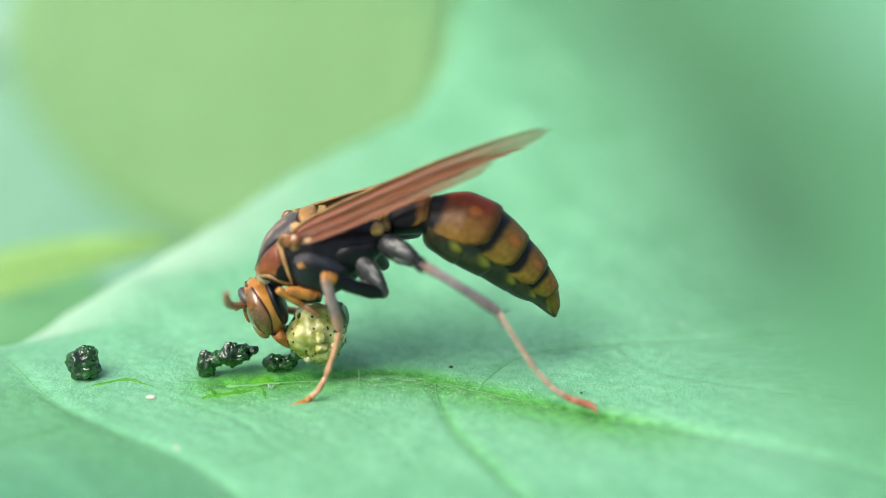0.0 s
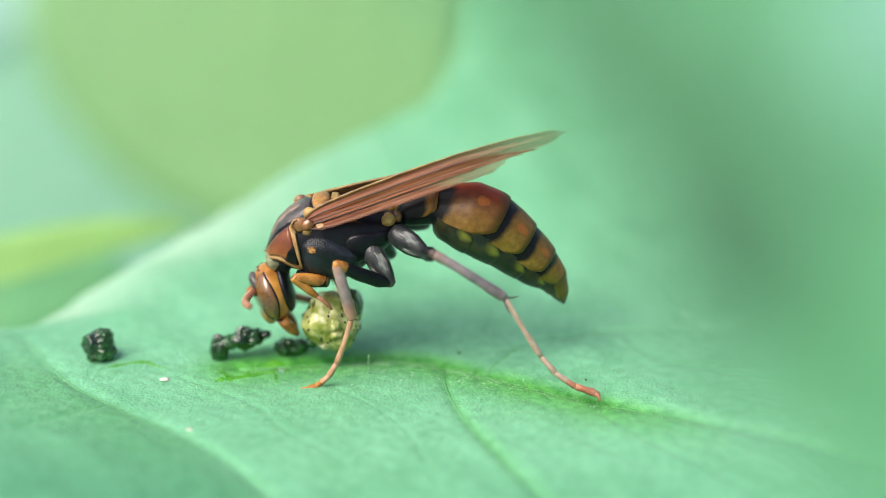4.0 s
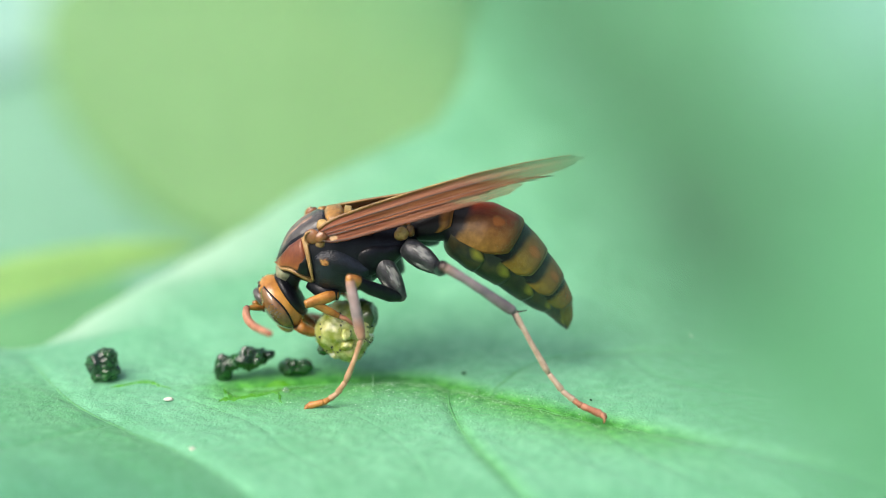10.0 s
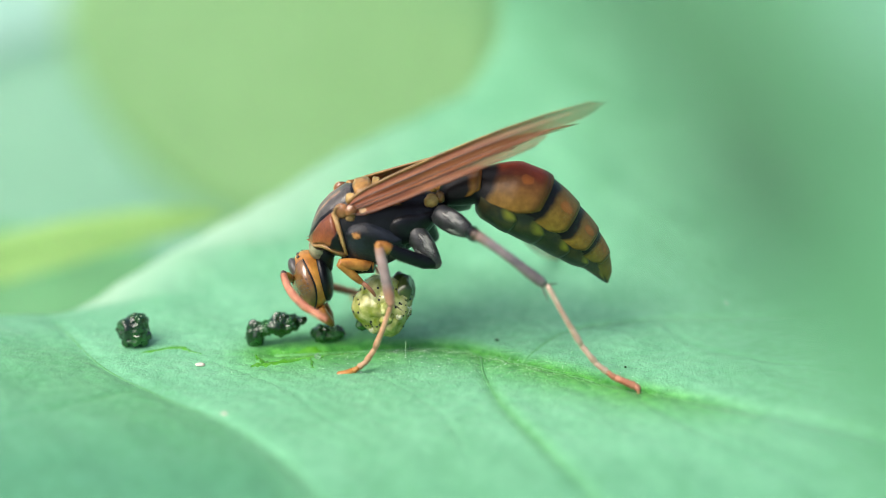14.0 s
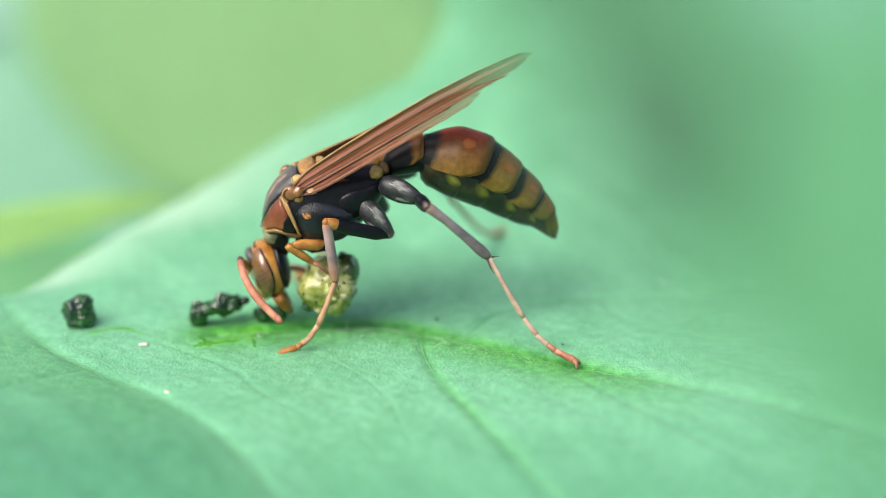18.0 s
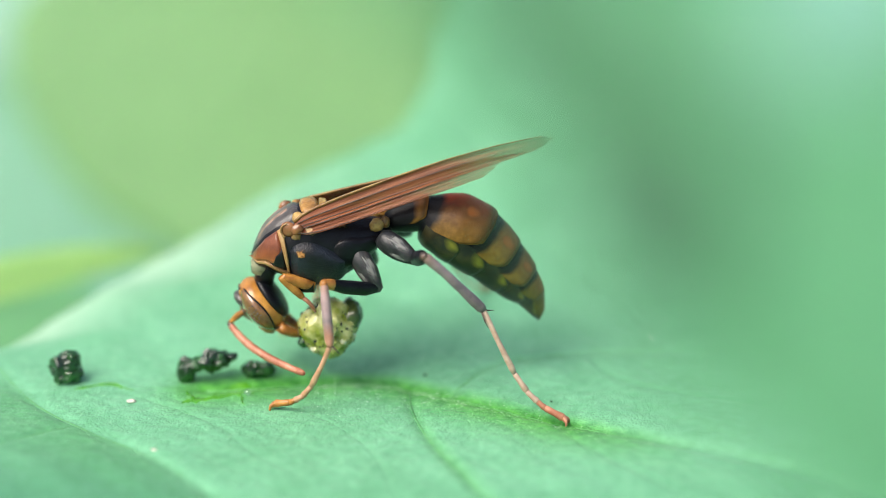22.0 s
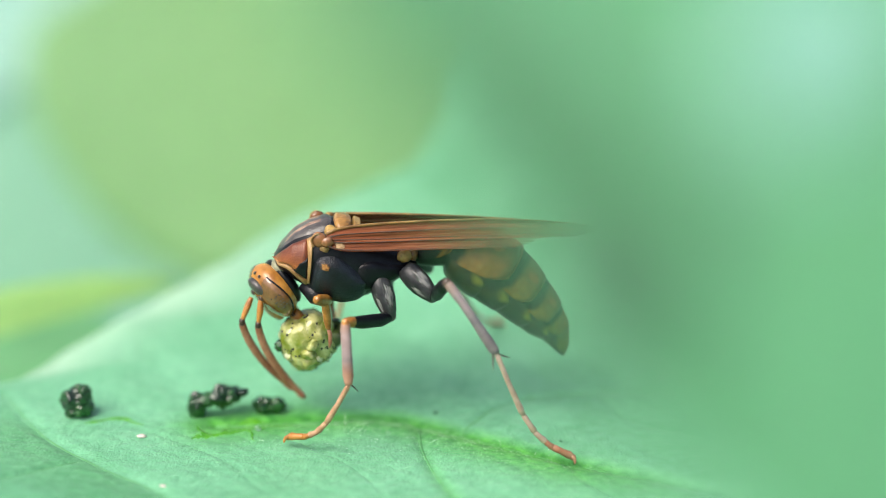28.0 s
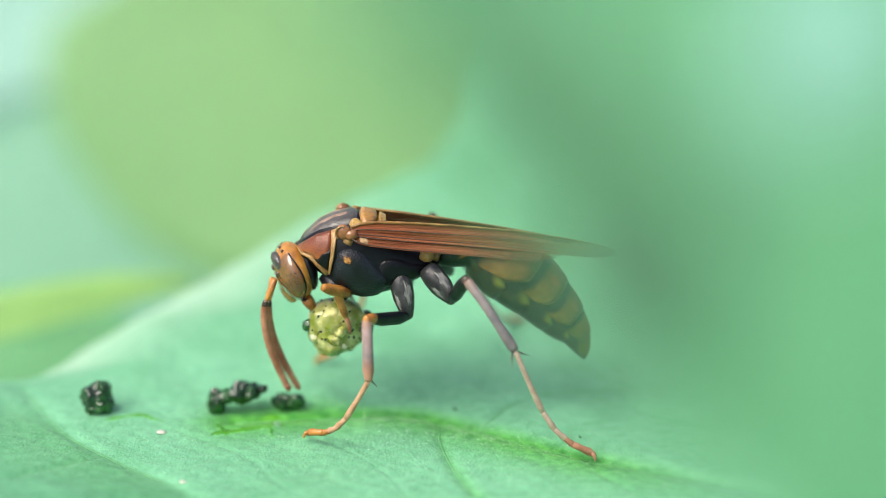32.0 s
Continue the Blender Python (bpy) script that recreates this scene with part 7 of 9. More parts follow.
    walk(MOVING["ftib_n"], [
        (0, mm(-2.91, -2.62, -1.29, 0, 43.6, 17.8)), (0.5, mm(-2.7, -2.61, -1.66, 0, 36.1, 13.9)), (1, mm(-2.49, -2.6, -2.02, 0, 30.1, 11.3)),
        (1.5, mm(-2.44, -2.6, -1.85, 0, 36.2, 11.5)), (2, mm(-2.4, -2.6, -1.68, 0, 41.7, 11.6)), (2.5, mm(-2.43, -2.58, -1.78, 0, 42.8, 11.4)),
        (3, mm(-2.46, -2.57, -1.89, 0, 43.8, 11.1)), (3.5, mm(-2.5, -2.57, -1.82, 0, 44.2, 11.2)), (5.5, mm(-2.64, -2.55, -1.54, 0, 46.1, 12)),
        (6, mm(-2.67, -2.55, -1.47, 0, 46.6, 12.3)), (6.5, mm(-2.59, -2.55, -1.56, 0, 44.1, 12.5)), (7, mm(-2.5, -2.55, -1.66, 0, 41.3, 12.7)),
        (7.5, mm(-2.43, -2.54, -2.18, 0, 38.7, 13.8)), (8, mm(-2.36, -2.53, -2.71, 0, 35.4, 14.9)), (8.5, mm(-2.11, -2.54, -2.67, 0, 36.7, 15)),
        (9, mm(-1.86, -2.54, -2.62, 0, 38, 15.1)), (9.5, mm(-1.94, -2.53, -2.63, 0, 35.3, 14.4)), (10, mm(-2.02, -2.52, -2.64, 0, 32.7, 13.8)),
        (10.5, mm(-1.95, -2.51, -2.71, 0, 33.3, 13.3)), (11, mm(-1.89, -2.5, -2.78, 0, 33.8, 12.9)), (11.5, mm(-2.3, -2.51, -2.59, 0, 35.4, 12.6)),
        (12, mm(-2.72, -2.51, -2.39, 0, 36.9, 12.3)), (12.5, mm(-2.72, -2.5, -1.93, 0, 44.4, 13.8)), (13, mm(-2.72, -2.5, -1.47, 0, 51.8, 15.7)),
        (13.5, mm(-2.61, -2.5, -1.56, 0, 50.7, 15.3)), (15.5, mm(-2.15, -2.47, -1.91, 0, 45.9, 13.9)), (16, mm(-2.04, -2.46, -2, 0, 44.6, 13.5)),
        (16.5, mm(-2.14, -2.45, -1.92, 0, 45.6, 12.7)), (17, mm(-2.23, -2.43, -1.84, 0, 46.5, 11.9)), (17.5, mm(-2.57, -2.41, -1.74, 0, 47.9, 12.2)),
        (18, mm(-2.92, -2.4, -1.65, 0, 49.2, 12.5)), (18.5, mm(-2.78, -2.42, -1.77, 0, 45.5, 12.5)), (19, mm(-2.63, -2.44, -1.9, 0, 41.8, 12.5)),
        (19.5, mm(-2.48, -2.43, -1.89, 0, 42.4, 12)), (20, mm(-2.33, -2.42, -1.88, 0, 43.1, 11.5)), (20.5, mm(-2.06, -2.45, -1.97, 0, 44.4, 12.6)),
        (21, mm(-1.79, -2.47, -2.06, 0, 45.8, 13.9)), (21.5, mm(-2.15, -2.44, -1.74, 0, 47, 11.4)), (22, mm(-2.51, -2.42, -1.41, 0, 47.8, 9.6)),
        (22.5, mm(-2.31, -2.41, -1.43, 0, 48.9, 9.2)), (23, mm(-2.11, -2.4, -1.44, 0, 49.8, 8.8)), (23.5, mm(-2.32, -2.4, -1.04, 0, 52.9, 12)),
        (24, mm(-2.52, -2.39, -.63, 0, 56.7, 16.9)), (24.5, mm(-2.21, -2.41, -.85, 0, 57.8, 17.1)), (26.5, mm(-.94, -2.52, -1.73, 0, 61.6, 17.8)),
        (27, mm(-.63, -2.54, -1.95, 0, 62.4, 18)), (27.5, mm(-.66, -2.53, -2.02, 0, 65.7, 18.4)), (28, mm(-.69, -2.53, -2.09, 0, 68.5, 18.8)),
        (28.5, mm(-.74, -2.53, -2.07, 0, 67.2, 18.8)), (29, mm(-.78, -2.53, -2.06, 0, 65.9, 18.7)), (29.5, mm(-.93, -2.52, -1.78, 0, 64.7, 15.8)),
        (30, mm(-1.07, -2.51, -1.51, 0, 63.6, 13.5)), (30.5, mm(-1.1, -2.51, -1.96, 0, 66.8, 16)), (31, mm(-1.12, -2.51, -2.41, 0, 69.8, 19.2)),
        (31.5, mm(-1.17, -2.52, -2.25, 0, 64.3, 20.3)), (32, mm(-1.21, -2.53, -2.1, 0, 52.8, 21.6)),
    ])
    walk(MOVING["hfem_f"], [
        (0, mm(6.08, 2.6, -.29, 0, -26.9, 122.6)), (0.5, mm(6.08, 2.6, -.29, 0, -28.4, 122.2)), (1, mm(6.08, 2.6, -.29, 0, -29.1, 122)),
        (1.5, mm(6.08, 2.6, -.29, 0, -29.2, 122.1)), (2, mm(6.08, 2.6, -.29, 0, -28.6, 122.1)), (2.5, mm(6.08, 2.6, -.29, 0, -28.9, 121.8)),
        (3, mm(6.08, 2.6, -.29, 0, -28.5, 120.9)), (3.5, mm(6.08, 2.6, -.29, 0, -29.6, 121.4)), (5.5, mm(6.08, 2.6, -.29, 0, -28, 124)),
        (6, mm(6.08, 2.6, -.29, 0, -27.7, 120.8)), (6.5, mm(6.08, 2.6, -.29, 0, -28.7, 121.1)), (7, mm(6.08, 2.6, -.29, 0, -26.8, 119.3)),
        (7.5, mm(6.08, 2.6, -.29, 0, -30.4, 118.9)), (8, mm(6.08, 2.6, -.29, 0, -30.5, 120.1)), (8.5, mm(6.08, 2.6, -.29, 0, -30.8, 120.3)),
        (9, mm(6.08, 2.6, -.29, 0, -29.8, 121.5)), (9.5, mm(6.08, 2.6, -.29, 0, -30.5, 120.7)), (10, mm(6.08, 2.6, -.29, 0, -31.2, 121.2)),
        (10.5, mm(6.08, 2.6, -.29, 0, -32, 121.6)), (11, mm(6.08, 2.6, -.29, 0, -30.7, 122.4)), (11.5, mm(6.08, 2.6, -.29, 0, -26.6, 119.5)),
        (12, mm(6.08, 2.6, -.29, 0, -28.4, 120.2)), (12.5, mm(6.08, 2.6, -.29, 0, -27.1, 120.1)), (13, mm(6.08, 2.6, -.29, 0, -26.2, 118.7)),
        (13.5, mm(6.08, 2.6, -.29, 0, -28.2, 120.5)), (15.5, mm(6.08, 2.6, -.29, 0, -35.5, 111.6)), (16, mm(6.08, 2.6, -.29, 0, -34.2, 106.2)),
        (16.5, mm(6.08, 2.6, -.29, 0, -34, 106.6)), (17, mm(6.08, 2.6, -.29, 0, -31.7, 103.5)), (17.5, mm(6.08, 2.6, -.29, 0, -28.7, 107.1)),
        (18, mm(6.08, 2.6, -.29, 0, -29.6, 109.5)), (18.5, mm(6.08, 2.6, -.29, 0, -35, 109.5)), (19, mm(6.08, 2.6, -.29, 0, -37.4, 116)),
        (19.5, mm(6.08, 2.6, -.29, 0, -38.3, 115.6)), (20, mm(6.08, 2.6, -.29, 0, -38.7, 112.9)), (20.5, mm(6.08, 2.6, -.29, 0, -37.4, 112.6)),
        (21, mm(6.08, 2.6, -.29, 0, -35.9, 112.9)), (21.5, mm(6.08, 2.6, -.29, 0, -35, 114.9)), (22, mm(6.08, 2.6, -.29, 0, -35, 113.6)),
        (22.5, mm(6.08, 2.6, -.29, 0, -34.4, 116.4)), (23, mm(6.08, 2.6, -.29, 0, -40.2, 113.4)), (23.5, mm(6.08, 2.6, -.29, 0, -40.5, 114.4)),
        (24, mm(6.08, 2.6, -.29, 0, -41.2, 114.5)), (24.5, mm(6.08, 2.6, -.29, 0, -40.7, 114.9)), (26.5, mm(6.08, 2.6, -.29, 0, -37.4, 120.4)),
        (27, mm(6.08, 2.6, -.29, 0, -38.3, 120.5)), (27.5, mm(6.08, 2.6, -.29, 0, -38.5, 121.4)), (28, mm(6.08, 2.6, -.29, 0, -37.9, 121.2)),
        (28.5, mm(6.08, 2.6, -.29, 0, -37.7, 122.2)), (29, mm(6.08, 2.6, -.29, 0, -36.9, 125.1)), (29.5, mm(6.08, 2.6, -.29, 0, -38.2, 123.5)),
        (30, mm(6.08, 2.6, -.29, 0, -36.9, 124.3)), (30.5, mm(6.08, 2.6, -.29, 0, -36.3, 124.6)), (31, mm(6.08, 2.6, -.29, 0, -35.8, 124.4)),
        (31.5, mm(6.08, 2.6, -.29, 0, -35.5, 124.5)), (32, mm(6.08, 2.6, -.29, 0, -35, 126.4)),
    ])
    walk(MOVING["htib_f"], [
        (0, mm(4.2, 5.53, 1.48, 0, 38.3, 9.7)), (0.5, mm(4.26, 5.48, 1.56, 0, 35.5, 8.6)), (1, mm(4.27, 5.49, 1.61, 0, 35.9, 8.8)),
        (1.5, mm(4.25, 5.52, 1.64, 0, 34.5, 9)), (2, mm(4.26, 5.5, 1.58, 0, 33, 8.6)), (2.5, mm(4.28, 5.49, 1.59, 0, 34.3, 8.6)),
        (3, mm(4.37, 5.45, 1.52, 0, 33.3, 8.1)), (3.5, mm(4.31, 5.48, 1.63, 0, 34.8, 8.6)), (5.5, mm(4.1, 5.53, 1.59, 0, 34.1, 9.1)),
        (6, mm(4.4, 5.41, 1.44, 0, 40.9, 8.5)), (6.5, mm(4.36, 5.45, 1.53, 0, 37.5, 8.5)), (7, mm(4.51, 5.4, 1.33, 0, 41.7, 8.3)),
        (7.5, mm(4.55, 5.37, 1.57, 0, 41.2, 7.8)), (8, mm(4.47, 5.37, 1.61, 0, 38.3, 7.5)), (8.5, mm(4.47, 5.35, 1.61, 0, 37.5, 7.1)),
        (9, mm(4.38, 5.36, 1.57, 0, 36.4, 7.2)), (9.5, mm(4.45, 5.33, 1.59, 0, 35.1, 6.7)), (10, mm(4.42, 5.33, 1.65, 0, 35.5, 6.7)),
        (10.5, mm(4.43, 5.27, 1.67, 0, 35.7, 5.9)), (11, mm(4.37, 5.29, 1.61, 0, 34.1, 5.9)), (11.5, mm(4.55, 5.3, 1.27, 0, 44.1, 7.1)),
        (12, mm(4.49, 5.33, 1.42, 0, 41.3, 7.1)), (12.5, mm(4.48, 5.34, 1.34, 0, 43.2, 7.7)), (13, mm(4.59, 5.32, 1.24, 0, 49.4, 8.2)),
        (13.5, mm(4.47, 5.33, 1.42, 0, 42.5, 7.2)), (15.5, mm(5.07, 5.15, 1.68, 0, 43.9, 5.8)), (16, mm(5.34, 5.13, 1.5, 0, 49.3, 6.7)),
        (16.5, mm(5.32, 5.14, 1.5, 0, 48.9, 6.7)), (17, mm(5.49, 5.05, 1.27, 0, 54.5, 6.6)), (17.5, mm(5.3, 5.14, 1.17, 0, 56.2, 7.7)),
        (18, mm(5.19, 5.12, 1.23, 0, 56.4, 7.1)), (18.5, mm(5.21, 5.04, 1.53, 0, 51.6, 5.1)), (19, mm(4.8, 5.21, 1.93, 0, 46.8, 6.9)),
        (19.5, mm(4.84, 5.19, 1.98, 0, 46.8, 6.7)), (20, mm(5.02, 5.11, 1.89, 0, 50.6, 6.3)), (20.5, mm(5.04, 5.09, 1.77, 0, 51.9, 6.2)),
        (21, mm(5.02, 5.11, 1.69, 0, 50, 6.3)), (21.5, mm(4.86, 5.23, 1.74, 0, 49.1, 7.7)), (22, mm(4.96, 5.15, 1.67, 0, 47.8, 6.6)),
        (22.5, mm(4.78, 5.21, 1.71, 0, 48.4, 7.4)), (23, mm(5.02, 5.04, 1.97, 0, 41, 4.9)), (23.5, mm(4.96, 5.06, 2.02, 0, 40.4, 5.1)),
        (24, mm(4.95, 5.07, 2.1, 0, 38.9, 5.3)), (24.5, mm(4.9, 5.13, 2.11, 0, 39, 5.9)), (26.5, mm(4.5, 5.3, 2.1, 0, 42.1, 8.3)),
        (27, mm(4.52, 5.23, 2.13, 0, 40.9, 7.7)), (27.5, mm(4.49, 5.2, 2.14, 0, 41, 7.3)), (28, mm(4.51, 5.19, 2.07, 0, 41.8, 7.3)),
        (28.5, mm(4.43, 5.22, 2.11, 0, 38, 7.2)), (29, mm(4.21, 5.26, 2.15, 0, 37.9, 7.4)), (29.5, mm(4.39, 5.15, 2.12, 0, 38.9, 6.7)),
        (30, mm(4.29, 5.22, 2.09, 0, 40.4, 7.3)), (30.5, mm(4.23, 5.27, 2.1, 0, 39.6, 7.7)), (31, mm(4.24, 5.28, 2.06, 0, 36.4, 7.5)),
        (31.5, mm(4.22, 5.3, 2.05, 0, 37.1, 7.7)), (32, mm(4.06, 5.33, 2.09, 0, 37.4, 8)),
    ])
    walk(MOVING["htar_f"], [
        (0, mm(7.89, 6.17, -1.47, 0, 38.2, 60.1)), (0.5, mm(8.11, 6.06, -1.22, 0, 35.5, 57.1)), (1, mm(8.1, 6.09, -1.2, 0, 35.6, 57.5)),
        (1.5, mm(8.14, 6.13, -1.07, 0, 35.6, 57.3)), (2, mm(8.2, 6.09, -1, 0, 35.7, 56.8)), (2.5, mm(8.19, 6.08, -1.1, 0, 35.6, 56.7)),
        (3, mm(8.27, 6, -1.07, 0, 36.8, 56.7)), (3.5, mm(8.18, 6.06, -1.08, 0, 36.6, 57.5)), (5.5, mm(8.01, 6.15, -1.1, 0, 36.2, 56.7)),
        (6, mm(7.86, 5.93, -1.6, 0, 43.6, 60.3)), (6.5, mm(8, 5.99, -1.29, 0, 42.9, 60.7)), (7, mm(7.93, 5.9, -1.76, 0, 44.4, 61.9)),
        (7.5, mm(8.12, 5.86, -1.59, 0, 39.5, 59.1)), (8, mm(8.2, 5.87, -1.37, 0, 37.7, 57.1)), (8.5, mm(8.24, 5.82, -1.3, 0, 37, 56.7)),
        (9, mm(8.2, 5.85, -1.27, 0, 36.3, 56.2)), (9.5, mm(8.35, 5.79, -1.17, 0, 36.2, 55.6)), (10, mm(8.29, 5.78, -1.14, 0, 35.9, 55.7)),
        (10.5, mm(8.3, 5.67, -1.12, 0, 35.3, 54.2)), (11, mm(8.31, 5.7, -1.08, 0, 35.2, 54.1)), (11.5, mm(7.84, 5.71, -1.95, 0, 44.9, 60.7)),
        (12, mm(7.94, 5.76, -1.64, 0, 43.4, 60.4)), (12.5, mm(7.82, 5.79, -1.83, 0, 44.2, 61)), (13, mm(7.56, 5.75, -2.27, 0, 47.3, 65.1)),
        (13.5, mm(7.97, 5.77, -1.82, 0, 41.2, 60.3)), (15.5, mm(8.52, 5.5, -1.66, 0, 36.1, 55.4)), (16, mm(8.42, 5.49, -2.1, 0, 35.9, 56.3)),
        (16.5, mm(8.44, 5.51, -2.1, 0, 35.7, 56.1)), (17, mm(8.23, 5.36, -2.6, 0, 38, 57)), (17.5, mm(7.93, 5.5, -2.8, 0, 39.8, 60.1)),
        (18, mm(7.81, 5.44, -2.75, 0, 41.5, 62.1)), (18.5, mm(8.18, 5.3, -2.23, 0, 39.8, 59)), (19, mm(8.04, 5.6, -1.54, 0, 36.8, 58)),
        (19.5, mm(8.07, 5.57, -1.49, 0, 36.1, 57.2)), (20, mm(8.01, 5.44, -1.78, 0, 37, 57.3)), (20.5, mm(7.95, 5.41, -1.96, 0, 37.6, 57.6)),
        (21, mm(8.07, 5.45, -1.97, 0, 37.4, 57.5)), (21.5, mm(7.97, 5.65, -1.88, 0, 37.2, 58.4)), (22, mm(8.17, 5.52, -1.9, 0, 37, 57.1)),
        (22.5, mm(7.94, 5.63, -1.88, 0, 37, 57.8)), (23, mm(8.66, 5.36, -1.21, 0, 34.2, 53.6)), (23.5, mm(8.64, 5.39, -1.12, 0, 33.7, 53.6)),
        (24, mm(8.72, 5.42, -.95, 0, 32.5, 53)), (24.5, mm(8.67, 5.51, -.96, 0, 32, 53.3)), (26.5, mm(7.86, 5.79, -.97, 0, 32.9, 51.8)),
        (27, mm(7.95, 5.69, -.88, 0, 31.2, 50.5)), (27.5, mm(7.91, 5.64, -.86, 0, 31.7, 50.5)), (28, mm(7.89, 5.62, -.98, 0, 31.7, 50.3)),
        (28.5, mm(8.01, 5.67, -.71, 0, 29.1, 49.1)), (29, mm(7.8, 5.72, -.67, 0, 28.7, 49.4)), (29.5, mm(7.93, 5.57, -.76, 0, 28.6, 48.5)),
        (30, mm(7.75, 5.66, -.89, 0, 30.2, 49.8)), (30.5, mm(7.73, 5.75, -.82, 0, 29.4, 49.8)), (31, mm(7.9, 5.76, -.66, 0, 27.5, 49)),
        (31.5, mm(7.84, 5.79, -.71, 0, 28.2, 49.4)), (32, mm(7.67, 5.83, -.69, 0, 28.4, 49.7)),
    ])
    walk(MOVING["mfem_f"], [
        (0, mm(3.75, 2.4, -2.31, 0, -32.6, 140.5)), (0.5, mm(3.75, 2.4, -2.31, 0, -33.5, 138.7)), (1, mm(3.75, 2.4, -2.31, 0, -34.1, 138.9)),
        (1.5, mm(3.75, 2.4, -2.31, 0, -33.9, 138.8)), (2, mm(3.75, 2.4, -2.31, 0, -33.7, 138.3)), (2.5, mm(3.75, 2.4, -2.31, 0, -33.4, 138.1)),
        (3, mm(3.75, 2.4, -2.31, 0, -33.3, 138.3)), (3.5, mm(3.75, 2.4, -2.31, 0, -33.4, 138.7)), (5.5, mm(3.75, 2.4, -2.31, 0, -32.2, 138.9)),
        (6, mm(3.75, 2.4, -2.31, 0, -33.2, 139)), (6.5, mm(3.75, 2.4, -2.31, 0, -32.7, 139.4)), (7, mm(3.75, 2.4, -2.31, 0, -33, 139.2)),
        (7.5, mm(3.75, 2.4, -2.31, 0, -33.3, 138.3)), (8, mm(3.75, 2.4, -2.31, 0, -33.2, 136.8)), (8.5, mm(3.75, 2.4, -2.31, 0, -34.1, 136.7)),
        (9, mm(3.75, 2.4, -2.31, 0, -33.4, 136.1)), (9.5, mm(3.75, 2.4, -2.31, 0, -33.9, 135.3)), (10, mm(3.75, 2.4, -2.31, 0, -34.9, 135.7)),
        (10.5, mm(3.75, 2.4, -2.31, 0, -35.2, 134.7)), (11, mm(3.75, 2.4, -2.31, 0, -35, 134.7)), (11.5, mm(3.75, 2.4, -2.31, 0, -33.9, 138)),
        (12, mm(3.75, 2.4, -2.31, 0, -34.5, 137.3)), (12.5, mm(3.75, 2.4, -2.31, 0, -33.4, 137.6)), (13, mm(3.75, 2.4, -2.31, 0, -32, 139.7)),
        (13.5, mm(3.75, 2.4, -2.31, 0, -34, 138.3)), (15.5, mm(3.75, 2.4, -2.31, 0, -34.2, 134.9)), (16, mm(3.75, 2.4, -2.31, 0, -34.3, 134.5)),
        (16.5, mm(3.75, 2.4, -2.31, 0, -33.4, 135.3)), (17, mm(3.75, 2.4, -2.31, 0, -34.8, 134.9)), (17.5, mm(3.75, 2.4, -2.31, 0, -32.9, 135.6)),
        (18, mm(3.75, 2.4, -2.31, 0, -31.3, 137.5)), (18.5, mm(3.75, 2.4, -2.31, 0, -33.2, 135.6)), (19, mm(3.75, 2.4, -2.31, 0, -33.6, 137)),
        (19.5, mm(3.75, 2.4, -2.31, 0, -34.4, 136.5)), (20, mm(3.75, 2.4, -2.31, 0, -33.5, 136)), (20.5, mm(3.75, 2.4, -2.31, 0, -32.4, 136.3)),
        (21, mm(3.75, 2.4, -2.31, 0, -30.9, 135.7)), (21.5, mm(3.75, 2.4, -2.31, 0, -27.5, 136.5)), (22, mm(3.75, 2.4, -2.31, 0, -25.2, 134.8)),
        (22.5, mm(3.75, 2.4, -2.31, 0, -24.1, 136.2)), (23, mm(3.75, 2.4, -2.31, 0, -24.6, 131.1)), (23.5, mm(3.75, 2.4, -2.31, 0, -22.5, 131.3)),
        (24, mm(3.75, 2.4, -2.31, 0, -21.2, 130.7)), (24.5, mm(3.75, 2.4, -2.31, 0, -17.9, 130)), (26.5, mm(3.75, 2.4, -2.31, 0, -12.5, 132.2)),
        (27, mm(3.75, 2.4, -2.31, 0, -11.2, 129.4)), (27.5, mm(3.75, 2.4, -2.31, 0, -14.2, 130.8)), (28, mm(3.75, 2.4, -2.31, 0, -13.6, 130.4)),
        (28.5, mm(3.75, 2.4, -2.31, 0, -14.8, 127.5)), (29, mm(3.75, 2.4, -2.31, 0, -14, 128.8)), (29.5, mm(3.75, 2.4, -2.31, 0, -14.8, 126.8)),
        (30, mm(3.75, 2.4, -2.31, 0, -15, 129.5)), (30.5, mm(3.75, 2.4, -2.31, 0, -15.1, 129.2)), (31, mm(3.75, 2.4, -2.31, 0, -15.4, 127.7)),
        (31.5, mm(3.75, 2.4, -2.31, 0, -14.7, 129.3)), (32, mm(3.75, 2.4, -2.31, 0, -14.1, 130.3)),
    ])
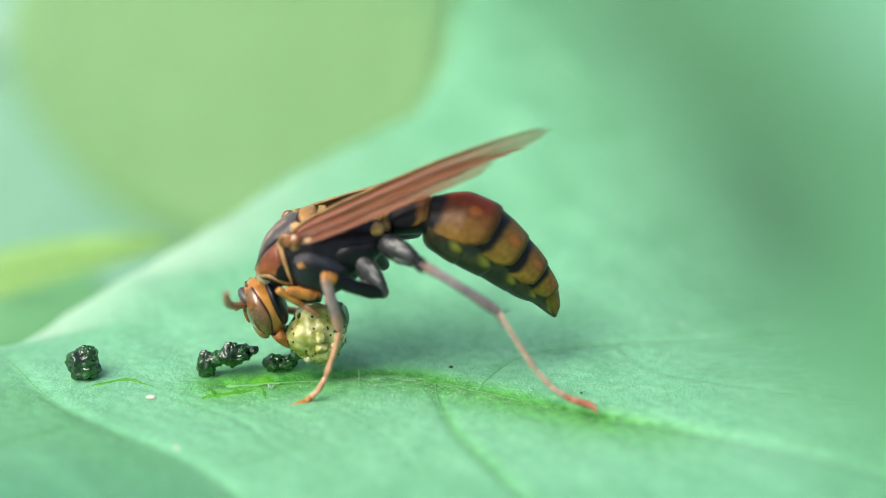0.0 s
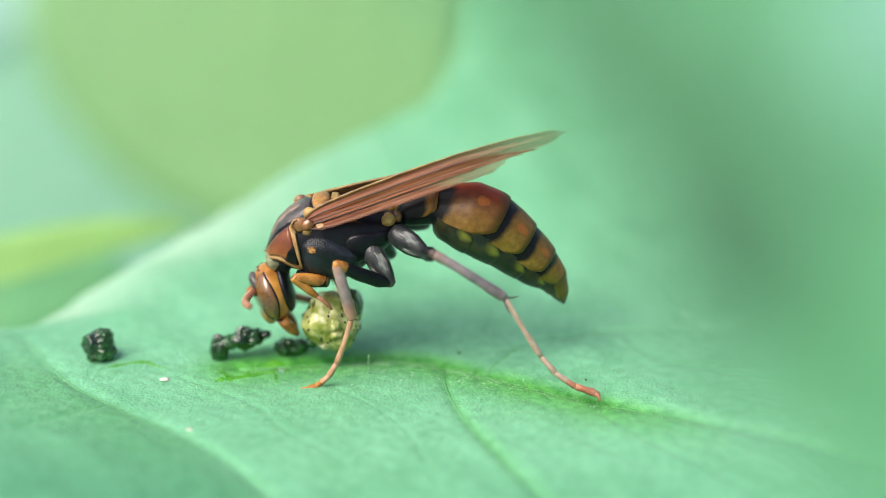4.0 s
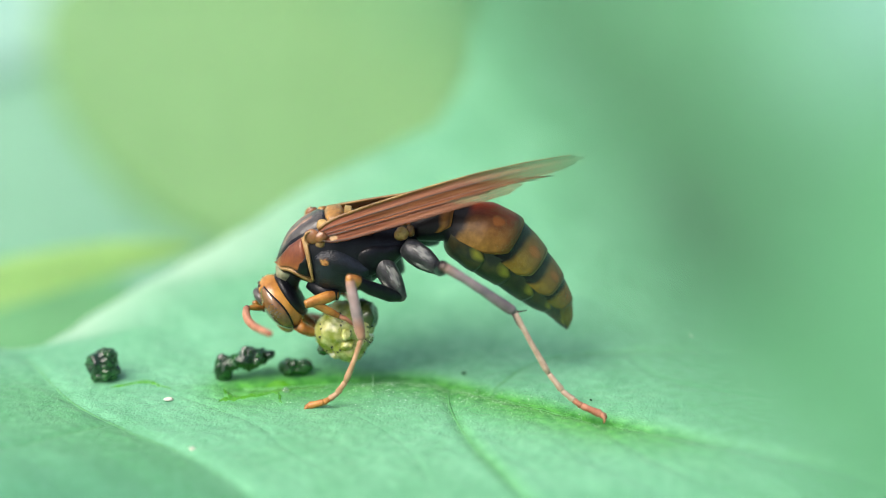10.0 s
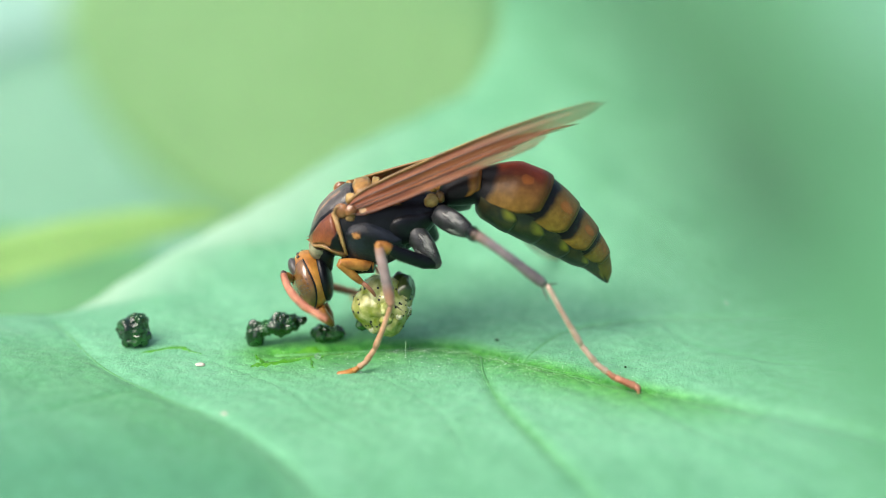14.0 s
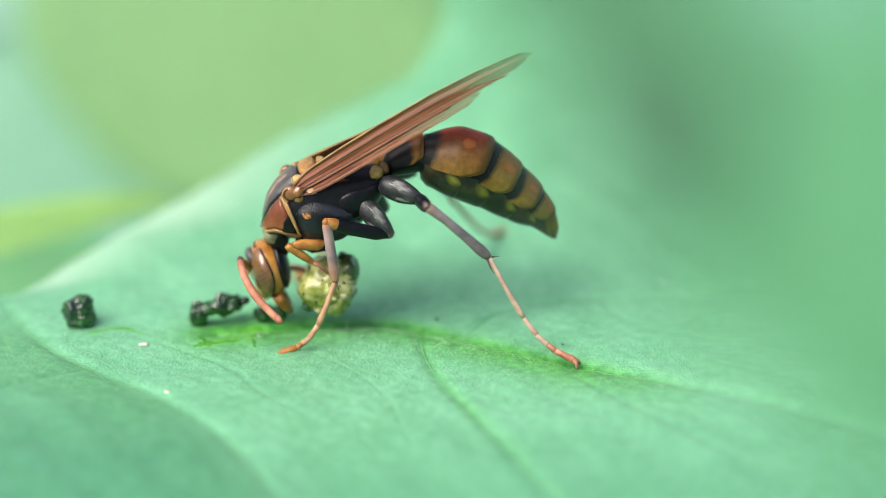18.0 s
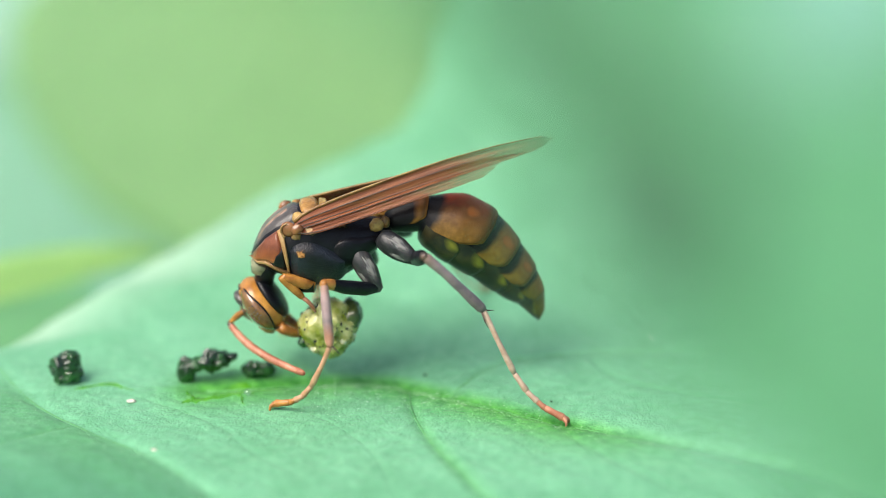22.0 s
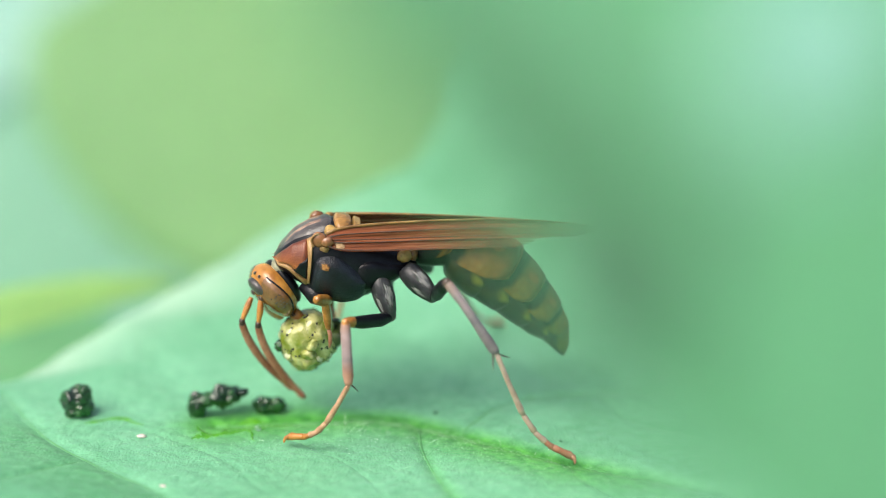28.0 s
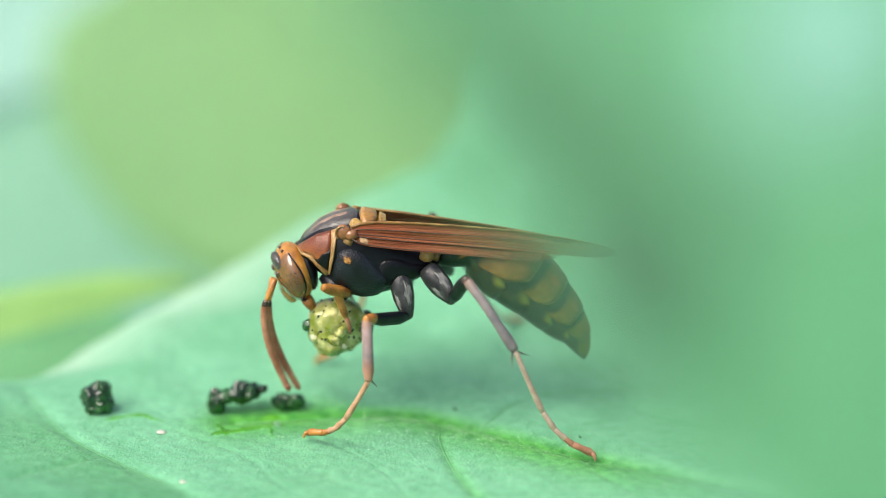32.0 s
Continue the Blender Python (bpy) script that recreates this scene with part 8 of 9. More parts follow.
    walk(MOVING["mtib_f"], [
        (0, mm(0.83, 4.81, 0.11, 0, 56.9, 111.5)), (0.5, mm(1.02, 4.8, 0.1, 0, 58.4, 105.7)), (1, mm(1.01, 4.8, 0.16, 0, 57.9, 106.2)),
        (1.5, mm(1.01, 4.8, 0.15, 0, 58.6, 104.6)), (2, mm(1.06, 4.8, 0.1, 0, 58.9, 103.8)), (2.5, mm(1.08, 4.8, 0.06, 0, 59, 104.3)),
        (3, mm(1.08, 4.79, 0.05, 0, 58.4, 104.4)), (3.5, mm(1.03, 4.8, 0.09, 0, 58.1, 105.9)), (5.5, mm(0.99, 4.81, 0, 0, 59.6, 104.4)),
        (6, mm(1.02, 4.78, 0.07, 0, 55.7, 116.3)), (6.5, mm(0.97, 4.79, 0.05, 0, 56, 114.6)), (7, mm(1, 4.78, 0.06, 0, 55, 117.8)),
        (7.5, mm(1.09, 4.77, 0.03, 0, 56.7, 113.4)), (8, mm(1.24, 4.77, -.04, 0, 58.7, 109.9)), (8.5, mm(1.25, 4.76, 0.02, 0, 59, 108.9)),
        (9, mm(1.3, 4.76, -.06, 0, 59.3, 108.6)), (9.5, mm(1.37, 4.75, -.06, 0, 59.6, 106.8)), (10, mm(1.35, 4.75, 0.04, 0, 59.1, 107.6)),
        (10.5, mm(1.45, 4.73, 0, 0, 58.9, 106.5)), (11, mm(1.44, 4.73, -.01, 0, 59.1, 105.7)), (11.5, mm(1.14, 4.75, 0.06, 0, 53.4, 119.5)),
        (12, mm(1.2, 4.75, 0.08, 0, 53.7, 119.1)), (12.5, mm(1.17, 4.76, 0, 0, 53.4, 120.3)), (13, mm(0.97, 4.76, -.03, 0, 50.7, 125.4)),
        (13.5, mm(1.1, 4.76, 0.09, 0, 54.1, 117.9)), (15.5, mm(1.45, 4.71, -.1, 0, 57.6, 109)), (16, mm(1.49, 4.7, -.1, 0, 56.3, 112.6)),
        (16.5, mm(1.42, 4.71, -.14, 0, 56.7, 111.1)), (17, mm(1.47, 4.69, -.06, 0, 54, 117)), (17.5, mm(1.39, 4.71, -.17, 0, 51.7, 122.6)),
        (18, mm(1.23, 4.71, -.23, 0, 50.1, 125.1)), (18.5, mm(1.42, 4.68, -.17, 0, 51.6, 120.5)), (19, mm(1.25, 4.73, -.04, 0, 54.8, 116.4)),
        (19.5, mm(1.3, 4.72, 0, 0, 55.1, 115.3)), (20, mm(1.37, 4.7, -.11, 0, 53.1, 118)), (20.5, mm(1.35, 4.7, -.2, 0, 52.3, 119.3)),
        (21, mm(1.39, 4.7, -.34, 0, 54.5, 117.8)), (21.5, mm(1.29, 4.73, -.54, 0, 55.8, 117.7)), (22, mm(1.46, 4.71, -.78, 0, 56.3, 115.7)),
        (22.5, mm(1.33, 4.73, -.8, 0, 56.3, 117)), (23, mm(1.77, 4.67, -.92, 0, 59.6, 104.8)), (23.5, mm(1.75, 4.68, -1.05, 0, 60.1, 103.4)),
        (24, mm(1.78, 4.69, -1.13, 0, 61.4, 98.6)), (24.5, mm(1.82, 4.71, -1.33, 0, 61.9, 97.9)), (26.5, mm(1.62, 4.75, -1.6, 0, 62.3, 99.6)),
        (27, mm(1.83, 4.74, -1.71, 0, 62.5, 96.4)), (27.5, mm(1.75, 4.73, -1.53, 0, 62.1, 98.1)), (28, mm(1.78, 4.72, -1.57, 0, 61.8, 99.1)),
        (28.5, mm(1.97, 4.73, -1.53, 0, 63, 91.6)), (29, mm(1.87, 4.74, -1.56, 0, 63, 92.5)), (29.5, mm(2.03, 4.71, -1.55, 0, 62.4, 93.4)),
        (30, mm(1.84, 4.72, -1.5, 0, 62.1, 98.4)), (30.5, mm(1.85, 4.74, -1.49, 0, 62.9, 95.9)), (31, mm(1.94, 4.74, -1.49, 0, 63.5, 88.7)),
        (31.5, mm(1.83, 4.75, -1.51, 0, 63.5, 89.8)), (32, mm(1.75, 4.76, -1.53, 0, 63.6, 91.3)),
    ])
    walk(MOVING["mtar_f"], [
        (0, mm(0.15, 6.52, -2.72, 0, 64.7, 168.9)), (0.5, mm(0.53, 6.52, -2.82, 0, 67.6, 167.1)), (1, mm(0.51, 6.52, -2.71, 0, 67.1, 167.3)),
        (1.5, mm(0.56, 6.52, -2.77, 0, 68.1, 167.1)), (2, mm(0.64, 6.52, -2.85, 0, 68.5, 166.7)), (2.5, mm(0.64, 6.52, -2.9, 0, 68.4, 166.8)),
        (3, mm(0.63, 6.52, -2.87, 0, 68.1, 166.5)), (3.5, mm(0.53, 6.52, -2.8, 0, 67.4, 167.1)), (5.5, mm(0.55, 6.52, -3.01, 0, 68.7, 167.1)),
        (6, mm(0.16, 6.52, -2.78, 0, 62.5, 169.1)), (6.5, mm(0.17, 6.52, -2.78, 0, 63.3, 168.9)), (7, mm(0.07, 6.52, -2.76, 0, 61.6, 169.4)),
        (7.5, mm(0.33, 6.53, -2.88, 0, 64.1, 168.2)), (8, mm(0.6, 6.52, -3.12, 0, 66.5, 167.2)), (8.5, mm(0.65, 6.53, -3.09, 0, 67, 166.7)),
        (9, mm(0.71, 6.53, -3.19, 0, 67.3, 166.7)), (9.5, mm(0.84, 6.52, -3.21, 0, 68.1, 166)), (10, mm(0.79, 6.52, -3.07, 0, 67.5, 166.1)),
        (10.5, mm(0.92, 6.52, -3.09, 0, 67.8, 165.3)), (11, mm(0.94, 6.52, -3.11, 0, 68.1, 165.2)), (11.5, mm(0.14, 6.52, -2.68, 0, 60.1, 169.2)),
        (12, mm(0.22, 6.52, -2.67, 0, 60.4, 169.1)), (12.5, mm(0.14, 6.52, -2.76, 0, 59.9, 169.5)), (13, mm(-.29, 6.53, -2.67, 0, 56.5, 170.4)),
        (13.5, mm(0.17, 6.53, -2.68, 0, 61.1, 168.9)), (15.5, mm(0.83, 6.52, -3.11, 0, 66.2, 165.4)), (16, mm(0.73, 6.52, -3.04, 0, 64.2, 166.4)),
        (16.5, mm(0.72, 6.52, -3.09, 0, 64.9, 166.1)), (17, mm(0.54, 6.51, -2.88, 0, 61.3, 167.2)), (17.5, mm(0.23, 6.53, -2.91, 0, 58.1, 168.7)),
        (18, mm(-.05, 6.54, -2.9, 0, 56.2, 169)), (18.5, mm(0.33, 6.54, -2.88, 0, 58.7, 167.4)), (19, mm(0.35, 6.54, -2.9, 0, 62, 167.4)),
        (19.5, mm(0.44, 6.54, -2.89, 0, 62.6, 167)), (20, mm(0.38, 6.55, -2.89, 0, 60.4, 167)), (20.5, mm(0.31, 6.55, -2.94, 0, 59.4, 167.2)),
        (21, mm(0.42, 6.55, -3.26, 0, 61.4, 166.9)), (21.5, mm(0.34, 6.55, -3.55, 0, 62.3, 167.7)), (22, mm(0.57, 6.55, -3.84, 0, 63.3, 166.5)),
        (22.5, mm(0.4, 6.55, -3.86, 0, 62.9, 167.2)), (23, mm(1.27, 6.55, -4.23, 0, 68.9, 162)), (23.5, mm(1.3, 6.56, -4.39, 0, 69.6, 161.5)),
        (24, mm(1.5, 6.56, -4.61, 0, 72, 159.5)), (24.5, mm(1.56, 6.57, -4.85, 0, 72.5, 159.6)), (26.5, mm(1.31, 6.56, -5.09, 0, 72.1, 162.5)),
        (27, mm(1.63, 6.57, -5.24, 0, 73.3, 160)), (27.5, mm(1.48, 6.57, -5.04, 0, 72.5, 160.3)), (28, mm(1.48, 6.57, -5.07, 0, 72.1, 160.6)),
        (28.5, mm(1.92, 6.56, -5.14, 0, 75.2, 157.1)), (29, mm(1.79, 6.57, -5.16, 0, 74.9, 157.9)), (29.5, mm(1.92, 6.58, -5.13, 0, 74.3, 156.7)),
        (30, mm(1.56, 6.57, -5.03, 0, 72.5, 160.3)), (30.5, mm(1.66, 6.56, -5.07, 0, 73.7, 160)), (31, mm(1.98, 6.56, -5.13, 0, 76.5, 156.2)),
        (31.5, mm(1.84, 6.56, -5.13, 0, 76.1, 157.3)), (32, mm(1.71, 6.56, -5.15, 0, 75.6, 158.6)),
    ])
    walk(MOVING["ffem_f"], [
        (0, mm(-.35, 1.9, -2.29, 0, -17.9, 163)), (0.5, mm(-.35, 1.9, -2.29, 0, -10.9, 161.7)), (1, mm(-.35, 1.9, -2.29, 0, -2, 160.2)),
        (1.5, mm(-.35, 1.9, -2.29, 0, -6.8, 159.8)), (2, mm(-.35, 1.9, -2.29, 0, -11.6, 159.3)), (2.5, mm(-.35, 1.9, -2.29, 0, -8.7, 160)),
        (3, mm(-.35, 1.9, -2.29, 0, -5.8, 160.6)), (3.5, mm(-.35, 1.9, -2.29, 0, -7.6, 161)), (5.5, mm(-.35, 1.9, -2.29, 0, -14.1, 162.6)),
        (6, mm(-.35, 1.9, -2.29, 0, -15.6, 163)), (6.5, mm(-.35, 1.9, -2.29, 0, -13.8, 162.3)), (7, mm(-.35, 1.9, -2.29, 0, -11.9, 161.7)),
        (7.5, mm(-.35, 1.9, -2.29, 0, 2.7, 161.2)), (8, mm(-.35, 1.9, -2.29, 0, 18, 160.6)), (8.5, mm(-.35, 1.9, -2.29, 0, 18.9, 157.7)),
        (9, mm(-.35, 1.9, -2.29, 0, 20, 153.9)), (9.5, mm(-.35, 1.9, -2.29, 0, 19.5, 155.6)), (10, mm(-.35, 1.9, -2.29, 0, 19.1, 157)),
        (10.5, mm(-.35, 1.9, -2.29, 0, 22.2, 156.4)), (11, mm(-.35, 1.9, -2.29, 0, 25.3, 155.6)), (11.5, mm(-.35, 1.9, -2.29, 0, 15, 160.9)),
        (12, mm(-.35, 1.9, -2.29, 0, 7.5, 164.4)), (12.5, mm(-.35, 1.9, -2.29, 0, -4.1, 164.4)), (13, mm(-.35, 1.9, -2.29, 0, -15.4, 164.5)),
        (13.5, mm(-.35, 1.9, -2.29, 0, -13.9, 163.8)), (15.5, mm(-.35, 1.9, -2.29, 0, -6, 160.4)), (16, mm(-.35, 1.9, -2.29, 0, -3.3, 159.3)),
        (16.5, mm(-.35, 1.9, -2.29, 0, -5.9, 160.9)), (17, mm(-.35, 1.9, -2.29, 0, -8.2, 162.4)), (17.5, mm(-.35, 1.9, -2.29, 0, -9.5, 165.7)),
        (18, mm(-.35, 1.9, -2.29, 0, -10.4, 168.2)), (18.5, mm(-.35, 1.9, -2.29, 0, -7.9, 166.8)), (19, mm(-.35, 1.9, -2.29, 0, -5.1, 165.3)),
        (19.5, mm(-.35, 1.9, -2.29, 0, -5.6, 164.6)), (20, mm(-.35, 1.9, -2.29, 0, -6.3, 163.7)), (20.5, mm(-.35, 1.9, -2.29, 0, -4.2, 160.2)),
        (21, mm(-.35, 1.9, -2.29, 0, -1.3, 155.4)), (21.5, mm(-.35, 1.9, -2.29, 0, -11.8, 161.2)), (22, mm(-.35, 1.9, -2.29, 0, -18.5, 165.1)),
        (22.5, mm(-.35, 1.9, -2.29, 0, -20, 163.8)), (23, mm(-.35, 1.9, -2.29, 0, -21.7, 162.1)), (23.5, mm(-.35, 1.9, -2.29, 0, -29.9, 164.3)),
        (24, mm(-.35, 1.9, -2.29, 0, -35.6, 166)), (24.5, mm(-.35, 1.9, -2.29, 0, -35.5, 162.7)), (26.5, mm(-.35, 1.9, -2.29, 0, -26.5, 122.4)),
        (27, mm(-.35, 1.9, -2.29, 0, -12.6, 96.6)), (27.5, mm(-.35, 1.9, -2.29, 0, -6.5, 99.6)), (28, mm(-.35, 1.9, -2.29, 0, -0.3, 102.5)),
        (28.5, mm(-.35, 1.9, -2.29, 0, -1.7, 106.4)), (29, mm(-.35, 1.9, -2.29, 0, -3, 110.1)), (29.5, mm(-.35, 1.9, -2.29, 0, -23, 121)),
        (30, mm(-.35, 1.9, -2.29, 0, -35.9, 130.1)), (30.5, mm(-.35, 1.9, -2.29, 0, -9.2, 131.5)), (31, mm(-.35, 1.9, -2.29, 0, 20.7, 132.8)),
        (31.5, mm(-.35, 1.9, -2.29, 0, 10.4, 134.7)), (32, mm(-.35, 1.9, -2.29, 0, 0.3, 136.4)),
    ])
    walk(MOVING["ftib_f"], [
        (0, mm(-2.71, 2.62, -1.49, 0, 41.3, -15.5)), (0.5, mm(-2.5, 2.61, -1.86, 0, 34.6, -12.4)), (1, mm(-2.29, 2.6, -2.22, 0, 29.1, -10.3)),
        (1.5, mm(-2.24, 2.6, -2.05, 0, 34.9, -10.4)), (2, mm(-2.2, 2.6, -1.88, 0, 40.1, -10.6)), (2.5, mm(-2.23, 2.58, -1.98, 0, 41.1, -10.3)),
        (3, mm(-2.26, 2.57, -2.09, 0, 42.1, -10)), (3.5, mm(-2.3, 2.57, -2.02, 0, 42.4, -10.2)), (5.5, mm(-2.44, 2.55, -1.74, 0, 44.1, -10.8)),
        (6, mm(-2.47, 2.55, -1.67, 0, 44.5, -11)), (6.5, mm(-2.39, 2.55, -1.76, 0, 42.1, -11.2)), (7, mm(-2.3, 2.55, -1.86, 0, 39.3, -11.3)),
        (7.5, mm(-2.23, 2.54, -2.38, 0, 36.8, -12.2)), (8, mm(-2.16, 2.53, -2.91, 0, 33.7, -13.1)), (8.5, mm(-1.91, 2.54, -2.87, 0, 34.9, -13.1)),
        (9, mm(-1.66, 2.54, -2.82, 0, 36, -13.2)), (9.5, mm(-1.74, 2.53, -2.83, 0, 33.6, -12.6)), (10, mm(-1.82, 2.52, -2.84, 0, 31.2, -12.1)),
        (10.5, mm(-1.75, 2.51, -2.91, 0, 31.8, -11.7)), (11, mm(-1.69, 2.5, -2.98, 0, 32.3, -11.3)), (11.5, mm(-2.1, 2.51, -2.79, 0, 33.8, -11.1)),
        (12, mm(-2.52, 2.51, -2.59, 0, 35.2, -10.9)), (12.5, mm(-2.52, 2.5, -2.13, 0, 42, -12)), (13, mm(-2.52, 2.5, -1.67, 0, 48.8, -13.5)),
        (13.5, mm(-2.41, 2.5, -1.76, 0, 47.8, -13.2)), (15.5, mm(-1.95, 2.47, -2.11, 0, 43.2, -12)), (16, mm(-1.84, 2.46, -2.2, 0, 42, -11.7)),
        (16.5, mm(-1.94, 2.45, -2.12, 0, 43, -11)), (17, mm(-2.03, 2.43, -2.04, 0, 43.9, -10.3)), (17.5, mm(-2.37, 2.41, -1.94, 0, 45.2, -10.6)),
        (18, mm(-2.72, 2.4, -1.85, 0, 46.4, -10.8)), (18.5, mm(-2.58, 2.42, -1.97, 0, 43, -10.9)), (19, mm(-2.43, 2.44, -2.1, 0, 39.6, -11)),
        (19.5, mm(-2.28, 2.43, -2.09, 0, 40.2, -10.5)), (20, mm(-2.13, 2.42, -2.08, 0, 40.8, -10)), (20.5, mm(-1.86, 2.45, -2.17, 0, 41.9, -10.9)),
        (21, mm(-1.59, 2.47, -2.26, 0, 43.1, -12)), (21.5, mm(-1.95, 2.44, -1.94, 0, 44.6, -10.1)), (22, mm(-2.31, 2.42, -1.61, 0, 45.6, -8.6)),
        (22.5, mm(-2.11, 2.41, -1.63, 0, 46.7, -8.3)), (23, mm(-1.91, 2.4, -1.64, 0, 47.7, -7.9)), (23.5, mm(-2.12, 2.4, -1.24, 0, 50.4, -10.6)),
        (24, mm(-2.32, 2.39, -.83, 0, 53.6, -14.5)), (24.5, mm(-2.01, 2.41, -1.05, 0, 54.7, -14.6)), (26.5, mm(-.74, 2.52, -1.93, 0, 58.6, -15.3)),
        (27, mm(-.43, 2.54, -2.15, 0, 59.5, -15.5)), (27.5, mm(-.46, 2.53, -2.22, 0, 63, -15.8)), (28, mm(-.49, 2.53, -2.29, 0, 65.9, -16.1)),
        (28.5, mm(-.54, 2.53, -2.27, 0, 64.6, -16.1)), (29, mm(-.58, 2.53, -2.26, 0, 63.2, -16.1)), (29.5, mm(-.73, 2.52, -1.98, 0, 62.2, -13.8)),
        (30, mm(-.87, 2.51, -1.71, 0, 61.4, -11.9)), (30.5, mm(-.9, 2.51, -2.16, 0, 64.4, -14)), (31, mm(-.92, 2.51, -2.61, 0, 67.4, -16.5)),
        (31.5, mm(-.97, 2.52, -2.45, 0, 61.4, -17.3)), (32, mm(-1.01, 2.53, -2.3, 0, 49.5, -18.2)),
    ])
    walk(MOVING["scp_n"], [
        (0, mm(-5.16, -0.2, -4.32, 0, -62.4, -105.2)), (1, mm(-4.15, -0.35, -3.9, 0, -24.5, -159)), (2, mm(-5.73, -0.32, -4.52, 0, -55.3, -37.8)),
        (3, mm(-6.14, 0.15, -4.39, 0, -26.9, -42.1)), (6, mm(-5.07, -0.47, -3.9, 0, -60.6, -157.1)),
        (7, mm(-5.15, -0.39, -4.26, 0, -54.3, -157.7)), (8, mm(-5.44, -0.16, -4.82, 0, -63.2, -130.3)),
        (9, mm(-5.34, -0.5, -3.95, 0, -29.2, -118)), (10, mm(-5.22, -0.47, -3.98, 0, -20, -130.9)), (11, mm(-5.26, -0.42, -3.95, 0, -29, -124.5)),
        (12, mm(-5.54, -0.46, -4.24, 0, -38.6, -121.3)), (13, mm(-5.88, -0.45, -3.17, 0, -47.4, -113.1)),
        (16, mm(-4.86, -0.35, -4.37, 0, -22.3, -117)), (17, mm(-5.12, -0.31, -4.39, 0, -26.3, -113.2)),
        (18, mm(-5.77, -0.28, -3.56, 0, -49.2, -111.1)), (19, mm(-5.48, -0.33, -4.03, 0, -35.8, -122.8)),
        (20, mm(-5.06, -0.28, -4.37, 0, -27.4, -123.1)), (21, mm(-4.92, -0.3, -4.51, 0, -10, -125.7)),
        (22, mm(-4.88, -0.31, -4.64, 0, 43.4, -216.8)), (23, mm(-5.1, -0.21, -3.92, 0, 40.8, -226.3)),
        (24, mm(-5.29, -0.34, -4.12, 0, 66.4, -118.5)), (27, mm(-4.69, -0.76, -4.02, 0, 60.5, -50.2)), (28, mm(-4.58, -0.86, -3.6, 0, 78, -52.9)),
        (29, mm(-4.45, -0.91, -3.64, 0, 71.6, 0.1)), (30, mm(-4.37, -1.04, -3.44, 0, 73.1, 97.6)), (31, mm(-4.65, -0.88, -3.34, 0, 82, 50.9)),
        (32, mm(-5.03, -0.88, -3.19, 0, 68.2, -105.7)),
    ])
    walk(MOVING["scp_f"], [
        (0, mm(-5.99, -0.24, -3.42, 0, -11, 43)), (1, mm(-5.49, -0.65, -3.54, 0, -4.1, 71.3)), (2, mm(-5.76, 0.06, -3.73, 0, -13.1, 31.4)),
        (3, mm(-5.81, 0.06, -3.75, 0, 3.6, 32.8)), (6, mm(-5.57, -0.05, -4, 0, -48, 71.9)), (7, mm(-5.86, -0.24, -4.22, 0, -36.3, 71.6)),
        (8, mm(-6.34, -0.03, -4.2, 0, -23, 45.3)), (9, mm(-6.01, -0.22, -3.93, 0, 1.1, 50.9)), (10, mm(-5.86, -0.05, -3.75, 0, 15.7, 46)),
        (11, mm(-5.95, 0.04, -3.97, 0, -1.8, 42)), (12, mm(-6.15, -0.12, -4.53, 0, -19.3, 51.1)), (13, mm(-6.42, 0.01, -3.57, 0, -29.2, 49.3)),
        (16, mm(-5.21, -0.25, -4.68, 0, -18.4, 72)), (17, mm(-5.47, -0.19, -4.69, 0, -18.4, 71.6)), (18, mm(-6.1, 0.13, -4.06, 0, -37.9, 65.2)),
        (19, mm(-5.52, -0.15, -4.55, 0, -32.7, 91)), (20, mm(-4.86, -0.27, -4.5, 0, -6.8, 103.9)), (21, mm(-4.77, -0.09, -4.05, 0, 29.4, 103.9)),
        (22, mm(-4.85, 0.19, -4.07, 0, 48.8, 97.3)), (23, mm(-4.84, 0.32, -3.47, 0, 38.8, 125.5)), (24, mm(-4.68, 0.37, -4.66, 0, 41.9, -26.5)),
        (27, mm(-5.02, 0.07, -4.26, 0, 65.5, -66.7)), (28, mm(-5.14, -0.12, -3.92, 0, 66.6, -115.6)),
        (29, mm(-4.98, -0.1, -3.81, 0, 67.1, -117.9)), (30, mm(-4.99, -0.25, -3.44, 0, 45.6, -185.4)),
        (31, mm(-5.09, -0.06, -3.5, 0, 65.8, -65.1)), (32, mm(-5.2, -0.04, -3.47, 0, 65.7, -65.7)),
    ])
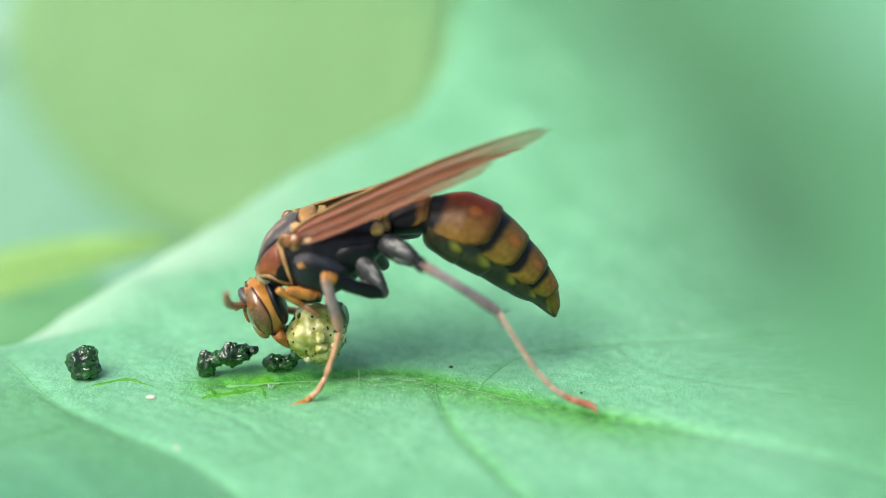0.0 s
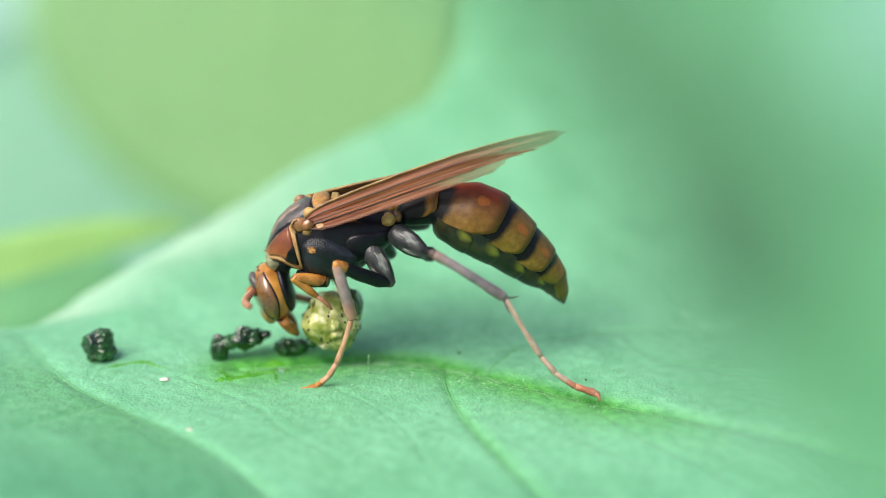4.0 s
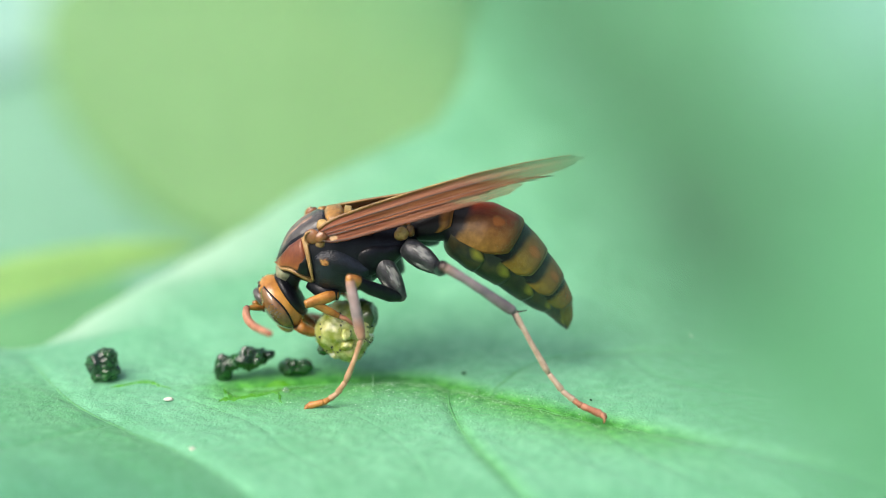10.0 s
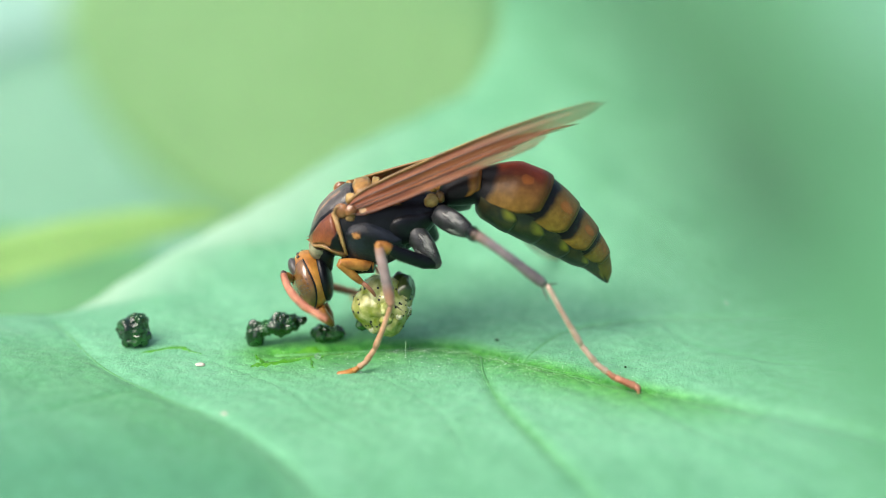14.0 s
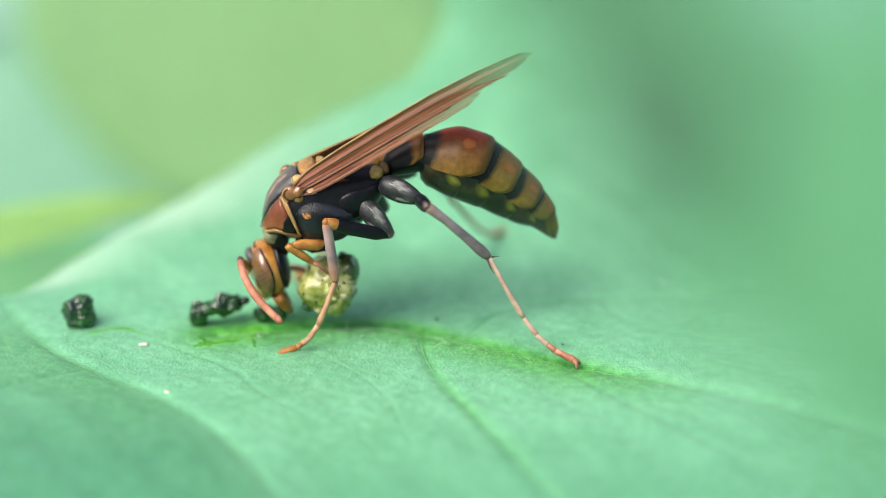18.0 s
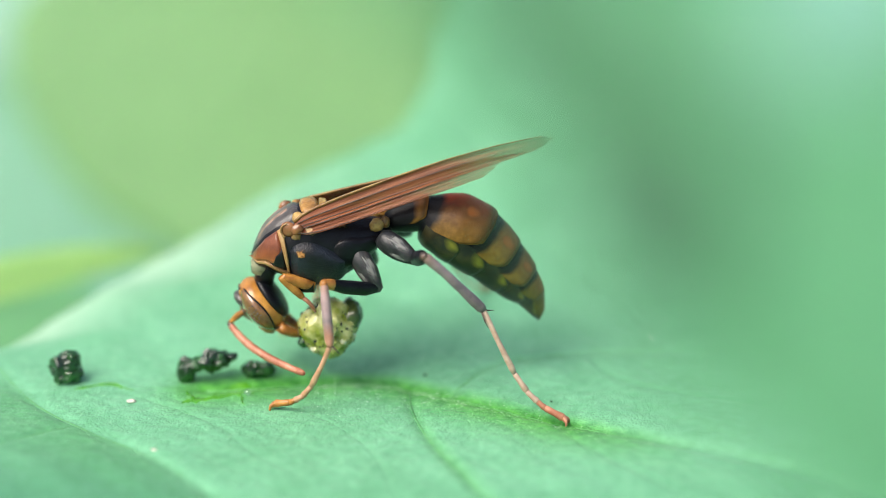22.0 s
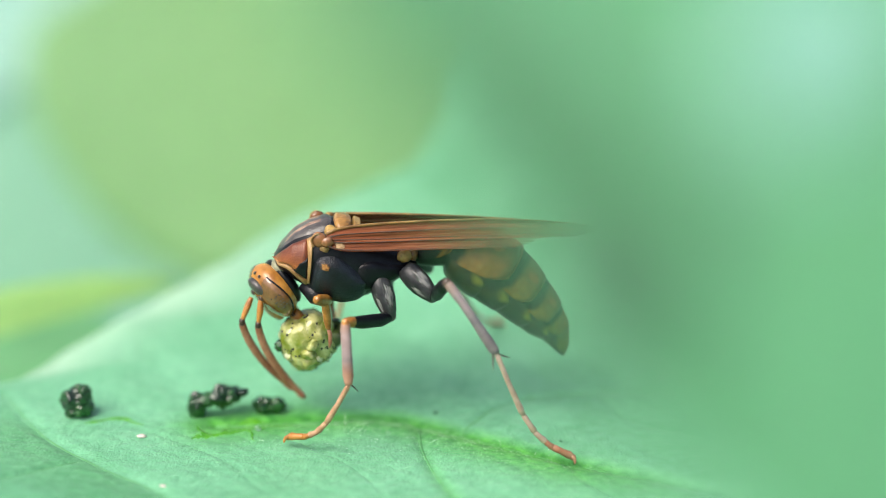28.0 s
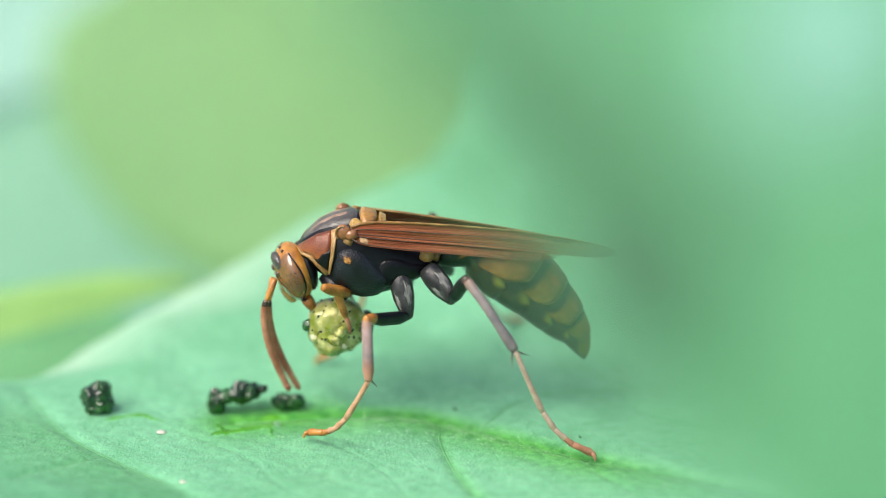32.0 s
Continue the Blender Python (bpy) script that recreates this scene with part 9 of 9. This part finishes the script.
    walk(MOVING["ant_n"], [
        (0, mm(-5.36, -0.94, -2.86, 116.6, -28.7, -92.1)), (1, mm(-5.55, -0.89, -3.21, 118.8, -12.5, -93.2)),
        (2, mm(-4.99, -0.9, -3.16, 118.9, -21.1, -95.8)), (3, mm(-5.05, -0.84, -3.64, 118.4, -25.6, -95.6)),
        (6, mm(-5.82, -0.78, -2.46, 125.5, 15.7, -64.7)), (7, mm(-6.04, -0.76, -2.92, 121.3, -0.8, -63.5)),
        (8, mm(-5.92, -0.73, -3.35, 119.2, -5.6, -95.2)), (9, mm(-6.01, -1.77, -3.14, 117.6, -7.2, -76.7)),
        (10, mm(-6.24, -1.65, -3.41, 116.8, -8.4, -75.2)), (11, mm(-6.08, -1.61, -3.15, 120.8, 3.2, -74.9)),
        (12, mm(-6.21, -1.57, -3.21, 119.9, -2, -73.6)), (13, mm(-6.32, -1.47, -1.96, 122.9, 8, -70.5)),
        (16, mm(-5.55, -1.71, -3.74, 128, 0.9, -59.9)), (17, mm(-5.7, -1.67, -3.65, 132.3, 9.5, -57.4)),
        (18, mm(-6.16, -1.29, -2.31, 124.2, 19.9, -71.6)), (19, mm(-6.21, -1.46, -3.06, 128.9, 9.1, -61.7)),
        (20, mm(-5.86, -1.51, -3.62, 130.8, 6.8, -57.5)), (21, mm(-5.87, -1.62, -4.22, 144, 15.6, -43.2)),
        (22, mm(-5.84, 0.41, -5.78, 142.2, 13.6, -45)), (23, mm(-5.97, 0.69, -5, 141.6, 11.5, -45.7)),
        (24, mm(-5.61, -0.92, -5.63, 132.5, 14.5, -63.3)), (27, mm(-4.17, -1.39, -5.46, 186.7, 28.5, 16.1)),
        (28, mm(-4.38, -1.13, -5.21, 195.3, 47.9, 20.3)), (29, mm(-3.93, -0.91, -5.21, 187.1, 37.6, 12)),
        (30, mm(-4.43, -0.56, -5.02, 189.9, 62, 11.1)), (31, mm(-4.51, -0.7, -4.98, 193.8, 54.1, 16.8)),
        (32, mm(-5.2, -1.47, -4.72, 194.4, 58.1, 16.2)),
    ])
    walk(MOVING["ant_f"], [
        (0, mm(-4.8, 0.86, -3.11, -143.4, 28.5, 39.3)), (1, mm(-4.96, 0.91, -3.42, -144, 26.1, 37.7)),
        (2, mm(-4.39, 0.9, -3.36, -144, 24.9, 37.3)), (3, mm(-4.43, 0.95, -3.85, -144.4, 25.9, 37.1)),
        (6, mm(-5.23, 1, -2.77, -144.2, 32.5, 39.3)), (7, mm(-5.44, 1.02, -3.24, -144.2, 33.4, 39.6)),
        (8, mm(-5.27, 1.05, -3.56, -145.2, 25.7, 36)), (9, mm(-4.97, 1.06, -3.96, -145.3, 24.1, 35.3)),
        (10, mm(-4.76, 1.09, -4.2, -145.6, 23.8, 34.8)), (11, mm(-4.72, 1.14, -3.92, -146.1, 23.2, 34)),
        (12, mm(-5.17, 1.09, -3.99, -145.2, 32.9, 38.2)), (13, mm(-5.48, 1.1, -2.77, -144, 37.6, 40.8)),
        (16, mm(-4.73, 1.24, -4.16, -147.3, 27.1, 33.9)), (17, mm(-4.97, 1.3, -4.17, -147.8, 30.8, 34.3)),
        (18, mm(-5.55, 1.31, -3.05, -147, 33.7, 36)), (19, mm(-5.54, 1.24, -3.66, -146.8, 26.6, 34.4)),
        (20, mm(-5.25, 1.32, -4.3, -147.8, 27.8, 33.5)), (21, mm(-5.11, 1.31, -4.86, -147.7, 26.9, 33.3)),
        (22, mm(-4.99, 1.27, -5.31, -147.2, 24.1, 33)), (23, mm(-5.59, 1.37, -4.5, -204.5, 25.4, -23.9)),
        (24, mm(-3.58, -0.18, -5.76, -141.6, 38.9, 59.1)), (27, mm(-4.75, -0.56, -5.76, -177.6, 36.4, 17.9)),
        (28, mm(-5.42, -0.71, -5.43, -167.3, 43.9, 22.6)), (29, mm(-5.28, -0.67, -5.33, -175, 39.2, 21.6)),
        (30, mm(-6.13, -0.14, -4.62, -99.4, 58.4, 70.5)), (31, mm(-4.81, -0.68, -5.01, -168, 39, 27.6)),
        (32, mm(-4.92, -0.66, -4.97, -166.9, 54.7, 13.3)),
    ])
    walk(MOVING["ball"], [
        (0, mm(-8.1, 5.7, 2.86, 0, 0, 0)), (0.5, mm(-7.91, 5.7, 2.74, 0.2, 2.6, 3.8)), (1, mm(-7.73, 5.7, 2.61, 0.4, 4.7, 5)),
        (1.5, mm(-7.79, 5.7, 2.67, 0.3, 5.8, 2.8)), (2, mm(-7.85, 5.7, 2.73, -0.1, 5.8, -1.3)), (2.5, mm(-7.85, 5.7, 2.64, -0.4, 4.7, -4.5)),
        (3, mm(-7.86, 5.7, 2.55, -0.2, 2.6, -4.6)), (3.5, mm(-7.84, 5.7, 2.63, 0, -0.1, -1.6)), (5.5, mm(-7.77, 5.7, 2.95, 0, -5.8, 0.4)),
        (6, mm(-7.75, 5.7, 3.03, 0.3, -4.6, -3.5)), (6.5, mm(-7.62, 5.7, 2.91, 0.2, -2.5, -5)), (7, mm(-7.49, 5.7, 2.8, 0, 0.1, -3.1)),
        (7.5, mm(-7.49, 5.7, 2.96, 0, 2.7, 0.9)), (8, mm(-7.49, 5.7, 3.11, 0.4, 4.7, 4.3)), (8.5, mm(-7.34, 5.7, 3.15, 0.5, 5.9, 4.8)),
        (9, mm(-7.2, 5.7, 3.19, 0.2, 5.8, 2)), (9.5, mm(-7.21, 5.7, 3.32, -0.2, 4.6, -2.1)), (10, mm(-7.23, 5.7, 3.44, -0.2, 2.5, -4.8)),
        (10.5, mm(-7.2, 5.7, 3.52, 0, -0.2, -4.2)), (11, mm(-7.16, 5.7, 3.61, 0, -2.7, -0.7)), (11.5, mm(-7.15, 5.7, 3.3, -0.3, -4.8, 3.2)),
        (12, mm(-7.14, 5.7, 3, -0.5, -5.9, 5)), (12.5, mm(-7.09, 5.7, 2.91, -0.3, -5.8, 3.4)), (13, mm(-7.05, 5.7, 2.82, 0, -4.6, -0.5)),
        (13.5, mm(-6.98, 5.7, 2.83, 0.2, -2.4, -4.1)), (15.5, mm(-6.67, 5.7, 2.88, 0.5, 5.9, 4.7)), (16, mm(-6.6, 5.7, 2.89, 0.4, 5.8, 4.4)),
        (16.5, mm(-6.63, 5.7, 2.86, 0.1, 4.5, 1.1)), (17, mm(-6.67, 5.7, 2.83, -0.1, 2.4, -2.9)), (17.5, mm(-6.65, 5.7, 2.83, 0, -0.3, -5)),
        (18, mm(-6.64, 5.7, 2.82, 0.2, -2.8, -3.6)), (18.5, mm(-6.64, 5.7, 2.84, 0, -4.9, 0.2)), (19, mm(-6.65, 5.7, 2.85, -0.4, -5.9, 3.9)),
        (19.5, mm(-6.42, 5.7, 2.9, -0.5, -5.8, 5)), (20, mm(-6.19, 5.7, 2.95, -0.2, -4.5, 2.7)), (20.5, mm(-6.05, 5.7, 3.06, 0, -0.3, -1.4)),
        (21, mm(-5.91, 5.7, 3.17, -0.3, 4.3, -4.6)), (21.5, mm(-5.87, 5.7, 3.53, -0.7, 8.9, -4.6)), (22, mm(-5.84, 5.7, 3.89, -0.3, 12.9, -1.5)),
        (22.5, mm(-6.48, 5.7, 4.01, 0.7, 15.9, 2.7)), (23, mm(-7.13, 5.7, 4.13, 1.6, 17.7, 5.2)), (23.5, mm(-7.16, 5.7, 4.37, 1.3, 18.4, 4.1)),
        (24, mm(-7.2, 5.7, 4.61, 0.1, 18.3, 0.2)), (24.5, mm(-7.2, 5.7, 4.76, -1.2, 17.6, -3.8)), (26.5, mm(-7.21, 5.7, 5.35, 1.6, 20.2, 4.7)),
        (27, mm(-7.21, 5.7, 5.5, 2, 23.5, 5.1)), (27.5, mm(-7.53, 5.7, 5.56, 1, 27.7, 2.1)), (28, mm(-7.84, 5.7, 5.63, -1.5, 32.4, -2.7)),
        (28.5, mm(-7.75, 5.7, 5.95, -3.6, 36.8, -6.1)), (29, mm(-7.66, 5.7, 6.28, -3.6, 40.8, -5.4)), (29.5, mm(-7.38, 5.7, 6.16, -0.6, 43.9, -0.8)),
        (30, mm(-7.1, 5.7, 6.05, 3.4, 45.6, 4.8)), (30.5, mm(-7.12, 5.7, 6.06, 5.2, 46.2, 7.2)), (31, mm(-7.13, 5.7, 6.07, 3.4, 46.1, 4.7)),
        (31.5, mm(-7.18, 5.7, 6.23, -0.7, 45.5, -1)), (32, mm(-7.23, 5.7, 6.38, -4.2, 44.8, -5.9)),
    ])


motions()
